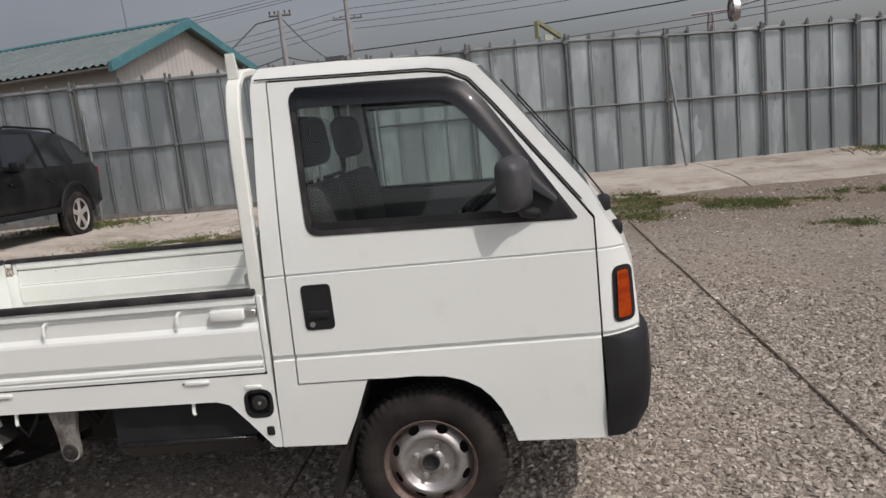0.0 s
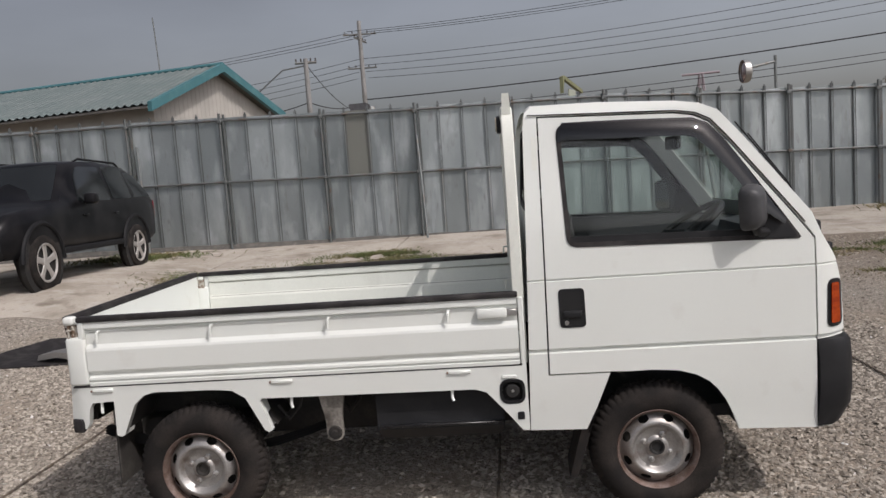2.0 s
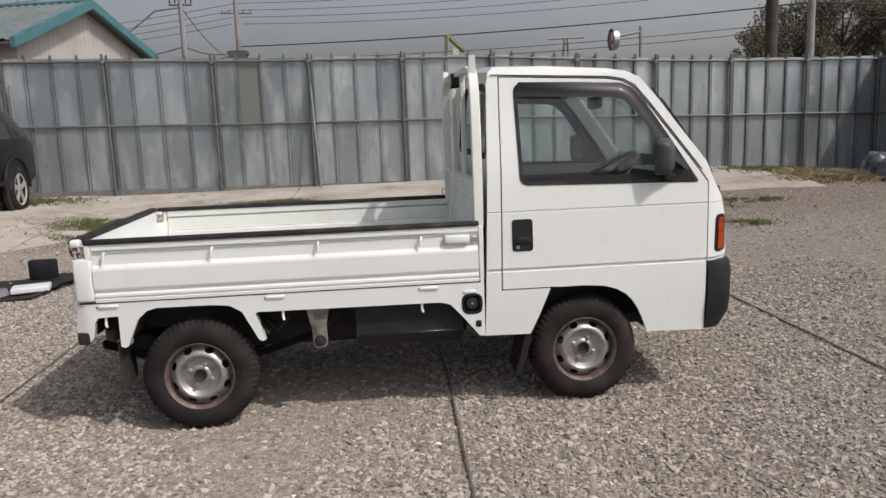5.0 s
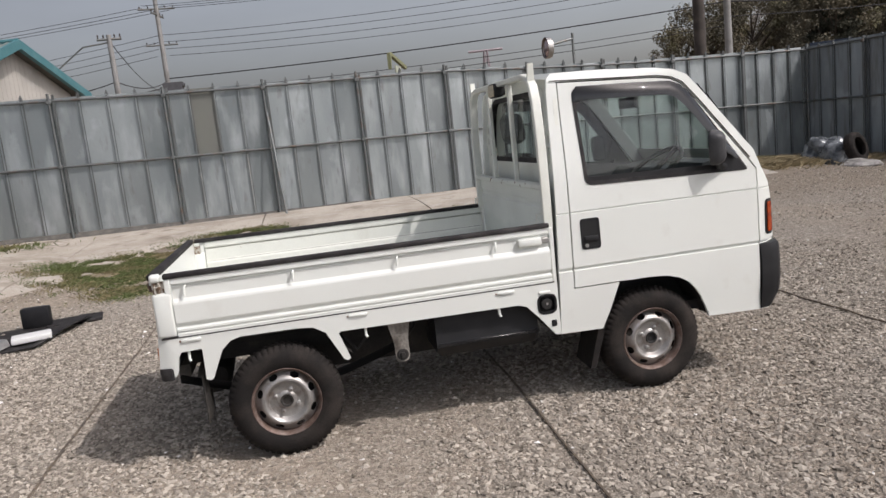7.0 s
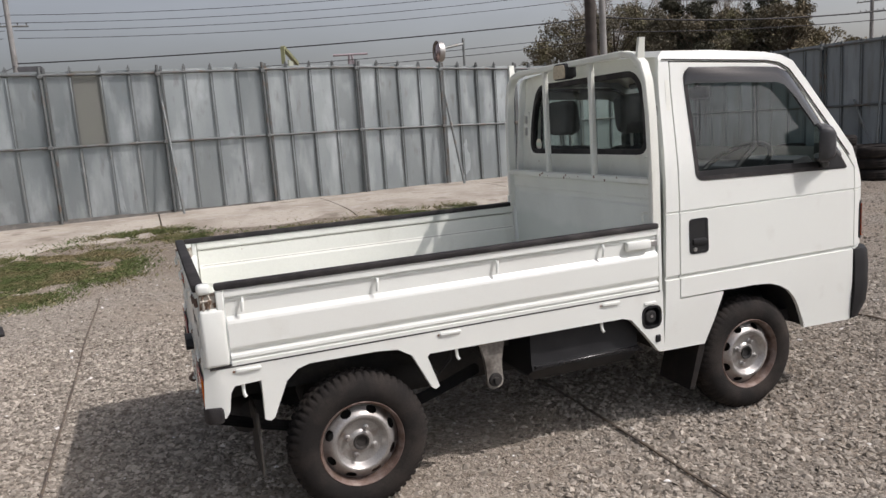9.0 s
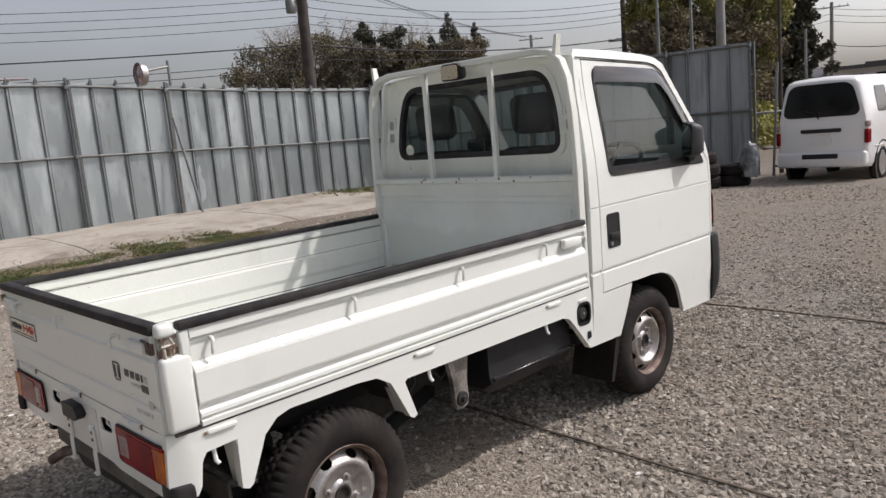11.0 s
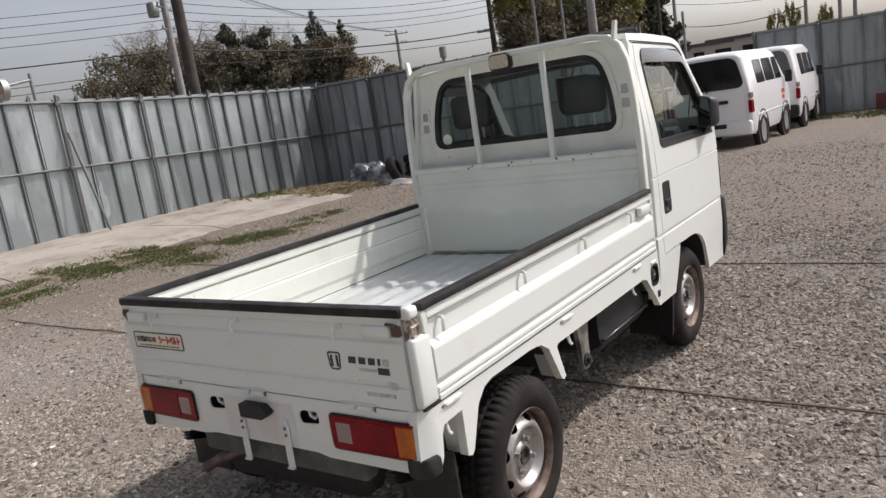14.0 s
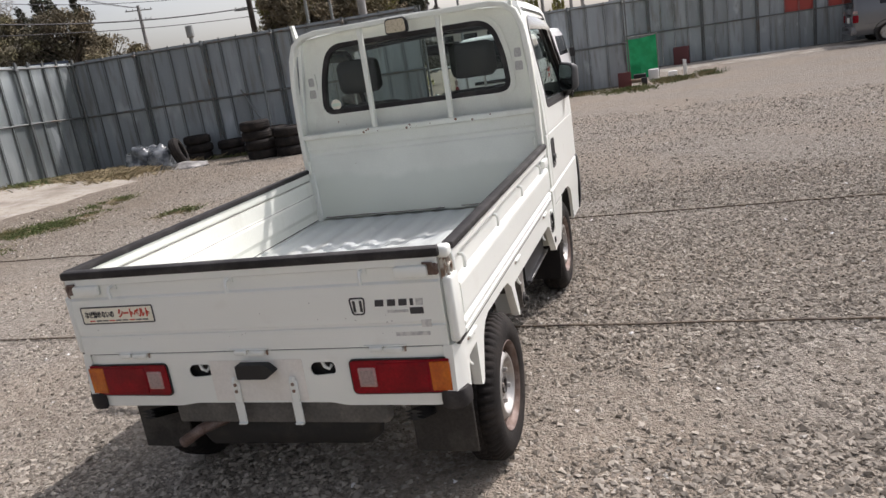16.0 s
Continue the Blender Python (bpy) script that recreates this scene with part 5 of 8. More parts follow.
for y in (0.083, -0.127):
    bm = bmesh.new()
    box(bm, TX - 0.012, TX - 0.004, y - 0.014, y + 0.014, 0.482, 0.560, 0.003, 1)
    box(bm, TX - 0.014, TX - 0.009, y - 0.016, y + 0.016, 0.412, 0.486, 0.003, 1)
    box(bm, TX - 0.022, TX - 0.009, y - 0.016, y + 0.016, 0.408, 0.416, 0.003, 1)
    tube(bm, [(TX - 0.012, y, 0.56), (TX - 0.006, y, 0.572)], 0.010, 6)
    st = part("plate_strap", bm, M_PAINT, valance)
    for zz in (0.548, 0.525):
        bm = bmesh.new()
        lathe(bm, [(0.0, -0.003), (0.006, -0.003), (0.006, 0.002)], 8, "X", (TX - 0.012, y, zz))
        part("bolt", bm, M_RUST, st)
bm = bmesh.new()
box(bm, 0.0, 0.06, -0.42, 0.36, 0.392, 0.475, 0.012)
part("rear_crossmember", bm, M_CROSS, truck)
bm = bmesh.new()
box(bm, TX - 0.0035, TX + 0.004, -0.17, 0.17, 0.487, 0.63, 0.0)
part("plate_backing", bm, mat("dirty_cream_paint", (0.76, 0.74, 0.69), 0.45, vary=((9, 0.45, 0.7, (0.70, 0.67, 0.61)),), grain=(90, 0.04)), valance)


# side sills
SILL = [(1.902, 0.655), (-0.020, 0.662), (-0.030, 0.545), (-0.032, 0.482), (0.036, 0.478), (0.050, 0.50), (0.060, 0.565), (0.075, 0.588), (0.168, 0.592), (0.166, 0.445), (0.186, 0.437), (0.200, 0.445), (0.256, 0.572), (0.30, 0.610), (0.345, 0.622), (0.60, 0.620), (0.68, 0.612), (0.735, 0.578), (0.806, 0.437), (0.822, 0.428), (0.838, 0.437), (0.796, 0.562), (0.806, 0.573), (1.69, 0.566), (1.735, 0.552), (1.80, 0.480), (1.875, 0.388), (1.902, 0.386)]
FUEL = rounded([(1.793, 0.503), (1.888, 0.503), (1.888, 0.598), (1.793, 0.598)], 0.035, 5)
for s in (-1, 1):
    sy = lambda x, z: 0.690 - 0.02 * smooth(0.03, -0.03, x)
    sill = plate("side_sill", SILL, M_PAINT, truck, lambda x, z: Vector((x, s * sy(x, z), z)), (0, -s * 0.03, 0), holes=[FUEL] if s < 0 else (), cuts=((0.0, 0.03, 0.5, 1.0, 1.5), (0.62,)), label="white sill with wheel cut-outs and stays")
    if s < 0:
        plate("fuel_rim", inset(FUEL, -0.004), M_BLACK, sill, lambda x, z: Vector((x, s * 0.692, z)), (0, 0.03, 0), holes=[inset(FUEL, 0.007)])
        bm = bmesh.new()
        lathe(bm, [(0.0, 0.012), (0.05, 0.012), (0.05, 0.018), (0, 0.018)], 20, "Y", (1.840, -0.675, 0.550))
        lathe(bm, [(0.0, -0.012), (0.024, -0.012), (0.030, -0.006), (0.030, 0.012), (0, 0.012)], 20, "Y", (1.840, -0.675, 0.550))
        part("fuel_cap", bm, M_DARK, sill)
        bm = bmesh.new()
        lathe(bm, [(0.0, -0.006), (0.006, -0.006), (0.006, 0.002), (0, 0.002)], 12, "Y", (1.842, -0.684, 0.552))
        part("cap_lock", bm, M_STEEL, sill)
    bm = bmesh.new()
    box(bm, 1.856, 1.884, s * 0.688, s * 0.696, 0.433, 0.466, 0.004, 1)
    part("sill_plug", bm, M_BLACK, sill)
    bm = bmesh.new()
    box(bm, 1.80, 1.86, s * 0.689, s * 0.697, 0.606, 0.620, 0.003, 1)
    part("sill_clip", bm, M_PAINT, sill)
    for x, z in ((0.105, 0.585), (0.925, 0.57), (1.595, 0.566)):
        bm = bmesh.new()
        tube(bm, [(x, s * 0.668, z + 0.01), (x, s * 0.676, z - 0.035), (x + 0.006, s * 0.682, z - 0.045)], 0.0065, 8)
        part("rope_hook", bm, M_PAINT, sill)
    for side in (((0.165, 0.59), (0.183, 0.44), (0.195, 0.44), (0.225, 0.59)), ((0.765, 0.575), (0.812, 0.44), (0.826, 0.44), (0.786, 0.575))):
        bm = bmesh.new()
        loft(bm, [[(a, s * y, z) for a, z in side] for y in (0.685, 0.60)])
        part("sill_stay", bm, M_PAINT, sill)
    # shackle bracket with its round eye
    bm = bmesh.new()
    loft(bm, [[(x, s * y, z) for x, z in rounded([(1.03, 0.58), (1.145, 0.58), (1.125, 0.47), (1.13, 0.37), (1.06, 0.36), (1.055, 0.47)], [0.005, 0.005, 0.03, 0.03, 0.03, 0.03], 3)] for y in (0.655, 0.635)])
    br = part("shackle_bracket", bm, M_UNDER, truck, "dusty pale spring-hanger bracket")
    bm = bmesh.new()
    lathe(bm, [(0.0, -0.02), (0.012, -0.02), (0.014, -0.006), (0.026, -0.006), (0.030, 0.0), (0.030, 0.01)], 16, "Y", (1.093, s * 0.656 if s < 0 else 0.64, 0.402))
    part("shackle_eye", bm, M_DARK, br)

# chassis under the bed
for s in (-1, 1):
    bm = bmesh.new()
    box(bm, 0.02, 2.0, s * 0.36, s * 0.43, 0.46, 0.60)
    part("chassis_rail", bm, M_DARK, truck)
    bm = bmesh.new()
    pts = [(0.02 + 1.06 * t, s * 0.50, 0.40 - 0.12 * math.sin(math.pi * t)) for t in [k / 8 for k in range(9)]]
    for lift in (0, 0.012, 0.024):
        tube(bm, [(x, y, z + lift) for x, y, z in pts], 0.03, 4, flat=0.2)
    part("leaf_spring", bm, M_DARK, truck)
    # wheel-arch liner behind the rear wheel
    bm = bmesh.new()
    loft(bm, [[(x, s * y, z) for x, z in [(0.20, 0.46), (0.25, 0.57), (0.30, 0.61), (0.70, 0.61), (0.75, 0.57), (0.85, 0.45)]] for y in (0.66, 0.40)], loop=False)
    part("rear_arch_liner", bm, M_DARK, truck)
    bm = bmesh.new()
    box(bm, 0.138, 0.150, s * 0.44, s * 0.655, 0.215, 0.46, 0.004, 1)
    part("mud_flap", bm, M_FLAP, truck, "dusty grey rubber mud flap")
    bm = bmesh.new()
    loft(bm, [[(2.13 - 0.28 * (0.45 - z), s * 0.672, z), (2.175 - 0.33 * (0.45 - z), s * 0.668, z), (2.185 - 0.33 * (0.45 - z), s * 0.44, z), (2.14 - 0.28 * (0.45 - z), s * 0.44, z)] for z in (0.17, 0.25, 0.33, 0.40, 0.46)])
    ob = part("mud_flap", bm, M_TYRE, truck)
bm = bmesh.new()
tube(bm, [(0.51, -0.6, 0.27), (0.51, -0.12, 0.27), (0.51, -0.08, 0.27), (0.51, 0.08, 0.27), (0.51, 0.12, 0.27), (0.51, 0.6, 0.27)], [0.04, 0.045, 0.11, 0.11, 0.045, 0.04], 14)
part("rear_axle", bm, M_DARK, truck)
bm = bmesh.new()
loft(bm, [[(x, -0.10, z0), (x, -0.60, z0), (x, -0.645, 0.40), (x, -0.635, 0.43), (x, -0.635, 0.565), (x, -0.10, 0.565)] for x, z0 in ((1.27, 0.37), (1.29, 0.345), (1.78, 0.345), (1.80, 0.37))])
tank = part("battery_cover", bm, M_BLACK, truck, "black plastic underbed cover")
bm = bmesh.new()
box(bm, 1.28, 1.80, -0.658, -0.61, 0.408, 0.420, 0.003, 1)
part("cover_lip", bm, M_GLOSS, tank)
bm = bmesh.new()
box(bm, 0.62, 1.86, -0.34, 0.60, 0.30, 0.50, 0.03)
part("engine_undertray", bm, M_DARK, truck)
bm = bmesh.new()
tube(bm, [(0.45, 0.18, 0.37), (0.20, 0.18, 0.37), (0.06, 0.20, 0.385), (-0.01, 0.27, 0.375), (-0.035, 0.34, 0.335)], 0.019, 10)
part("exhaust_pipe", bm, M_LIP, truck, "dark rusty curved exhaust tailpipe")
bm = bmesh.new()
tube(bm, [(0.12, 0.34, 0.34), (0.13, 0.30, 0.34), (0.15, -0.28, 0.34), (0.16, -0.32, 0.34)], [0.06, 0.09, 0.09, 0.06], 14)
part("muffler", bm, M_DARK, truck)
bm = bmesh.new()
box(bm, 1.9, 3.02, -0.60, 0.60, 0.38, 0.43)
part("cab_floor", bm, M_DARK, truck)
for x, y in ((1.2, -0.5), (1.19, -0.45), (0.95, -0.56)):
    bm = bmesh.new()
    tube(bm, [(x, y, 0.60), (x - 0.02, y - 0.02, 0.5), (x - 0.07, y - 0.01, 0.44), (x - 0.12, y, 0.5)], 0.007, 6)
    part("brake_hose", bm, M_DARK, truck)


def wheel(x, y, s, r=0.272, coarse=False):
    """Steel wheel seen from outside: s is the side (-1 or 1); y the tyre's outer face."""
    w = thing("wheel", "", "")
    w.parent = truck
    w.location = (x, 0, r)
    o = lambda d: s * (y - d)  # d inwards from the outer face
    lugs = {i: ((0.008 if i in (6, 7, 14, 15) else 0.0045) if coarse else 0.005, 6, 2, 3 if i in (10, 11) else 0) for i in (5, 6, 7, 10, 11, 14, 15, 16)}
    tb = bmesh.new()
    prof = [(0.160, 0.016), (0.172, 0.006), (0.205, -0.001), (0.232, 0.003), (0.247, 0.012), (0.258, 0.022), (r - 0.002, 0.034), (r, 0.056), (r - 0.007, 0.060), (r - 0.007, 0.066), (r, 0.070), (r, 0.084), (r - 0.007, 0.088), (r - 0.007, 0.094), (r, 0.098), (r - 0.002, 0.118), (0.258, 0.130), (0.247, 0.140), (0.205, 0.150), (0.160, 0.136)]
    lathe(tb, [(rr, s * (y - d)) for rr, d in prof], 336, "Y", (0, 0, 0), notch=lugs)
    part("tyre", tb, M_TYRE, w, "dusty black tyre with blocky tread", 50)
    lip = bmesh.new()
    lathe(lip, [(rr, o(d)) for rr, d in [(0.150, 0.030), (0.156, 0.014), (0.164, 0.008), (0.168, 0.012), (0.166, 0.020), (0.150, 0.05), (0.146, 0.09)]], 48, "Y")
    part("rim_lip", lip, M_LIP, w, "rust-stained rim lip")
    disc = bmesh.new()
    n = 160
    prof = [(0.151, 0.056), (0.146, 0.050), (0.141, 0.045), (0.136, 0.040), (0.131, 0.035), (0.126, 0.030), (0.118, 0.022), (0.110, 0.017), (0.102, 0.017), (0.095, 0.023), (0.089, 0.034), (0.083, 0.041), (0.070, 0.043), (0.048, 0.043), (0.041, 0.036), (0.035, 0.033), (0.027, 0.034), (0.024, 0.04)]
    fine = []
    for (ra, da), (rb, db) in zip(prof, prof[1:]):
        m = 3 if 0.105 < ra < 0.148 else 1
        fine += [(ra + (rb - ra) * k / m, da + (db - da) * k / m) for k in range(m)]
    rings = lathe(disc, [(rr, o(d)) for rr, d in fine + prof[-1:]], n, "Y")
    kill = []
    disc.faces.ensure_lookup_table()
    for f in disc.faces:
        c = f.calc_center_median()
        rad, ang = math.hypot(c.x, c.z), math.degrees(math.atan2(c.z, c.x)) % 45
        if (abs(rad - 0.1305) / 0.0115) ** 3 + (abs(ang - 22.5) / 9.0) ** 3 < 1:
            kill.append(f)
    bmesh.ops.delete(disc, geom=kill, context="FACES")
    d = part("wheel_disc", disc, M_RIM, w, "grey steel wheel disc with eight slots")
    back = bmesh.new()
    lathe(back, [(0.0, o(0.075)), (0.150, o(0.075)), (0.150, o(0.10))], 32, "Y")
    part("brake_drum", back, M_DARK, w)
    hub = bmesh.new()
    lathe(hub, [(0.0, o(0.040)), (0.020, o(0.040)), (0.024, o(0.030)), (0.030, o(0.028)), (0.032, o(0.034))], 20, "Y")
    part("hub", hub, M_DARK, w)
    for k in range(4):
        a = math.radians(45 + 90 * k + 20)
        nb = bmesh.new()
        lathe(nb, [(0.0, o(0.020)), (0.008, o(0.020)), (0.0095, o(0.024)), (0.0095, o(0.036)), (0.015, o(0.039))], 6, "Y", (0.056 * math.cos(a), 0, 0.056 * math.sin(a)))
        part("wheel_nut", nb, M_RIM, d)
    return w


for s in (-1, 1):
    wheel(0.512, 0.700, s, coarse=True)
    wheel(2.412, 0.672, s)

# ---- cab interior ----
bm = bmesh.new()
loft(bm, [[(2.80, y, 0.95), (2.80, y, 1.04), (2.86, y, 1.10), (3.05, y, 1.12), (3.08, y, 0.95)] for y in (-0.63, 0.63)])
dash = part("dashboard", bm, M_TRIM, truck, "grey moulded dashboard")
bm = bmesh.new()
loft(bm, [[(x, y, z) for x, z in ((2.80, 1.06), (2.83, 1.145), (2.92, 1.16), (2.98, 1.11))] for y in (-0.52, -0.48, -0.20, -0.16)])
part("instrument_hood", bm, M_TRIM, dash)
sw = bmesh.new()
c, ax = Vector((2.63, -0.33, 1.13)), Vector((-0.55, 0, 0.83)).normalized()
u, v = Vector((0, 1, 0)), ax.cross(Vector((0, 1, 0)))
tube(sw, [c + (u * math.cos(a) + v * math.sin(a)) * 0.185 for a in [2 * math.pi * k / 28 for k in range(28)]], 0.013, 8, closed=True)
for a in (0.3, math.pi - 0.3, 1.5 * math.pi):
    tube(sw, [c - ax * 0.02, c + (u * math.cos(a) + v * math.sin(a)) * 0.18], 0.014, 6)
tube(sw, [c - ax * 0.02, c - ax * 0.3], 0.03, 8)
part("steering_wheel", sw, M_BLACK, truck)


def seat(y):
    sb = bmesh.new()
    box(sb, 2.10, 2.56, y - 0.235, y + 0.235, 0.70, 0.82, 0.05, 3)
    st = part("seat_cushion", sb, M_SEAT, truck, "dark grey cloth seat")
    bb = bmesh.new()
    box(bb, -0.06, 0.06, -0.225, 0.225, 0.0, 0.50, 0.05, 3)
    bb.transform(Matrix.Translation((2.13, y, 0.78)) @ Matrix.Rotation(radians(-8), 4, "Y"))
    part("seat_back", bb, M_SEAT, st)
    hb = bmesh.new()
    box(hb, -0.05, 0.05, -0.125, 0.125, 0.0, 0.185, 0.045, 4)
    hb.transform(Matrix.Translation((2.055, y, 1.335)) @ Matrix.Rotation(radians(-6), 4, "Y"))
    part("headrest", hb, M_SEAT, st)
    for dy in (-0.05, 0.05):
        pb = bmesh.new()
        tube(pb, [(2.06, y + dy, 1.22), (2.058, y + dy, 1.36)], 0.007, 6)
        part("headrest_post", pb, M_STEEL, st)


seat(-0.33)
seat(0.33)
bm = bmesh.new()
box(bm, 2.655, 2.685, -0.11, 0.11, 1.475, 1.54, 0.012, 2)
rv = part("rear_view_mirror", bm, M_BLACK, truck)
bm = bmesh.new()
tube(bm, [(2.67, 0, 1.53), (2.73, 0, 1.61)], 0.01, 6)
part("mirror_stem", bm, M_BLACK, rv)
for y in (-0.60, 0.60):
    bm = bmesh.new()
    tube(bm, [(1.99, y, 1.52), (2.0, y * 0.98, 1.15), (2.03, y * 0.9, 0.8)], 0.018, 6, flat=0.15)
    part("seat_belt", bm, M_BLACK, truck)
bm = bmesh.new()
loft(bm, [[(x, y, z - 0.03) for x, y, z in crown(xx, zz)] for xx, zz in ((1.992, 1.665), (2.3, 1.66), (2.6, 1.64), (2.68, 1.60))], loop=False)
part("headliner", bm, mat("beige_headliner", (0.42, 0.40, 0.36), 0.9, grain=(200, 0.08)), truck)
bm = bmesh.new()
box(bm, 1.988, 2.012, -0.62, 0.62, 0.45, 1.24)
part("rear_bulkhead", bm, M_TRIM, truck)


# ---- other vehicles ----
def car_wheel(parent, x, y, s, r, w, spokes, rim):
    """A parked car's wheel: y is its outer face on side s."""
    wh = thing("wheel", "", "")
    wh.parent = parent
    wh.location = (x, 0, r)
    o = lambda d: s * (y - d)
    bm = bmesh.new()
    lathe(bm, [(rr, o(d)) for rr, d in [(r * 0.68, 0.02), (r * 0.73, 0.0), (r * 0.88, 0.0), (r * 0.97, 0.02), (r, 0.05), (r, w - 0.05), (r * 0.97, w - 0.02), (r * 0.7, w)]], 32, "Y")
    part("tyre", bm, M_TYRE, wh)
    bm = bmesh.new()
    lathe(bm, [(rr, o(d)) for rr, d in [(r * 0.70, 0.012), (r * 0.67, 0.02), (r * 0.65, 0.08 if spokes else 0.014), (0.0, 0.09 if spokes else 0.01)]], 32, "Y")
    part("rim", bm, M_DARK if spokes else rim, wh)
    if spokes:
        bm = bmesh.new()
        lathe(bm, [(r * 0.71, o(0.008)), (r * 0.67, o(0.002)), (r * 0.62, o(0.02))], 32, "Y")
        lathe(bm, [(0.0, o(0.016)), (r * 0.16, o(0.016)), (r * 0.2, o(0.04))], 20, "Y")
        for k in range(spokes):
            a = 2 * math.pi * k / spokes + 0.3
            ca, sa = math.cos(a), math.sin(a)
            loft(bm, [[(ca * q - sa * h * t, o(d), sa * q + ca * h * t) for t, d in ((-1, 0.03), (-0.7, 0.018), (0.7, 0.018), (1, 0.03))] for q, h in ((r * 0.12, r * 0.12), (r * 0.4, r * 0.11), (r * 0.68, r * 0.15))], loop=False)
        part("spoked_rim", bm, rim, wh)
    return wh


def ring_of(x, wl, wt, zb, zm, zt, rr=0.07):
    """Cross-section of a car body at x: half widths at the belt and at the roof; heights of bottom, belt and top."""
    left = [(0.0, zb), (wl * 0.93, zb), (wl * 0.98, zb + 0.08), (wl, zb + 0.3 * (zm - zb)), (wl, zb + 0.75 * (zm - zb)), (wl * 0.985, zm), (wl * 0.985 + (wt - wl * 0.985) * 0.85, zm + (zt - zm) * 0.85), (wt - rr * 0.4, zt - rr * 0.35), (wt - rr * 1.6, zt - 0.004), (wt * 0.4, zt + 0.012), (0.0, zt + 0.016)]
    return [(x, y, z) for y, z in left] + [(x, -y, z) for y, z in left[-2:0:-1]]


def side_window(parent, pts, wl, wt, zm, zt, s, material=None):
    """A pane on the leaning side of a body; pts are (x, share of the height from belt to roof)."""
    bm = bmesh.new()
    co = lambda f, d: s * (wl * 0.985 + (wt - wl * 0.985) * f + d)
    loft(bm, [[(x, co(f, d), zm + (zt - zm) * f) for x, f in rounded(pts, 0.05, 3)] for d in (-0.02, 0.008)])
    return part("side_window", bm, material or M_DGLASS, parent)


def arch(parent, x, y, s, r, material, lip=0.035):
    # dark disc on the uncut body stands in for the shaded arch hollow
    bm = bmesh.new()
    lathe(bm, [(0.0, s * (y - 0.06)), (r, s * (y - 0.06)), (r, s * (y + 0.004)), (0.0, s * (y + 0.004))], 28, "Y", (x, 0, r * 0.82))
    part("wheel_housing", bm, M_DARK, parent)
    bm = bmesh.new()
    pts = [(x + (r + 0.025) * math.cos(a), s * (y + 0.008), r * 0.82 + (r + 0.025) * math.sin(a)) for a in [math.pi * k / 14 for k in range(15)]]
    tube(bm, pts, lip, 8)
    part("arch_flare", bm, material, parent)


def suv():
    m = Matrix.Translation((-5.22, 8.42, 0.235)) @ Matrix.Rotation(radians(-86), 4, "Z") @ Matrix.Rotation(radians(-1.2), 4, "Y")
    car = thing("suv", "black off-road estate car with silver five-spoke wheels", "car", m)
    bm = bmesh.new()
    st = [(-1.02, 0.8, 0.7, 0.55, 0.95, 1.05), (-0.98, 0.88, 0.7, 0.48, 1.1, 1.22), (-0.86, 0.92, 0.68, 0.46, 1.12, 1.45), (-0.66, 0.93, 0.67, 0.46, 1.13, 1.61), (-0.3, 0.94, 0.68, 0.46, 1.13, 1.72), (0.6, 0.93, 0.69, 0.46, 1.12, 1.78), (1.3, 0.93, 0.69, 0.46, 1.11, 1.765), (1.62, 0.93, 0.68, 0.46, 1.11, 1.71), (1.95, 0.93, 0.74, 0.46, 1.1, 1.42), (2.25, 0.93, 0.86, 0.46, 1.09, 1.17), (2.9, 0.94, 0.84, 0.46, 1.03, 1.1), (3.5, 0.92, 0.78, 0.46, 0.98, 1.02), (3.68, 0.84, 0.7, 0.46, 0.82, 0.9), (3.74, 0.74, 0.6, 0.46, 0.7, 0.74)]
    loft(bm, [ring_of(*q) for q in st])
    part("body", bm, M_SUV, car, "", 50)
    for s in (-1, 1):
        side_window(car, [(-0.80, 0.12), (-0.10, 0.08), (-0.14, 0.84), (-0.50, 0.74)], 0.935, 0.68, 1.13, 1.72, s)
        side_window(car, [(-0.02, 0.08), (0.68, 0.07), (0.64, 0.88), (-0.04, 0.88)], 0.932, 0.69, 1.12, 1.775, s)
        side_window(car, [(0.76, 0.07), (1.80, 0.05), (1.60, 0.66), (1.42, 0.86), (0.74, 0.88)], 0.93, 0.69, 1.11, 1.76, s)
        for x in (0.0, 2.92):
            arch(car, x, 0.925, s, 0.47, M_SUVT)
            car_wheel(car, x, 0.975, s, 0.365, 0.24, 5, M_ALLOY)
        bm = bmesh.new()
        box(bm, 0.48, 2.42, s * 0.90, s * 0.945, 0.44, 0.53, 0.02)
        part("side_step", bm, M_SUVT, car)
        bm = bmesh.new()
        box(bm, 1.55, 1.72, s * 0.93, s * 1.10, 1.10, 1.26, 0.04, 3)
        part("door_mirror", bm, M_SUV, car)
        bm = bmesh.new()
        tube(bm, [(-0.3, s * 0.60, 1.70), (-0.15, s * 0.60, 1.775), (1.1, s * 0.61, 1.80), (1.25, s * 0.61, 1.755)], 0.018, 8)
        part("roof_rail", bm, M_SUVT, car)
        bm = bmesh.new()
        box(bm, -1.0, -0.93, s * 0.72, s * 0.885, 0.80, 1.12, 0.02)
        part("tail_lamp", bm, M_RED, car)
        for x in (0.62, 1.60):
            bm = bmesh.new()
            box(bm, x, x + 0.14, s * 0.93, s * 0.96, 0.93, 0.965, 0.01, 1)
            part("door_handle", bm, M_SUV, car)
    bm = bmesh.new()
    box(bm, -1.10, -0.92, -0.84, 0.84, 0.50, 0.74, 0.05, 3)
    part("rear_bumper", bm, M_SUVT, car)
    bm = bmesh.new()
    box(bm, 3.60, 3.80, -0.84, 0.84, 0.46, 0.72, 0.06, 3)
    part("front_bumper", bm, M_SUVT, car)
    bm = bmesh.new()
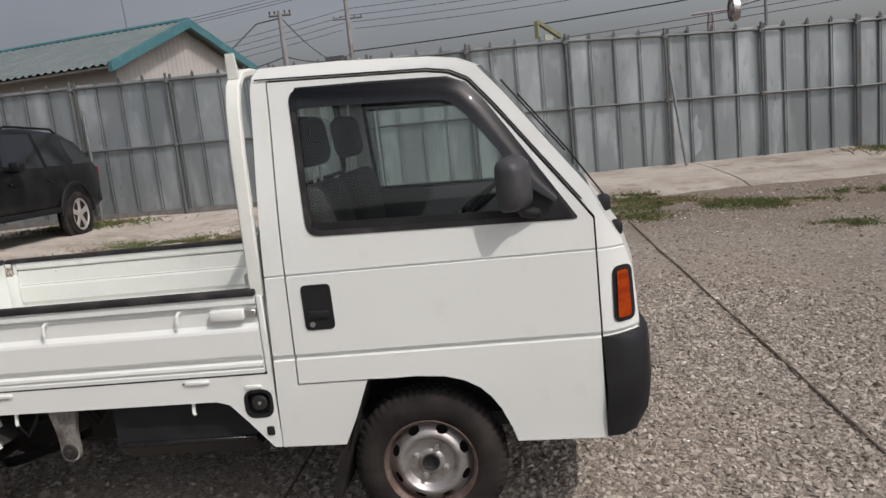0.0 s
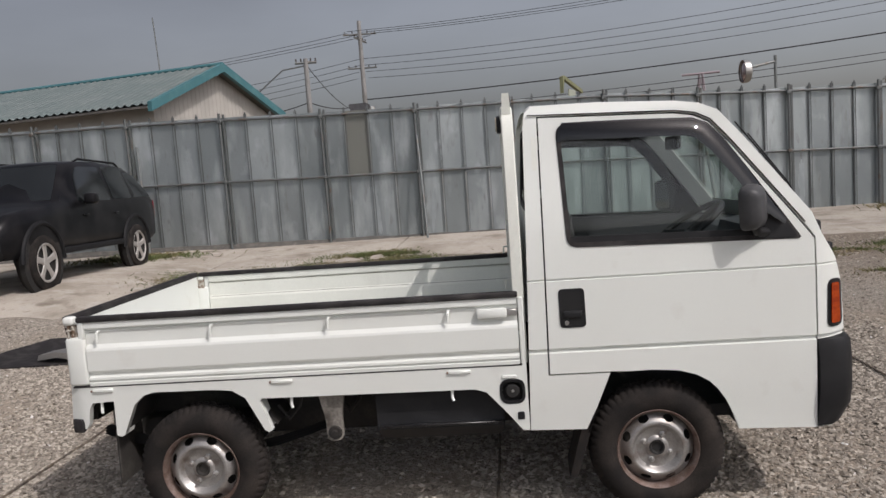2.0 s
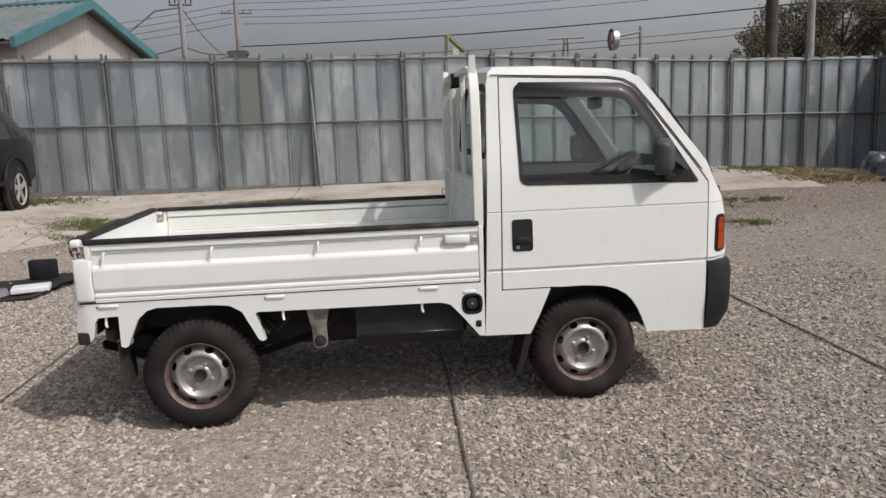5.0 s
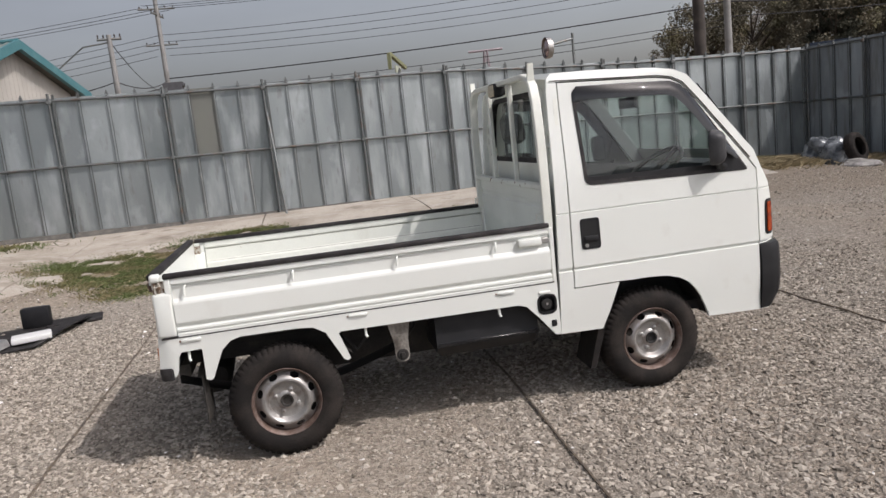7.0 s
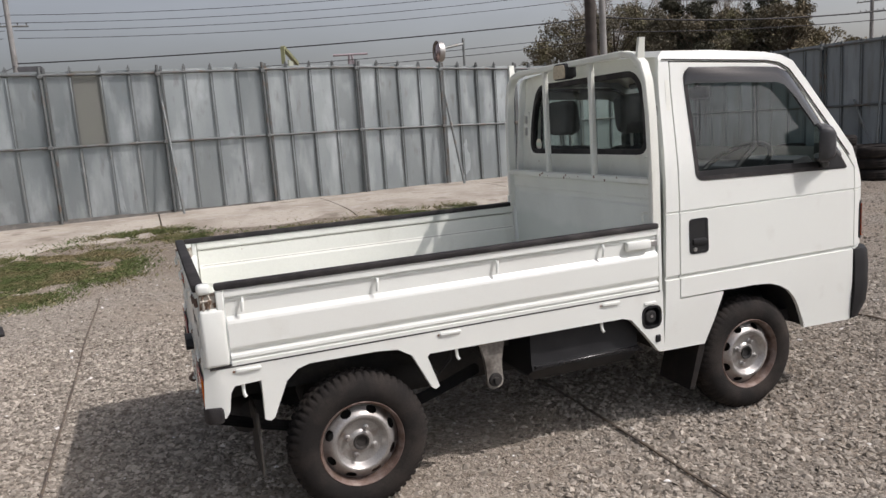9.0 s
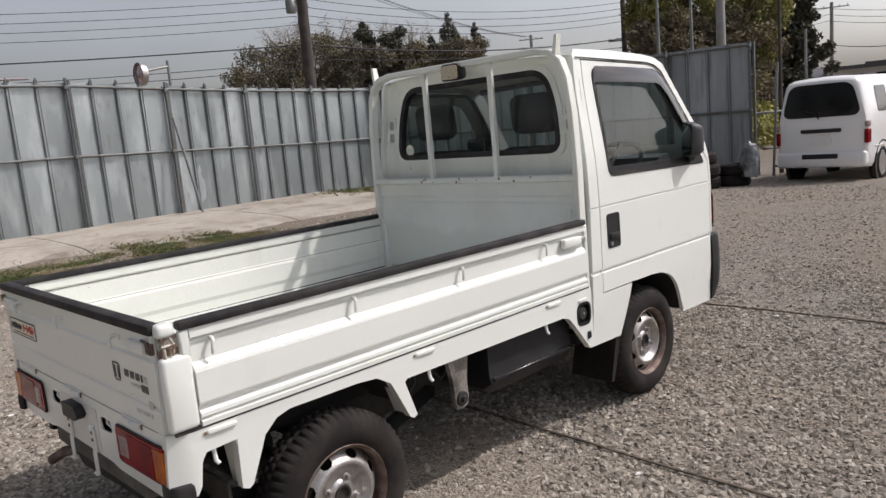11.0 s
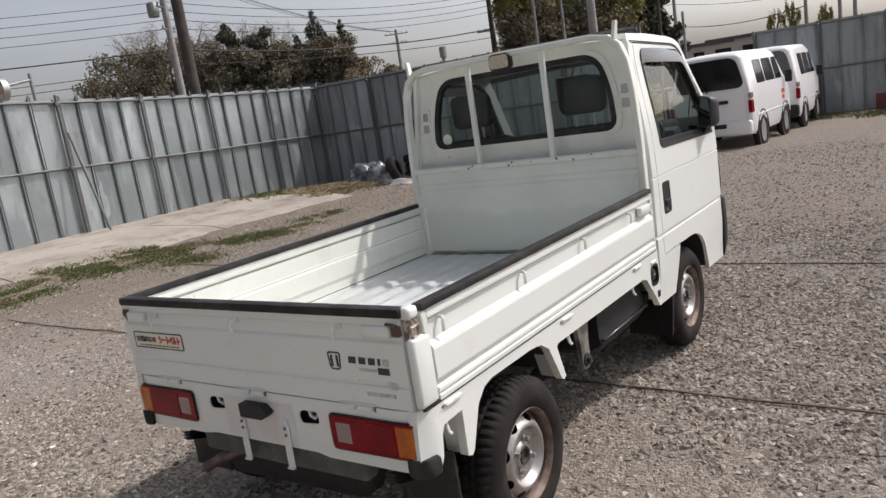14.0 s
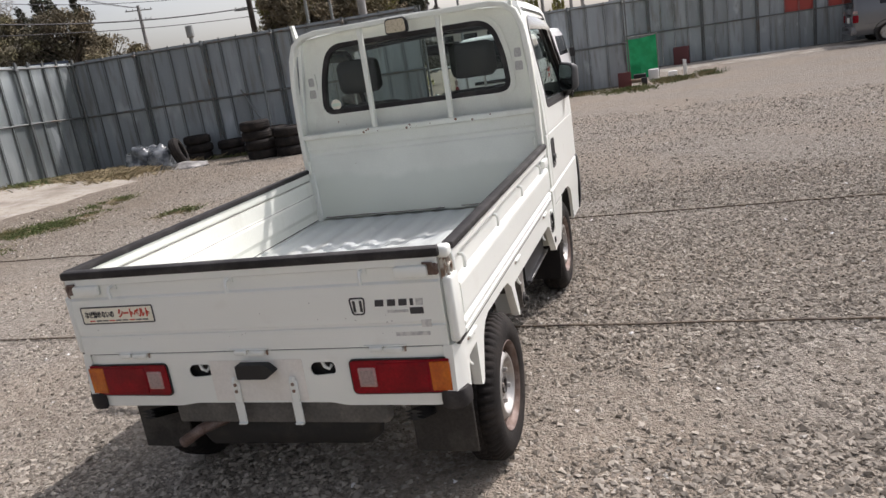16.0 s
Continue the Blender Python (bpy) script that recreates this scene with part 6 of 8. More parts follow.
    loft(bm, [[(x, -y, z), (x, y, z)] for x, y, z in ((1.66, 0.58, 1.70), (1.95, 0.66, 1.435), (2.24, 0.74, 1.185))], loop=False)
    part("windscreen", bm, M_DGLASS, car)


suv()


def van(name, label, m, paint, length, height, half, lamps_low=True, side_mark=False):
    car = thing(name, label, "van", m)
    bm = bmesh.new()
    belt = 1.10
    wt = half * 0.80
    L = length
    st = [(-0.02, half * 0.88, wt * 0.86, 0.42, 0.72, height * 0.955), (0.0, half * 0.95, wt * 0.93, 0.34, belt, height - 0.06), (0.06, half * 0.985, wt * 0.97, 0.30, belt, height - 0.03), (0.25, half, wt, 0.28, belt, height), (L * 0.6, half, wt, 0.28, belt, height), (L * 0.74, half, wt * 0.98, 0.28, belt, height - 0.06), (L * 0.86, half * 0.99, wt * 0.96, 0.28, belt, height * 0.74), (L * 0.95, half * 0.97, half * 0.85, 0.30, 0.95, 1.08), (L, half * 0.88, half * 0.75, 0.34, 0.8, 0.88)]
    loft(bm, [ring_of(*q) for q in st])
    part("body", bm, paint, car, "", 50)
    # tailgate: glass, recess bar, plate, lamps, bumper, wiper
    bm = bmesh.new()
    z0, z1 = belt + 0.03, height - 0.10
    zz = lambda t: z0 + (z1 - z0) * t
    back_x = lambda z: -0.021
    o = rounded([(-half * 0.86, zz(0.02)), (half * 0.86, zz(0.02)), (wt * 0.84, zz(1)), (-wt * 0.84, zz(1))], 0.16, 6)
    loft(bm, [[(back_x(z) - d, y, z) for y, z in o] for d in (-0.06, 0.012)])
    part("rear_window", bm, M_DGLASS, car, "dark tinted rear window")
    bm = bmesh.new()
    box(bm, -0.05, 0.0, -half * 0.44, half * 0.44, belt - 0.22, belt - 0.155, 0.015)
    part("handle_bar", bm, M_BLACK, car)
    bm = bmesh.new()
    box(bm, -0.040, 0.0, -0.17, 0.17, belt - 0.43, belt - 0.26, 0.004, 1)
    part("number_plate", bm, M_WHITE, car)
    bm = bmesh.new()
    box(bm, -0.09, 0.10, -half * 0.97, half * 0.97, 0.30, 0.56, 0.05, 3)
    bp = part("rear_bumper", bm, paint if lamps_low else M_BLACK, car)
    bm = bmesh.new()
    box(bm, -0.095, -0.05, -half * 0.4, half * 0.4, 0.44, 0.53, 0.012, 1)
    part("bumper_slot", bm, M_BLACK, bp)
    bm = bmesh.new()
    tube(bm, [(-0.05, 0.02, z0 - 0.02), (-0.055, 0.10, z0 + 0.08), (-0.05, 0.25, z0 + 0.13)], 0.012, 6)
    part("rear_wiper", bm, M_BLACK, car)
    for s in (-1, 1):
        bm = bmesh.new()
        box(bm, -0.04, 0.12, s * half * 0.91, s * (half + 0.004), belt - 0.42, belt - 0.19, 0.02)
        part("tail_lamp", bm, M_RED, car)
        bm = bmesh.new()
        box(bm, -0.038, 0.10, s * half * 0.92, s * (half + 0.003), belt - 0.16, belt - 0.06, 0.02)
        part("turn_lamp", bm, M_CLEAR, car)
        for a, b in ((0.16, 0.34), (0.36, 0.58), (0.60, 0.76)):
            side_window(car, [(L * a, 0.10), (L * b, 0.10), (L * b - 0.03 - (0.12 if b > 0.7 else 0), 0.72), (L * a + 0.03, 0.72)], half, wt, belt, height, s)
        for x in (L * 0.21, L * 0.78):
            arch(car, x, half * 0.99, s, 0.36, M_DARK, 0.012)
            car_wheel(car, x, half * 1.015, s, 0.30, 0.16, 0, M_RIM)
        bm = bmesh.new()
        box(bm, L * 0.80, L * 0.83, s * half, s * (half + 0.14), 1.05, 1.30, 0.03, 2)
        part("door_mirror", bm, M_BLACK, car)
        bm = bmesh.new()
        box(bm, 0.3, L * 0.9, s * (half - 0.01), s * (half + 0.012), 0.60, 0.625, 0.004, 1)
        part("side_moulding", bm, paint, car)
    if side_mark:
        for z0, z1, a, b in ((0.86, 0.94, 0.70, 0.78), (0.74, 0.82, 0.71, 0.77)):
            bm = bmesh.new()
            box(bm, L * a, L * b, -half - 0.004, -half + 0.01, z0, z1, 0.0)
            part("side_marking", bm, M_DECALR, car)
    return car


van("van", "white delivery van with a dark rear window", Matrix.Translation((12.75, 2.03, -0.115)) @ Matrix.Rotation(radians(-1), 4, "Z"), M_VAN, 3.3, 1.79, 0.735, side_mark=True)
van("kei_van", "white high-roof mini van parked by the fence", Matrix.Translation((16.6, 1.93, -0.175)) @ Matrix.Rotation(radians(1), 4, "Z"), M_VAN, 3.2, 1.86, 0.735, lamps_low=False)
van("grey_van", "grey minivan parked along the far fence", Matrix.Translation((26.0, -6.95, -0.2)) @ Matrix.Rotation(radians(-92), 4, "Z"), M_GREYCAR, 4.4, 1.75, 0.85)

fence("steel_fence_by_vans", "blue-grey sheet-steel hoarding behind the parked vans", run((19.97, 2.8), (20.6, -0.15), 2), [2.18] * 3, [-0.19, -0.2, -0.2], M_ZINCB, per_bay=3, proud=0.025)
fence("far_steel_fence", "grey sheet-steel hoarding with a few red sheets", run((27.4, 3.0), (27.6, -11.64), 8), [2.32] * 9, [-0.19] * 9, M_ZINCB, red={(4, 2): M_ZRED, (4, 3): M_ZRED, (5, 1): M_ZRED, (5, 2): M_ZRED, (5, 3): M_ZRED})


# ---- tyres, sheeting and oddments ----
def loose_tyre_mesh(r, w):
    bm = bmesh.new()
    lathe(bm, [(r * 0.6, 0.01), (r * 0.64, 0.0), (r * 0.86, 0.0), (r * 0.96, w * 0.12), (r, w * 0.28), (r * 0.985, w * 0.33), (r * 0.985, w * 0.38), (r, w * 0.42), (r, w * 0.58), (r * 0.985, w * 0.62), (r * 0.985, w * 0.67), (r, w * 0.72), (r * 0.96, w * 0.88), (r * 0.86, w), (r * 0.64, w), (r * 0.6, w - 0.01), (r * 0.66, w * 0.5)], 40, "Z")
    bmesh.ops.recalc_face_normals(bm, faces=bm.faces[:])
    me = bpy.data.meshes.new("tyre")
    bm.to_mesh(me)
    bm.free()
    me.materials.append(M_TYRE)
    me.shade_smooth()
    me.set_sharp_from_angle(angle=radians(45))
    return me


TYRES = [loose_tyre_mesh(0.30, 0.19), loose_tyre_mesh(0.32, 0.21)]
rng = random.Random(3)
for x, y, n, kind in ((12.75, 8.95, 3, 0), (12.95, 8.2, 2, 0), (11.45, 6.62, 4, 0), (12.35, 6.75, 3, 0), (11.55, 5.95, 3, 0), (11.55, 3.62, 3, 1), (12.15, 3.28, 2, 0), (12.85, 7.45, 2, 1)):
    z = ground_z(x, y)
    for k in range(n):
        ob = new("tyre", TYRES[kind])
        ob.matrix_world = Matrix.Translation((x + rng.uniform(-0.035, 0.035), y + rng.uniform(-0.035, 0.035), z)) @ Matrix.Rotation(rng.uniform(0, 6), 4, "Z") @ Matrix.Rotation(rng.uniform(-0.02, 0.02), 4, "X")
        z += (0.19, 0.21)[kind]
        tagged(ob, "used black car tyre lying flat in a stack", "tyre", "stacked tyres")
ob = new("tyre", TYRES[0])
ob.matrix_world = Matrix.Translation((11.05, 8.35, 0.31)) @ Matrix.Rotation(radians(72), 4, "X") @ Matrix.Rotation(0.4, 4, "Y")
tagged(ob, "used black tyre leaning on plastic sheeting", "tyre", "stacked tyres")


def lump(name, c, size, material, label, category, seed, n=4):
    bm = bmesh.new()
    bmesh.ops.create_icosphere(bm, subdivisions=n, radius=1)
    for v in bm.verts:
        k = 1 + 0.28 * noise.noise(v.co * 1.7 + Vector((seed, 0, 0))) + 0.16 * abs(noise.noise(v.co * 4.5 + Vector((0, seed, 0))))
        v.co = Vector((v.co.x * size[0] * k, v.co.y * size[1] * k, max(-0.35, v.co.z) * size[2] * k))
    bm.transform(Matrix.Translation(c))
    return tagged(finish(name, bm, material, None, "", 60), label, category)


lump("plastic_sheeting", (11.0, 9.05, 0.16), (0.36, 0.34, 0.42), M_BAG, "crumpled grey plastic sheeting round old tyres", "plastic sheet", 2.0)
lump("plastic_sheeting", (10.98, 8.62, 0.14), (0.30, 0.30, 0.36), M_BAG, "crumpled grey plastic sheeting round old tyres", "plastic sheet", 7.0)
lump("plastic_sheeting", (10.95, 8.0, 0.03), (0.30, 0.40, 0.11), M_TORN, "torn pale plastic sheeting spread on the gravel", "plastic sheet", 4.0)
lump("plastic_sheeting", (12.0, 2.92, 0.30), (0.16, 0.15, 0.42), M_BAG, "clear plastic bag hung over stacked tyres", "plastic sheet", 9.0)


def rubber_mat():
    bm = bmesh.new()
    n = 10
    rows = []
    for j in range(n + 1):
        row = []
        for i in range(n + 1):
            u, v = i / n - 0.5, j / n - 0.5
            x, y = -2.22 + 1.35 * u + 0.25 * v, 3.02 + 1.0 * v + 0.10 * u
            row.append(bm.verts.new((x, y, ground_z(x, y) + 0.02 + 0.012 * noise.noise((x * 2, y * 2, 1)) + 0.05 * smooth(0.36, 0.5, abs(u) + 0.2 * v))))
        rows.append(row)
    for j in range(n):
        for i in range(n):
            bm.faces.new((rows[j][i], rows[j][i + 1], rows[j + 1][i + 1], rows[j + 1][i]))
    got = bmesh.ops.extrude_face_region(bm, geom=bm.faces[:])["geom"]
    for v in got:
        if isinstance(v, bmesh.types.BMVert):
            v.co.z -= 0.012
    tagged(finish("rubber_mat", bm, M_RUBBER), "black rubber mat lying on the gravel", "mat")
    bm = bmesh.new()
    box(bm, -0.16, 0.16, -0.11, 0.11, 0.0, 0.05, 0.012, 2)
    bm.transform(Matrix.Translation((-1.78, 2.85, 0.035)) @ Matrix.Rotation(0.3, 4, "Z"))
    tagged(finish("white_tray", bm, M_WHITE), "white plastic tray lying on the rubber mat", "tray")
    bm = bmesh.new()
    loft(bm, [[(-0.22, y * k, 0), (0.0, y * k, 0.03), (0.22, y * k, 0.0), (0.2, y * k, 0.06), (0.0, y * k, 0.08), (-0.2, y * k, 0.05)] for y, k in ((-0.09, 1), (0.0, 1), (0.09, 1))])
    bm.transform(Matrix.Translation((-2.15, 2.68, 0.035)) @ Matrix.Rotation(-0.2, 4, "Z"))
    tagged(finish("grey_tray", bm, M_STEEL), "grey plastic tray lying on the rubber mat", "tray")
    bm = bmesh.new()
    box(bm, -0.13, 0.13, -0.05, 0.05, 0.0, 0.20, 0.02, 2)
    bm.transform(Matrix.Translation((-1.93, 3.5, 0.02)))
    tagged(finish("black_case", bm, M_BLACK), "small black case standing at the mat's edge", "case")
    bm = bmesh.new()
    box(bm, -0.25, 0.25, -0.17, 0.17, 0.0, 0.025, 0.008, 1)
    bm.transform(Matrix.Translation((-1.62, 3.6, 0.006)) @ Matrix.Rotation(0.2, 4, "Z"))
    tagged(finish("rubber_mat", bm, M_RUBBER), "small black rubber mat beside a larger one", "mat")


rubber_mat()


def leaning_pipe(p, q, r, label):
    bm = bmesh.new()
    tube(bm, [p, q], r, 10)
    tagged(finish("brace_pipe", bm, M_PIPE), label, "pipe")


leaning_pipe((5.93, 10.85, 0.20), (5.80, 11.28, 2.05), 0.026, "grey pipe leaning on the fence as a brace")
leaning_pipe((0.42, 10.55, 0.20), (0.30, 11.02, 2.2), 0.024, "grey pipe leaning on the fence as a brace")
leaning_pipe((13.0, 7.15, -0.05), (13.42, 7.35, 2.1), 0.026, "grey pipe leaning on the shaded fence as a brace")
leaning_pipe((13.0, 7.0, -0.05), (13.38, 7.95, 1.35), 0.022, "grey pipe leaning on the shaded fence as a brace")
leaning_pipe((-5.1, 10.55, 0.30), (-5.2, 10.70, 2.38), 0.026, "grey pipe leaning on the fence as a brace")

# pipe barrier beside the shaded fence
root = thing("pipe_barrier", "grey scaffold-pipe barrier closing the gap beside the fence", "barrier")
for p, q in (((14.2, 3.6, 0.45), (15.6, 2.9, 0.45)), ((14.05, 3.7, 1.15), (15.6, 2.9, 1.15)), ((14.3, 3.45, -0.1), (14.45, 3.4, 2.1)), ((14.85, 3.2, -0.1), (14.85, 3.2, 1.4)), ((15.1, 3.1, -0.1), (15.1, 3.1, 2.7)), ((14.3, 3.4, 0.1), (15.5, 2.9, 0.1))):
    bm = bmesh.new()
    tube(bm, [p, q], 0.028, 8)
    part("pipe", bm, M_PIPE, root)


def net():
    root = thing("green_net_frame", "green netting hung on a metal frame", "net")
    bm = bmesh.new()
    n, mrow = 16, 12
    rows = []
    for j in range(mrow + 1):
        row = []
        for i in range(n + 1):
            u, v = i / n, j / mrow
            row.append(bm.verts.new((23.0 + 0.08 * math.sin(u * 17) * (1 - v) + 0.05 * noise.noise((u * 5, v * 5, 0)), 0.38 - 1.35 * u, -0.2 + 1.28 * v - 0.06 * math.sin(math.pi * u) * v)))
        rows.append(row)
    for j in range(mrow):
        for i in range(n):
            bm.faces.new((rows[j][i], rows[j][i + 1], rows[j + 1][i + 1], rows[j + 1][i]))
    got = bmesh.ops.extrude_face_region(bm, geom=bm.faces[:])["geom"]
    for v in got:
        if isinstance(v, bmesh.types.BMVert):
            v.co.x += 0.01
    part("netting", bm, M_NET, root)
    for y in (0.40, -0.99):
        bm = bmesh.new()
        tube(bm, [(23.03, y, -0.2), (23.03, y, 1.12)], 0.022, 8)
        part("frame_pipe", bm, M_PIPE, root)
    bm = bmesh.new()
    tube(bm, [(23.04, 0.40, 1.09), (23.04, -0.99, 1.09)], 0.02, 8)
    part("frame_pipe", bm, M_PIPE, root)


net()


def crate(name, x, y, w, d, h, material, label, category, tilt=0.0):
    bm = bmesh.new()
    z = ground_z(x, y) - 0.005
    box(bm, -d / 2, d / 2, -w / 2, w / 2, 0, h, min(w, d, h) * 0.08, 2)
    bm.transform(Matrix.Translation((x, y, z)) @ Matrix.Rotation(tilt, 4, "Y"))
    tagged(finish(name, bm, material), label, category)


crate("white_box", 22.0, -0.85, 0.30, 0.28, 0.30, M_WHITE, "white plastic box standing on the ground", "box")
crate("white_basin", 22.3, -1.40, 0.26, 0.24, 0.15, M_WHITE, "white basin among scrap by the net", "basin")
crate("black_machine", 21.8, -0.45, 0.36, 0.3, 0.22, M_BLACK, "small black machine part on the ground", "machine part")
crate("wood_board", 21.5, -0.30, 0.6, 0.4, 0.10, M_SOIL, "weathered boards lying by the net", "boards")
crate("white_post", 21.9, -1.75, 0.10, 0.10, 0.46, M_WHITE, "short white post standing by the scrap", "post")
crate("maroon_board", 27.1, -1.75, 0.55, 0.05, 0.66, M_MAROON, "maroon board leaning on the fence", "board", 0.12)
crate("white_plank", 27.05, -4.2, 2.8, 0.20, 0.07, M_WHITE, "long white plank lying along the fence", "plank")
crate("maroon_sheet", 20.05, -0.10, 0.36, 0.04, 0.42, M_MAROON, "small maroon sheet leaning on the fence", "board")
crate("black_bag", 20.3, -0.62, 0.16, 0.14, 0.20, M_BLACK, "small black bag tied to the fence end", "bag")
bm = bmesh.new()
rows = [[bm.verts.new((x, y, ground_z(x, y) + 0.03 - 0.03 * (x == 24.6))) for y in np.arange(-13, 0.6, 0.8)] for x in (24.6, 24.75, 26, 27.7)]
for a, b in zip(rows, rows[1:]):
    for k in range(len(a) - 1):
        bm.faces.new((a[k], a[k + 1], b[k + 1], b[k]))
tagged(finish("far_pavement", bm, M_CONCRETE), "pale concrete strip along the far fence", "pavement", kind="structure")


# ---- behind the fence: house, mirror, poles, cables ----
def house():
    h = thing("house", "low cream house with a teal corrugated roof", "house", Matrix.Translation((-6.4, 19.55, 0)) @ Matrix.Rotation(radians(-13.4), 4, "Z") @ Matrix.Translation((6.3, -19.55, 0)))
    x0, x1, y0, y1, ze, zp, ym = -22.0, -6.78, 16.55, 22.6, 3.85, 5.22, 19.55
    bm = bmesh.new()
    loft(bm, [[(x, y0, 0), (x, y1, 0), (x, y1, ze + 0.12), (x, ym, zp - 0.06), (x, y0, ze + 0.02)] for x in (x0, x1)])
    wall = part("wall", bm, M_CREAM, h)
    for k in range(28):
        y = y0 + 0.1 + k * 0.21
        zt = ze + 0.02 + (zp - 0.08 - ze) * (1 - abs(y - ym) / (3.05)) - 0.05
        bm = bmesh.new()
        box(bm, x1 - 0.002, x1 + 0.008, y - 0.012, y + 0.012, 2.4, max(2.5, zt))
        part("cladding_rib", bm, M_CREAM, wall)
    for side, ye in ((-1, 15.95), (1, 23.2)):
        bm = bmesh.new()
        xs = np.arange(x0 - 0.5, -6.45, 0.045)
        ze2 = 3.98 - (0.05 if side > 0 else 0.12)
        rows = []
        for y, z in ((ym, zp + 0.06), ((ym + ye) / 2, (zp + 0.06 + ze2) / 2), (ye, ze2)):
            rows.append([(x, y, z + 0.030 * math.sin(x * 2 * math.pi / 0.27)) for x in xs])
        loft(bm, rows, loop=False)
        part("roof", bm, M_TEAL, h, "teal corrugated roof slope")
        bm = bmesh.new()
        loft(bm, [[(x, y, z) for x, z in ((-6.50, dz - 0.20), (-6.36, dz - 0.20), (-6.36, dz + 0.06), (-6.50, dz + 0.06))] for y, dz in ((ym, zp + 0.05), (ye - 0.02 * side, ze2))])
        part("barge_board", bm, M_TEALD, h, "teal barge board")
        bm = bmesh.new()
        loft(bm, [[(x0, y, z), (-6.5, y, z), (-6.5, y, z - 0.05), (x0, y, z - 0.05)] for y, z in ((ym, zp - 0.05), (ye, ze2 - 0.06))])
        part("soffit", bm, M_CROSS, h)
    bm = bmesh.new()
    tube(bm, [(x0, ym, zp + 0.08), (-6.4, ym, zp + 0.08)], 0.07, 8)
    part("ridge_cap", bm, M_TEALD, h)
    bm = bmesh.new()
    tube(bm, [(-9.2, 20.2, 4.8), (-9.3, 20.2, 7.2)], 0.02, 6)
    part("aerial", bm, M_PIPE, h)


house()


def traffic_mirror():
    root = thing("traffic_mirror", "round convex traffic mirror with a silver back on a pole", "traffic mirror")
    px, py = 11.35, 22.8
    bm = bmesh.new()
    tube(bm, [(px, py, 0), (px, py, 4.55)], 0.05, 10)
    part("pole", bm, M_PIPE, root)
    bm = bmesh.new()
    tube(bm, [(px, py, 4.35), (10.5, 22.75, 4.2)], 0.045, 8)
    part("arm", bm, M_PIPE, root)
    bm = bmesh.new()
    lathe(bm, [(0.0, 0.18), (0.25, 0.17), (0.36, 0.12), (0.385, 0.03), (0.385, -0.09), (0.36, -0.02), (0.2, 0.005), (0.0, 0.012)], 32, "X")
    bm.transform(Matrix.Translation((10.33, 22.75, 4.09)) @ Matrix.Rotation(radians(1), 4, "Z"))
    part("shell", bm, M_STEEL, root)
    # pink tint paints a reddish reflection into the mirror's colour
    bm = bmesh.new()
    lathe(bm, [(0.0, -0.075), (0.2, -0.06), (0.345, -0.025), (0.345, -0.015)], 32, "X")
    bm.transform(Matrix.Translation((10.33, 22.75, 4.09)) @ Matrix.Rotation(radians(1), 4, "Z"))
    part("mirror_face", bm, mat("mirror_face_red_reflection", (0.42, 0.32, 0.33), 0.12, metal=0.7), root)
    bm = bmesh.new()
    m = Matrix.Translation((10.33, 22.75, 4.09)) @ Matrix.Rotation(radians(1), 4, "Z")
    tube(bm, [m @ Vector((-0.07, 0.365 * math.cos(a), 0.365 * math.sin(a))) for a in [2 * math.pi * k / 30 for k in range(30)]], 0.02, 6, closed=True)
    part("rim", bm, M_LIP, root)


traffic_mirror()
root = thing("yellow_sign_board", "faded yellow-green board on a post behind the fence", "board")
bm = bmesh.new()
loft(bm, [[(3.74, y, 3.86), (3.80, y, 3.90), (4.50, y, 3.62), (4.50, y, 3.52), (3.80, y, 3.80), (3.74, y, 3.40)] for y in (18.6, 18.7)])
bm.transform(Matrix.Translation((4.1, 18.65, 0)) @ Matrix.Rotation(radians(68), 4, "Z") @ Matrix.Scale(2.6, 4, (1, 0, 0)) @ Matrix.Translation((-4.1, -18.65, 0)))
part("hood", bm, M_YEL, root)
bm = bmesh.new()
box(bm, 3.78, 4.42, 18.62, 18.66, 3.1, 3.56)
bm.transform(Matrix.Translation((4.1, 18.65, 0)) @ Matrix.Rotation(radians(68), 4, "Z") @ Matrix.Translation((-4.1, -18.65, 0)))
part("board", bm, mat("pale_board", (0.36, 0.38, 0.30), 0.7), root)
bm = bmesh.new()
tube(bm, [(4.1, 18.75, -0.2), (4.1, 18.75, 3.5)], 0.04, 8)
part("sign_post", bm, M_PIPE, root)
root = thing("vent_cowl", "dark flat-topped vent cowl on a flue above the fence", "vent")
bm = bmesh.new()
loft(bm, [[(x, y, z) for x, y in ((-3.35 - k, 23.5), (-2.75 + k, 23.5), (-2.75 + k, 24.0), (-3.35 - k, 24.0))] for z, k in ((3.85, 0.0), (4.0, 0.0), (4.01, 0.04), (4.12, 0.05), (4.15, 0.0))])
part("cowl", bm, M_ROOFT, root)
bm = bmesh.new()
tube(bm, [(-3.05, 23.75, -0.2), (-3.05, 23.75, 3.95)], 0.2, 10)
part("flue", bm, M_POLE, root)


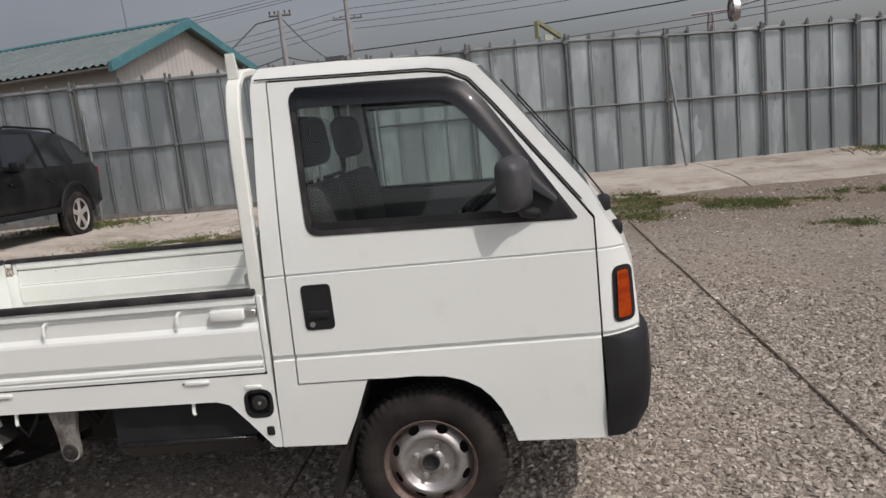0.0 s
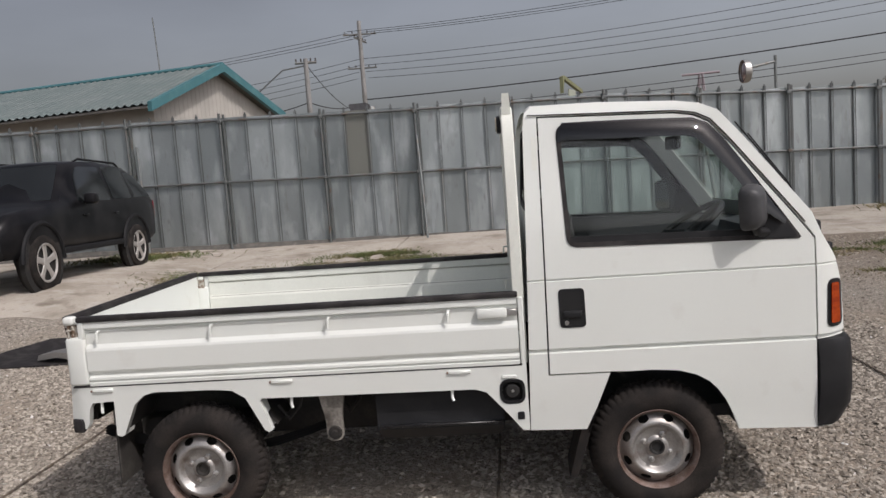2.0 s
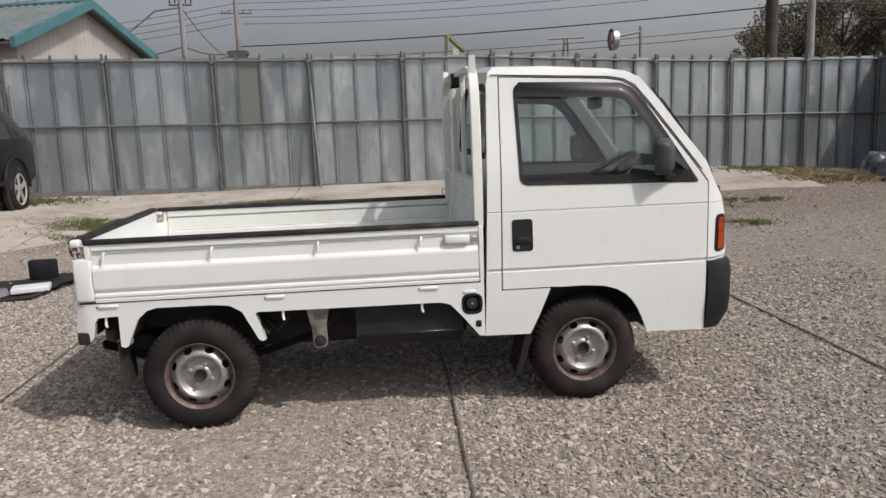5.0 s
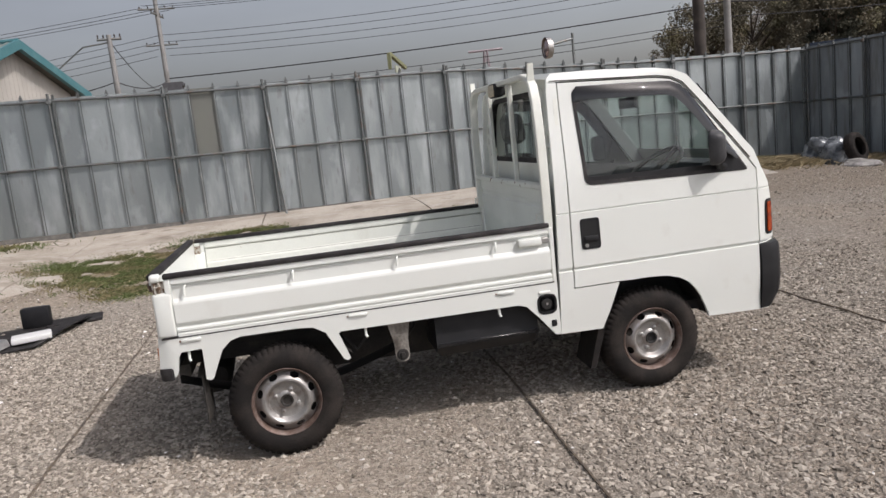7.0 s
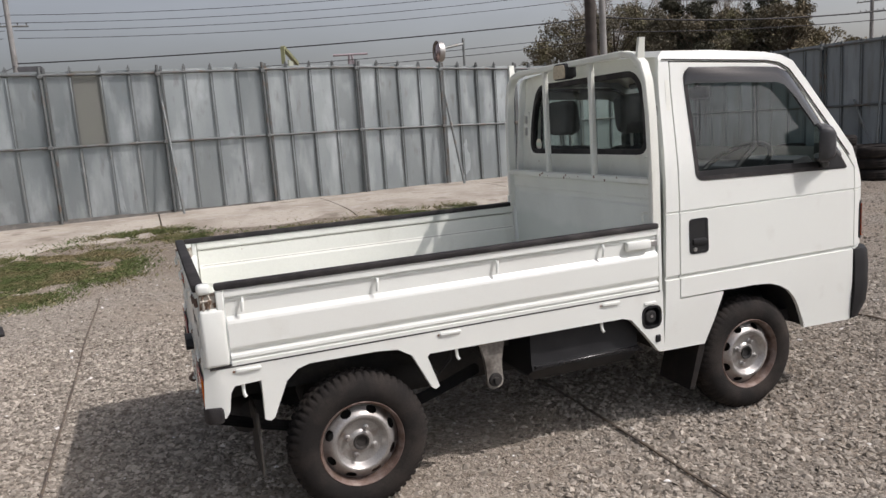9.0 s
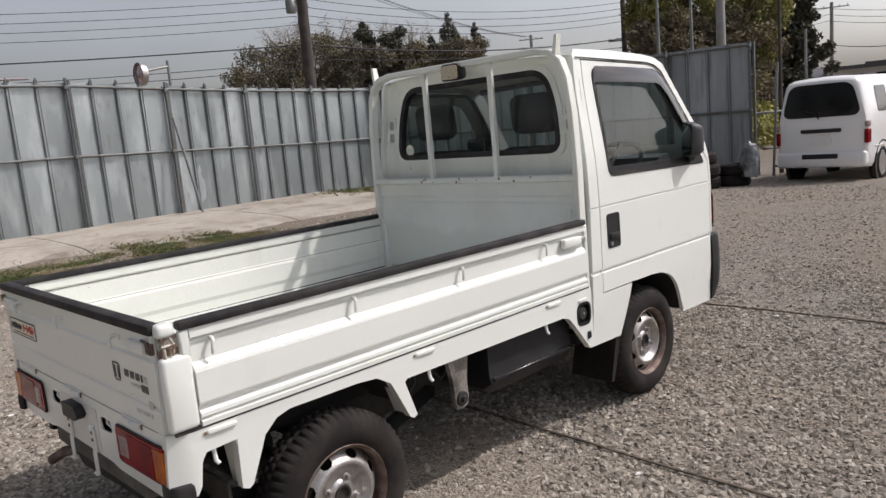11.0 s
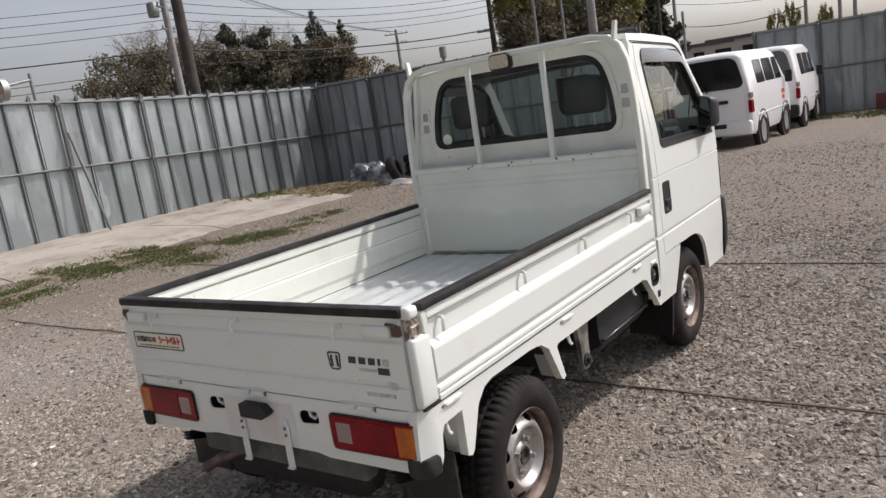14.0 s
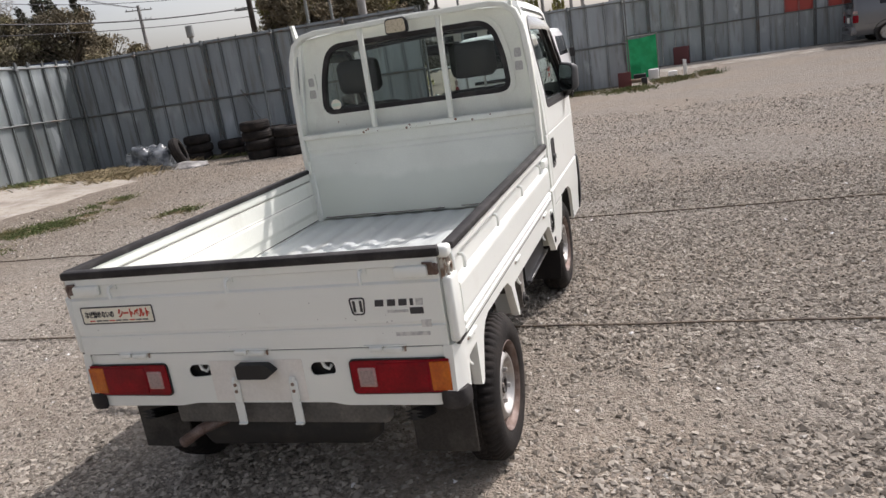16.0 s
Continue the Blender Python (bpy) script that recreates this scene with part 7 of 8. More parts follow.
def utility_pole(x, y, top, r, material, arms=(), transformer=None, label="tall concrete utility pole with crossarms", lamp=False):
    root = thing("utility_pole", label, "utility pole", group="utility poles")
    bm = bmesh.new()
    tube(bm, [(x, y, -0.5), (x, y, top * 0.5), (x, y, top)], [r, r * 0.85, r * 0.65], 12)
    part("shaft", bm, material, root)
    for z, half, ang in arms:
        dx, dy = math.cos(ang) * half, math.sin(ang) * half
        bm = bmesh.new()
        tube(bm, [(x - dx, y - dy, z), (x + dx, y + dy, z)], 0.05, 6)
        part("crossarm", bm, M_PIPE, root)
        for t in (-0.9, -0.45, 0.45, 0.9):
            bm = bmesh.new()
            lathe(bm, [(0.0, 0.0), (0.035, 0.02), (0.02, 0.06), (0.038, 0.09), (0.0, 0.14)], 8, "Z", (x + dx * t, y + dy * t, z + 0.04))
            part("insulator", bm, M_POLED, root)
    if transformer:
        bm = bmesh.new()
        tx, ty, tz = transformer
        lathe(bm, [(0.0, 0.0), (0.24, 0.02), (0.26, 0.1), (0.26, 0.6), (0.2, 0.68), (0.0, 0.7)], 16, "Z", (x + tx, y + ty, tz))
        part("transformer", bm, M_PIPE, root)
    if lamp:
        bm = bmesh.new()
        tube(bm, [(x, y, top - 0.25), (x - 0.9, y, top - 0.35), (x - 1.9, y, top - 1.1), (x - 1.95, y, top - 2.4)], 0.03, 6)
        part("bracket_pipe", bm, M_PIPE, root)
    return root


polar = lambda ex, ey, az, d: (ex + d * math.cos(radians(az)), ey + d * math.sin(radians(az)))
utility_pole(-5.15, 37.4, 9.9, 0.16, M_POLE, ((9.2, 0.9, 0.1), (8.9, 0.9, 1.4), (7.4, 0.8, 0.1)), (0.35, -0.2, 4.6))
utility_pole(-5.0, 24.2, 6.0, 0.13, M_POLE, ((5.85, 0.4, 0.1),), None, "short grey pole with a bent lamp bracket", True)
utility_pole(13.1, 17.0, 12.0, 0.19, M_POLED, ((9.0, 0.7, 0.5), (7.4, 0.6, 0.5)), None, "dark tarred wooden utility pole")
utility_pole(21.6, 29.0, 12.5, 0.19, M_POLE, ((9.6, 0.9, 0.6), (8.0, 0.9, 0.6), (7.0, 0.8, 0.6)), (-0.5, 0.2, 7.6))
x, y = polar(-1.34, -2.35, 37.7, 72)
utility_pole(x, y, 9.2, 0.2, M_POLE, ((8.8, 1.1, -0.9), (8.0, 0.9, -0.9)))
x, y = polar(-1.34, -2.35, 30.85, 46)
utility_pole(x, y, 7.9, 0.2, M_POLED, ((5.5, 0.9, -0.9),), (0.6, -0.6, 5.2))
x, y = polar(-1.34, -2.35, 28.1, 26)
utility_pole(x, y, 7.2, 0.06, M_PIPE, (), None, "thin pale steel pole")
x, y = polar(-1.34, -2.35, 24.0, 27)
utility_pole(x, y, 7.6, 0.17, M_POLE, ((5.3, 0.5, -0.9),))
x, y = polar(-1.34, -2.35, 26.0, 30)
utility_pole(x, y, 5.6, 0.07, M_PIPE, (), None, "thin pale steel pole")
x, y = polar(-1.34, -2.35, 17.75, 72)
utility_pole(x, y, 8.8, 0.2, M_POLE, ((8.4, 1.3, -1.1),))
x, y = polar(-1.34, -2.35, 19.9, 17.5)
utility_pole(x, y, 3.4, 0.045, M_POLED, (), None, "thin weathered wooden post")
x, y = polar(-1.51, -1.79, 9.0, 60)
utility_pole(x, y, 6.0, 0.16, M_POLE, ((5.6, 1.0, -1.2),))
x, y = polar(-1.51, -1.79, 7.0, 55)
utility_pole(x, y, 6.2, 0.14, M_POLE, ())


def cable(p, q, sag, r=0.013):
    bm = bmesh.new()
    p, q = Vector(p), Vector(q)
    pts = []
    for k in range(15):
        t = k / 14
        v = p.lerp(q, t)
        v.z -= sag * 4 * t * (1 - t)
        pts.append(v)
    tube(bm, pts, r, 5)
    tagged(finish("overhead_cable", bm, M_WIRE), "thin black overhead cable strung between poles", "cable", "overhead cables")


A, LP, BP = (-5.15, 37.4), (21.6, 29.0), (13.1, 17.0)
TPX = polar(-1.34, -2.35, 30.85, 46)
FAR = polar(-1.34, -2.35, 37.7, 72)
for dx, za, zl in ((-0.7, 9.4, 9.8), (0.6, 9.2, 9.7), (0.1, 9.3, 9.75)):
    cable((A[0] + dx, A[1], za), (LP[0] + dx, LP[1], zl), 0.5)
    cable((A[0] + dx, A[1], za - 0.1), (-34, 42 + dx, 8.0), 0.4)
    cable((LP[0] + dx, LP[1], zl), (FAR[0] + dx, FAR[1], 9.0), 0.6, 0.016)
for k in range(4):
    cable((A[0] + 0.1 * k, A[1], 7.9 - 0.35 * k), (LP[0] + 0.1 * k, LP[1], 8.3 - 0.4 * k), 0.45)
    cable((A[0] - 0.1 * k, A[1], 7.9 - 0.35 * k), (-34, 44, 6.4 - 0.35 * k), 0.5)
    cable((LP[0], LP[1], 8.3 - 0.4 * k), (TPX[0], TPX[1], 7.6 - 0.35 * k), 0.6, 0.015)
cable((A[0], A[1], 5.7), (LP[0], LP[1], 6.1), 0.25, 0.03)
cable((-12, 36, 5.0), (A[0], A[1], 5.3), 0.3, 0.025)
cable((-5.0, 24.2, 4.4), (A[0], A[1], 5.6), 0.3, 0.02)
cable((-5.0, 24.2, 5.8), (A[0], A[1], 5.0), 0.5, 0.016)
cable((-5.0, 24.2, 4.4), (-9, 24.5, 4.1), 0.2, 0.018)
cable((A[0], A[1], 5.0), (LP[0], LP[1], 5.3), 0.3, 0.016)
cable((A[0], A[1], 4.8), (LP[0], LP[1], 5.0), 0.35, 0.016)
cable((LP[0], LP[1], 6.1), (TPX[0], TPX[1], 5.6), 0.5, 0.035)
cable((LP[0], LP[1], 9.4), (13.1, 17.0, 6.0), 0.1)
cable((LP[0], LP[1], 5.4), (TPX[0], TPX[1], 5.1), 0.3, 0.02)
P2 = polar(-1.34, -2.35, 17.75, 72)
R9 = polar(-1.51, -1.79, 9.0, 60)
cable((TPX[0], TPX[1], 5.4), (P2[0], P2[1], 5.4), 0.8, 0.03)
cable((P2[0], P2[1], 5.4), (R9[0], R9[1], 4.6), 0.5, 0.03)
for k in range(3):
    cable((TPX[0], TPX[1], 7.4 - 0.5 * k), (P2[0], P2[1], 8.4 - 0.5 * k), 0.8, 0.018)
    cable((P2[0], P2[1], 8.3 - 0.5 * k), (R9[0], R9[1] - 3, 6.4 - 0.4 * k), 0.5, 0.018)
    cable((R9[0], R9[1] - 3, 6.2 - 0.5 * k), (60, -16, 5.4 - 0.5 * k), 0.5, 0.018)
utility_pole(60, -16, 6.0, 0.16, M_POLE)
utility_pole(R9[0], R9[1] - 3, 6.6, 0.16, M_POLE)


def pylon(x, y, top):
    root = thing("radio_pylon", "far red and white lattice pylon", "pylon")
    for k in range(5):
        z0, z1 = top * k / 5, top * (k + 1) / 5
        w0, w1 = 3.2 * (1 - k / 6), 3.2 * (1 - (k + 1) / 6)
        bm = bmesh.new()
        for sx, sy in ((-1, -1), (1, -1), (1, 1), (-1, 1)):
            tube(bm, [(x + sx * w0, y + sy * w0, z0), (x + sx * w1, y + sy * w1, z1)], 0.25, 4)
            tube(bm, [(x + sx * w0, y + sy * w0, z0), (x - sy * w1, y + sx * w1, z1)], 0.15, 4)
        part("lattice_section", bm, M_PYLON if k % 2 == 0 else M_POLE, root)
    bm = bmesh.new()
    tube(bm, [(x - 6.5, y + 1.5, top), (x + 6.5, y - 1.5, top)], 0.45, 4)
    part("crossarm", bm, M_PYLON, root)


pylon(79, 286, 31)
x, y = polar(-1.34, -2.35, 34.35, 120)
root = thing("mobile_mast", "slim grey mobile-phone mast with a round antenna head", "mast")
bm = bmesh.new()
tube(bm, [(x, y, 0), (x, y, 9.0)], 0.3, 8)
part("shaft", bm, M_PIPE, root)
bm = bmesh.new()
tube(bm, [(x, y, 9.0), (x, y, 9.2), (x, y, 10.7), (x, y, 10.8)], [0.3, 0.55, 0.55, 0.3], 10)
part("antenna_head", bm, M_PIPE, root)


def sign_board():
    root = thing("sign_board", "dark blue sign board above the fence", "sign")
    x, y = polar(0.7, -4.2, 51.5, 27)
    t = radians(-38)
    m = Matrix.Translation((x, y, 2.72)) @ Matrix.Rotation(t, 4, "Z")
    bm = bmesh.new()
    box(bm, -0.6, 0.6, -0.03, 0.03, -0.24, 0.26)
    bm.transform(m)
    part("board", bm, M_SIGN, root)
    for k in range(5):
        bm = bmesh.new()
        box(bm, -0.5 + 0.2 * k, -0.36 + 0.2 * k, -0.036, -0.03, -0.1, 0.02 + 0.05 * (k % 2))
        bm.transform(m)
        part("lettering_bar", bm, M_POLE, root)
    for s in (-0.5, 0.5):
        bm = bmesh.new()
        tube(bm, [m @ Vector((s, 0.05, -3.2)), m @ Vector((s, 0.05, 0.3))], 0.03, 6)
        part("sign_post", bm, M_PIPE, root)


sign_board()


# ---- trees ----
def leaf_mesh(name, clumps, count, size, material, parent, seed, slim=(0.35, 0.7), out=0.45):
    """Many small leaf sprays strewn through clumps (centre, radii); slim: width to length, out: how far they face outwards."""
    r = np.random.RandomState(seed)
    vol = np.array([c[1][0] * c[1][1] * c[1][2] for c in clumps]) ** 0.75
    pick = r.choice(len(clumps), count, p=vol / vol.sum())
    cen = np.array([c[0] for c in clumps])[pick]
    rad = np.array([c[1] for c in clumps])[pick]
    d = r.normal(size=(count, 3))
    d /= np.linalg.norm(d, axis=1)[:, None]
    q = cen + d * rad * (r.uniform(0.1, 1.25, (count, 1)) ** 0.6)
    face = d * out + 0.7 * r.normal(size=(count, 3)) + np.array((0.0, -0.1, 0.45))
    u = np.cross(face, r.normal(size=(count, 3)))
    u /= np.linalg.norm(u, axis=1)[:, None]
    v = np.cross(face, u)
    v /= np.linalg.norm(v, axis=1)[:, None]
    s = size * r.uniform(0.5, 1.5, (count, 1))
    w = s * r.uniform(slim[0], slim[1], (count, 1))
    vs = np.stack([q - u * s, q + v * w, q + u * s, q - v * w], 1).reshape(-1, 3)
    me = bpy.data.meshes.new(name)
    me.from_pydata(vs.tolist(), [], [(4 * i, 4 * i + 1, 4 * i + 2, 4 * i + 3) for i in range(count)])
    me.materials.append(material)
    ob = new(name, me)
    ob.parent = parent
    return ob


def tree(x, y, height, spread, kind, label, seed, count=2600, leaf=0.22, base=0.0):
    rr = random.Random(seed)
    root = thing("tree", label, "tree", group="trees beyond the fence")
    clumps, limbs = [], []
    if kind in ("round", "evergreen"):
        for k in range(90):
            a, h = rr.uniform(0, 6.28), rr.uniform(0.12, 0.97)
            w = spread * math.sqrt(max(0.05, 1 - max(0.0, (h - 0.45) / 0.56) ** 2)) * math.sqrt(rr.uniform(0.02, 1.0))
            c = (x + math.cos(a) * w, y + math.sin(a) * w, base + height * h)
            f = rr.uniform(0.09, 0.2) * spread
            clumps.append((c, (f * 1.2, f * 1.2, f)))
            if k % 2:
                limbs.append(c)
    elif kind == "bare":
        for k in range(60):
            a, h = rr.uniform(0, 6.28), rr.uniform(0.45, 0.95)
            w = spread * math.sqrt(max(0.05, 1 - ((h - 0.6) / 0.42) ** 2)) * math.sqrt(rr.uniform(0.02, 1.0))
            c = (x + math.cos(a) * w, y + math.sin(a) * w, base + height * h)
            f = rr.uniform(0.12, 0.25) * spread
            clumps.append((c, (f, f, f)))
            limbs.append(c)
    elif kind == "conifer":
        for k in range(22):
            h = 0.2 + 0.8 * k / 21
            w = spread * (1.02 - h) ** 0.8 * rr.uniform(0.7, 1.25) + 0.05 * spread
            for b in range(5):
                a = rr.uniform(0, 6.28)
                c = (x + math.cos(a) * w * 0.6, y + math.sin(a) * w * 0.6, base + height * (h - 0.02) - 0.12 * w)
                clumps.append((c, (w * 0.42, w * 0.42, height * 0.022)))
            limbs.append(c)
    elif kind == "pom":
        for h, f in ((0.965, 0.3), (0.91, 0.55), (0.86, 0.45), (0.78, 0.5), (0.7, 0.6), (0.6, 0.6), (0.52, 0.7), (0.42, 0.8), (0.33, 0.7), (0.25, 0.9)):
            a = rr.uniform(0, 6.28)
            c = (x + math.cos(a) * spread * 0.25, y + math.sin(a) * spread * 0.25, base + height * h)
            clumps.append((c, (spread * f * 0.8, spread * f * 0.8, height * 0.045)))
            limbs.append(c)
    else:  # bamboo
        for k in range(46):
            a, w = rr.uniform(0, 6.28), spread * math.sqrt(rr.random())
            h = rr.uniform(0.3, 1.0)
            c = (x + math.cos(a) * w, y + math.sin(a) * w, base + height * h)
            clumps.append((c, (spread * 0.2, spread * 0.2, height * 0.10)))
            if k % 2:
                limbs.append(c)
    bm = bmesh.new()
    r0 = 0.018 * height + 0.05
    tube(bm, [(x, y, base - 0.3), (x + 0.1, y, base + height * 0.45), (x, y + 0.1, base + height * 0.9)], [r0, r0 * 0.7, r0 * 0.2], 8)
    for c in limbs:
        z0 = base + (c[2] - base) * 0.7
        tube(bm, [(x, y, z0), ((x + c[0]) / 2, (y + c[1]) / 2, (z0 + c[2]) / 2), c], [r0 * 0.35, r0 * 0.25, r0 * 0.1], 5)
    part("trunk", bm, M_TWIG if kind == "bare" else M_BARK, root)
    m = {"round": M_LEAFB, "conifer": M_LEAF, "pom": M_LEAF, "evergreen": M_LEAF, "bamboo": M_LEAFY, "bare": M_TWIG}[kind]
    leaf_mesh("crown", clumps, count, leaf, m, root, seed, (0.03, 0.05) if kind == "bare" else (0.35, 0.7))
    return root


E0 = (-1.34, -2.35)
for k, (az, el, d, sp, kind, cnt) in enumerate((
        (58.6, 5.6, 66, 3.2, "round", 3000), (56.6, 7.0, 64, 4.2, "round", 4200), (54.0, 6.9, 68, 4.2, "round", 4600), (52.0, 7.6, 76, 4.6, "round", 4200), (50.6, 6.5, 66, 3.4, "round", 3800),
        (49.6, 8.0, 60, 1.6, "pom", 1800), (47.6, 7.5, 60, 1.9, "pom", 2000), (48.6, 6.2, 60, 3.6, "round", 4000), (46.0, 6.3, 66, 3.8, "round", 4200), (45.0, 6.8, 66, 2.6, "conifer", 2600),
        (43.6, 8.3, 62, 3.0, "conifer", 3800), (41.7, 7.4, 62, 1.9, "conifer", 2200), (42.6, 6.4, 60, 3.4, "round", 4000), (40.3, 4.6, 62, 3.2, "round", 2800), (60.2, 3.6, 70, 2.8, "round", 1600), (38.9, 3.0, 62, 2.2, "round", 1500), (55.4, 8.6, 84, 4.4, "bare", 900), (52.6, 8.9, 86, 4.6, "bare", 900), (49.2, 8.2, 86, 4.4, "bare", 900), (46.6, 7.9, 84, 4.0, "bare", 900))):
    x, y = polar(*E0, az, d)
    lab = {"round": "brownish budding broadleaf tree beyond the fence", "pom": "dark evergreen with pom-like tufts", "conifer": "tall dark conifer beyond the fence", "bare": "pale leafless tree behind the wood"}[kind]
    tree(x, y, 1.5 + d * math.tan(radians(el)), sp, kind, lab, 40 + k, int(cnt * (2 if kind == "bare" else 7 if kind in ("conifer", "pom") else 4.6)), 0.5 if kind == "bare" else 0.095)
for k, (az, el, d, sp, kind, cnt) in enumerate(((28.9, 8.0, 40, 1.5, "bamboo", 2600), (26.9, 9.5, 40, 2.4, "bamboo", 4200), (24.8, 9.8, 42, 2.6, "bamboo", 4200), (22.8, 9.0, 40, 2.2, "bamboo", 3800), (28.8, 6.0, 38, 1.7, "round", 2600), (26.0, 6.6, 38, 2.6, "round", 2600), (23.4, 6.0, 38, 2.2, "round", 2600), (28.3, 10.2, 41, 0.5, "bamboo", 500))):
    x, y = polar(*E0, az, d)
    tree(x, y, 1.5 + d * math.tan(radians(el)), sp, kind, "yellow-green bamboo grove beyond the fence" if kind == "bamboo" else "brownish budding broadleaf tree beyond the fence", 80 + k, int(cnt * 5), 0.075)
for k, (az, el, d, sp) in enumerate(((21.0, 10.2, 45, 1.9), (19.9, 8.6, 45, 1.7), (20.3, 5.5, 44, 2.2))):
    x, y = polar(*E0, az, d)
    tree(x, y, 1.5 + d * math.tan(radians(el)), sp, "evergreen", "tall dark broad evergreen beyond the fence", 95 + k, 15000, 0.1)
for k, (az, el, d) in enumerate(((10.9, 2.8, 60), (9.9, 3.2, 60), (8.0, 2.6, 62), (1.0, 1.2, 60), (4.6, 1.5, 60))):
    x, y = polar(-1.51, -1.79, az, d)
    tree(x, y, 1.5 + d * math.tan(radians(el)), 0.55, "bamboo", "small pale green garden tree", 120 + k, 3600, 0.07)
tree(-30.5, 52, 9.5, 2.2, "round", "bare twiggy tree beyond the house", 133, 900, 0.10)
root = thing("hedge", "rough green hedge beyond the gap in the fence", "hedge")
leaf_mesh("leaves", [((20 + 1.2 * k, 7.6 + 0.2 * k, 0.5), (1.0, 0.8, 0.8)) for k in range(8)], 5000, 0.09, M_LEAFY, root, 77)


# ---- far houses ----
def far_house(x, y, w, d, h, roof, label, ang):
    root = thing("house", label, "house", Matrix.Translation((x, y, -0.2)) @ Matrix.Rotation(ang, 4, "Z"))
    bm = bmesh.new()
    box(bm, -d / 2, d / 2, -w / 2, w / 2, 0, h)
    wall = part("wall", bm, M_HOUSE, root)
    bm = bmesh.new()
    if roof:
        loft(bm, [[(-d / 2 - 0.5, y2, h), (0, y2 * 0.7, h + roof), (d / 2 + 0.5, y2, h)] for y2 in (-w / 2 - 0.5, w / 2 + 0.5)])
    else:
        box(bm, -d / 2 - 0.3, d / 2 + 0.3, -w / 2 - 0.3, w / 2 + 0.3, h, h + 0.35)
    part("roof", bm, M_ROOFT, root)
    for k in range(max(2, int(w / 2.2))):
        for z in (2.2,):
            if z + 1.2 < h:
                yy = -w / 2 + 1.1 + k * 2.2
                bm = bmesh.new()
                box(bm, -d / 2 - 0.06, -d / 2 + 0.02, yy - 0.55, yy + 0.55, z, z + 1.15)
                win = part("window", bm, M_DGLASS, root)
                bm = bmesh.new()
                box(bm, -d / 2 - 0.12, -d / 2, yy - 0.62, yy + 0.62, z - 0.1, z - 0.02)
                part("sill", bm, M_WHITE, win)


for az, dist, w, h, roof, lab in ((18.7, 95, 6.5, 3.5, 1.1, "far two-storey house with a dark hipped roof"), (15.9, 90, 6.0, 3.9, 0, "far flat-roofed house with dark cladding"), (13.8, 90, 5.0, 4.1, 0, "far flat-roofed block with a pale wall"), (-1.5, 80, 8.0, 3.4, 1.6, "far house with a dark tiled roof"), (2.4, 85, 7.0, 3.2, 1.3, "far house with a dark tiled roof")):
    x, y = polar(-1.4, -2.0, az, dist)
    far_house(x, y, w, 6.0, h, roof, lab, radians(az))


# ---- grass, straw, loose stone ----
def tufts(name, patches, count, length, width, material, label, seed, lean=0.5):
    r = np.random.RandomState(seed)
    vs, fs = [], []
    area = np.array([p[2] * p[3] for p in patches])
    pick = r.choice(len(patches), count, p=area / area.sum())
    for i in range(count):
        cx, cy, rx, ry = patches[pick[i]]
        a, q = r.uniform(0, 6.283), abs(r.normal()) * 0.62
        x, y = cx + math.cos(a) * rx * q, cy + math.sin(a) * ry * q
        if noise.noise((x * 2.1, y * 2.1, seed)) + 0.5 * noise.noise((x * 6, y * 6, seed)) < -0.2:
            continue
        z = ground_z(x, y)
        if name != "dry_grass":
            z += 0.03 if y > slab_edge(x) and x < 9.15 else 0
        b = r.uniform(0, 6.283)
        L = length * r.uniform(0.4, 1.3)
        w = width * r.uniform(0.6, 1.4)
        dx, dy = math.cos(b) * w, math.sin(b) * w
        t = r.normal(size=2) * lean * L
        n0 = len(vs)
        vs += [(x - dx, y - dy, z - 0.01), (x + dx, y + dy, z - 0.01), (x + t[0] * 0.5 + dx * 0.6, y + t[1] * 0.5 + dy * 0.6, z + L * 0.6), (x + t[0], y + t[1], z + L * 0.9)]
        fs += [(n0, n0 + 1, n0 + 2), (n0, n0 + 2, n0 + 3)]
    me = bpy.data.meshes.new(name)
    me.from_pydata(vs, [], fs)
    me.materials.append(material)
    tagged(new(name, me), label, "grass", kind="stuff")


EDGE_WEEDS = ((-2.3, 6.9, 0.75, 0.7), (-1.7, 6.3, 0.8, 0.9), (-1.2, 7.3, 0.7, 0.7), (-0.7, 6.4, 0.4, 0.8), (-1.4, 5.0, 0.35, 0.4), (-0.3, 8.6, 0.7, 0.3), (-2.3, 7.45, 0.6, 0.2), (0.3, 8.0, 0.5, 0.25), (1.5, 7.6, 0.5, 0.3), (2.0, 7.4, 0.5, 0.45), (2.5, 7.3, 0.45, 0.4), (3.3, 7.8, 0.4, 0.4), (3.8, 7.5, 0.5, 0.45), (4.3, 7.6, 0.5, 0.4), (4.7, 7.3, 0.5, 0.5), (4.3, 6.4, 0.35, 0.3), (5.5, 6.85, 0.4, 0.3), (5.9, 6.6, 0.35, 0.3), (6.4, 6.5, 0.3, 0.2), (6.15, 4.85, 0.3, 0.2), (7.3, 6.9, 0.4, 0.2))
tufts("grass", EDGE_WEEDS, 210000, 0.034, 0.0048, M_GRASS, "low green weeds along the concrete edge", 5, 0.9)
tufts("dry_grass", EDGE_WEEDS, 9000, 0.035, 0.004, M_STRAW, "dry stalks among the weeds along the concrete edge", 15, 1.4)
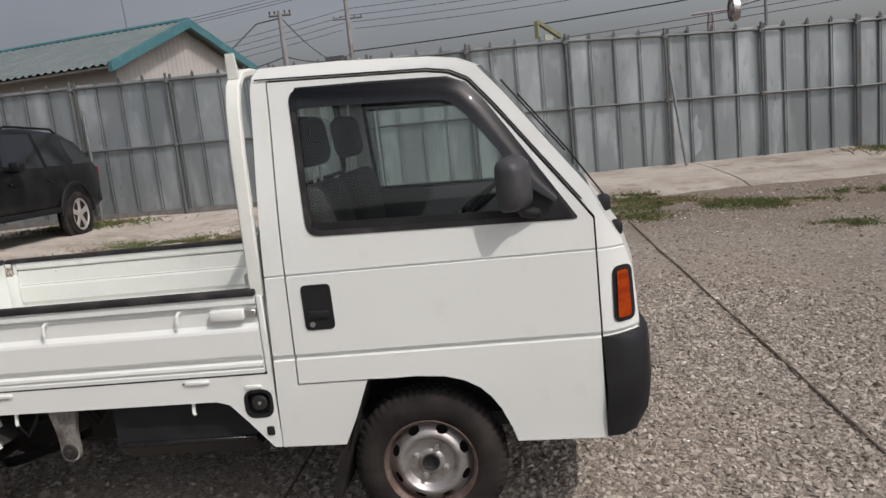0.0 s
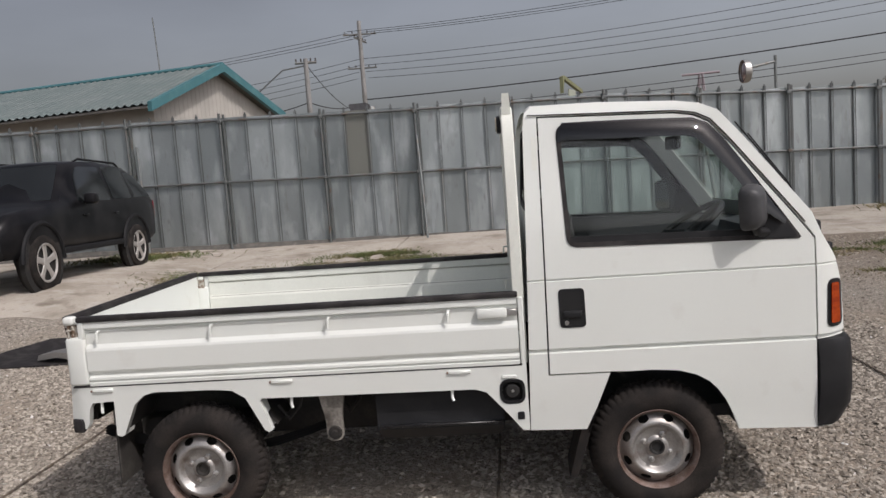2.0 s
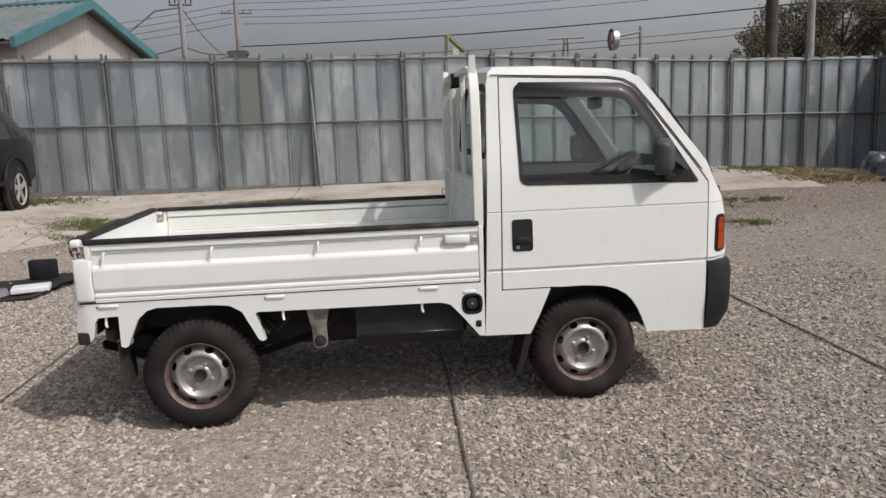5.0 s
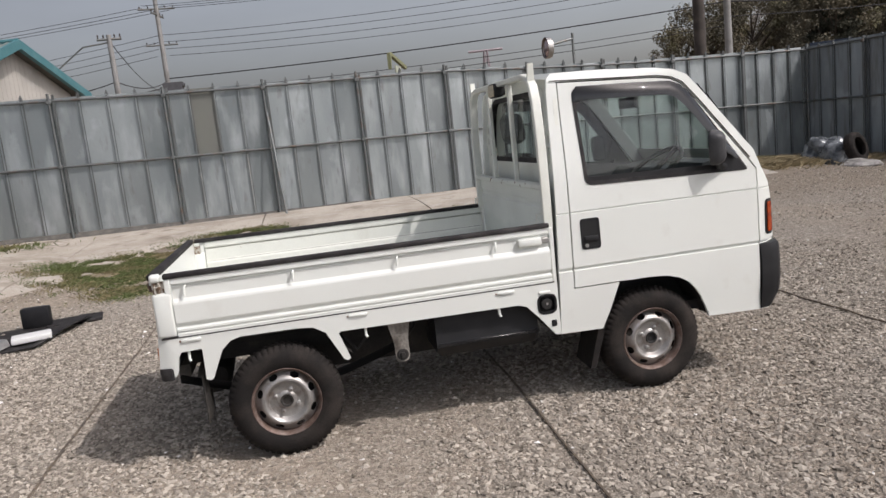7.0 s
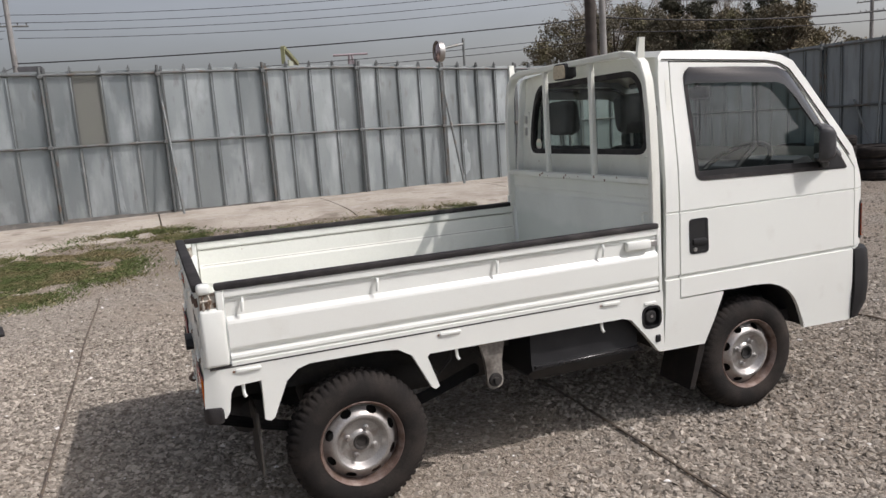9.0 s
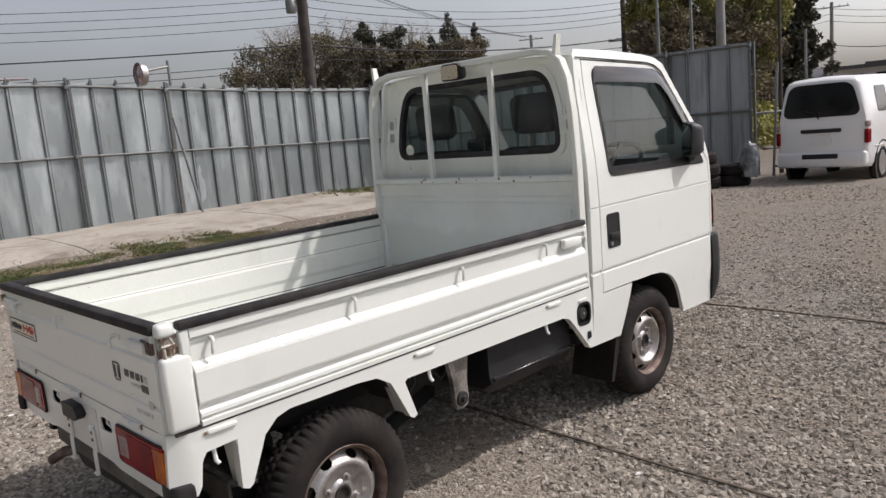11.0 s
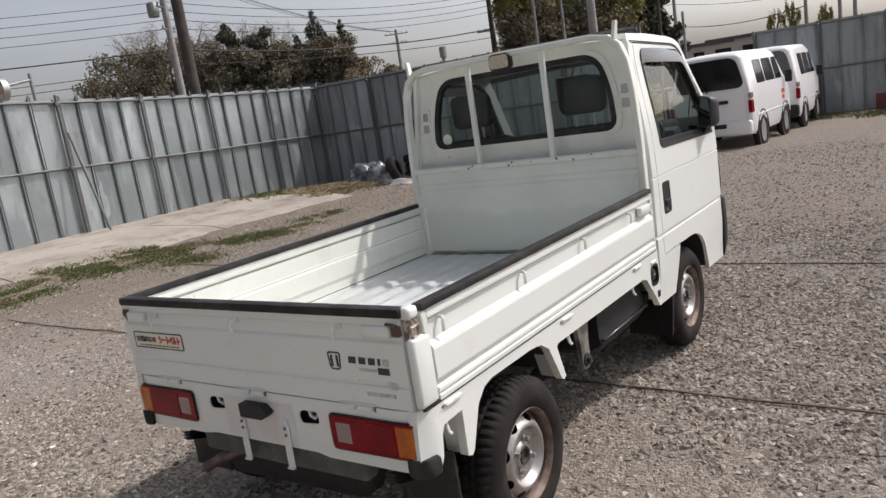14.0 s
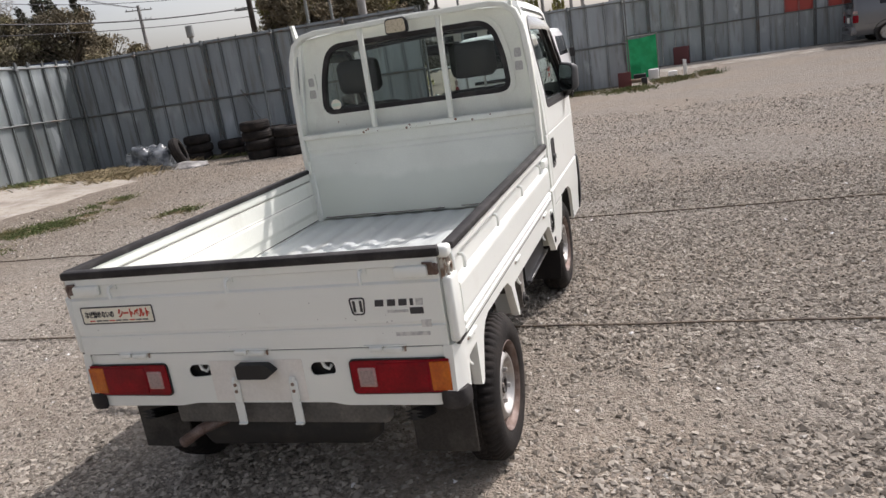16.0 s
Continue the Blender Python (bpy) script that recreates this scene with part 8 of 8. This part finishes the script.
tufts("grass", ((9.9, 10.7, 0.9, 0.35), (11.0, 11.0, 0.9, 0.4), (9.3, 10.3, 0.5, 0.5), (18.7, -0.3, 0.8, 0.5), (19.4, 1.4, 0.6, 0.8), (20.6, -1.4, 0.9, 0.5), (-4.9, 9.6, 1.0, 0.5), (21.5, -2.4, 0.8, 0.3), (12.9, 6.5, 0.4, 2.0)), 32000, 0.085, 0.008, M_GRASS, "green weeds at the foot of the fence", 6, 0.7)
tufts("dry_grass", ((10.6, 9.6, 1.1, 0.7), (10.0, 8.9, 0.7, 0.6), (11.6, 9.3, 0.7, 0.6), (12.4, 10.4, 0.5, 0.8), (9.4, 8.5, 0.5, 0.3)), 22000, 0.11, 0.006, M_STRAW, "pale dry straw lying by the fence corner", 8, 1.2)


def loose_stones(count, x0, x1, y0, y1, seed, lo, hi, worn=0.0):
    """Angular crushed stones strewn on the yard, thinner where it is worn to fines."""
    r = np.random.RandomState(seed)
    octa = np.array([(1, 0, 0), (-1, 0, 0), (0, 1, 0), (0, -1, 0), (0, 0, 1), (0, 0, -1)], float)
    tri = np.array([(0, 2, 4), (2, 1, 4), (1, 3, 4), (3, 0, 4), (2, 0, 5), (1, 2, 5), (3, 1, 5), (0, 3, 5)])
    xy = np.stack([r.uniform(x0, x1, count), r.uniform(y0, y1, count)], 1)
    chance = r.uniform(0, 1, count)
    keep = np.zeros(count, bool)
    for k, (x, y) in enumerate(xy):
        thin = noise.noise((x * 0.5, y * 0.5, 9)) + 0.5 * noise.noise((x * 1.9, y * 1.9, 2)) + 0.25 * noise.noise((x * 6, y * 6, 4))
        keep[k] = chance[k] < 0.12 + 0.88 * smooth(-0.42 + worn, 0.02 + worn, thin) and not (y > slab_edge(x) - 0.15 and x < 9.3)
    rim = np.minimum(np.minimum(xy[:, 0] - x0, x1 - xy[:, 0]), np.minimum(xy[:, 1] - y0, y1 - xy[:, 1]))
    keep &= r.uniform(0, 1, count) < np.clip(rim / 1.2, 0, 1)
    xy = xy[keep]
    n = len(xy)
    size = lo * (hi / lo) ** (r.uniform(0, 1, n) ** 1.7)
    pts = octa[None] * r.uniform(0.6, 1.25, (n, 6, 1)) + r.uniform(-0.38, 0.38, (n, 6, 3))
    pts *= (size[:, None] * np.stack([r.uniform(0.9, 1.35, n), r.uniform(0.8, 1.15, n), r.uniform(0.42, 0.72, n)], 1))[:, None, :]
    tilt = r.normal(0, 0.3, n)
    ct, st = np.cos(tilt)[:, None], np.sin(tilt)[:, None]
    pts = np.stack([pts[:, :, 0] * ct - pts[:, :, 2] * st, pts[:, :, 1], pts[:, :, 0] * st + pts[:, :, 2] * ct], 2)
    a = r.uniform(0, 6.283, n)
    ca, sa = np.cos(a)[:, None], np.sin(a)[:, None]
    px, py = pts[:, :, 0] * ca - pts[:, :, 1] * sa, pts[:, :, 0] * sa + pts[:, :, 1] * ca
    z = np.array([ground_z(x, y) for x, y in xy]) + size * 0.18
    vs = np.stack([px + xy[:, :1], py + xy[:, 1:], pts[:, :, 2] + z[:, None]], 2).reshape(-1, 3)
    fs = (tri[None] + 6 * np.arange(n)[:, None, None]).reshape(-1, 3)
    me = bpy.data.meshes.new("loose_gravel")
    me.from_pydata(vs.tolist(), [], fs.tolist())
    me.materials.append(M_STONE)
    tagged(new("loose_gravel", me), "loose crushed grey stones covering the yard", "gravel", kind="stuff")


loose_stones(215000, -4.0, 6.0, -3.7, 3.4, 21, 0.0072, 0.0195, -0.12)
loose_stones(70000, -6, 12.5, -7, 8.5, 22, 0.010, 0.021, -0.1)
loose_stones(420, -6, 14, -9, 8.5, 23, 0.02, 0.032)
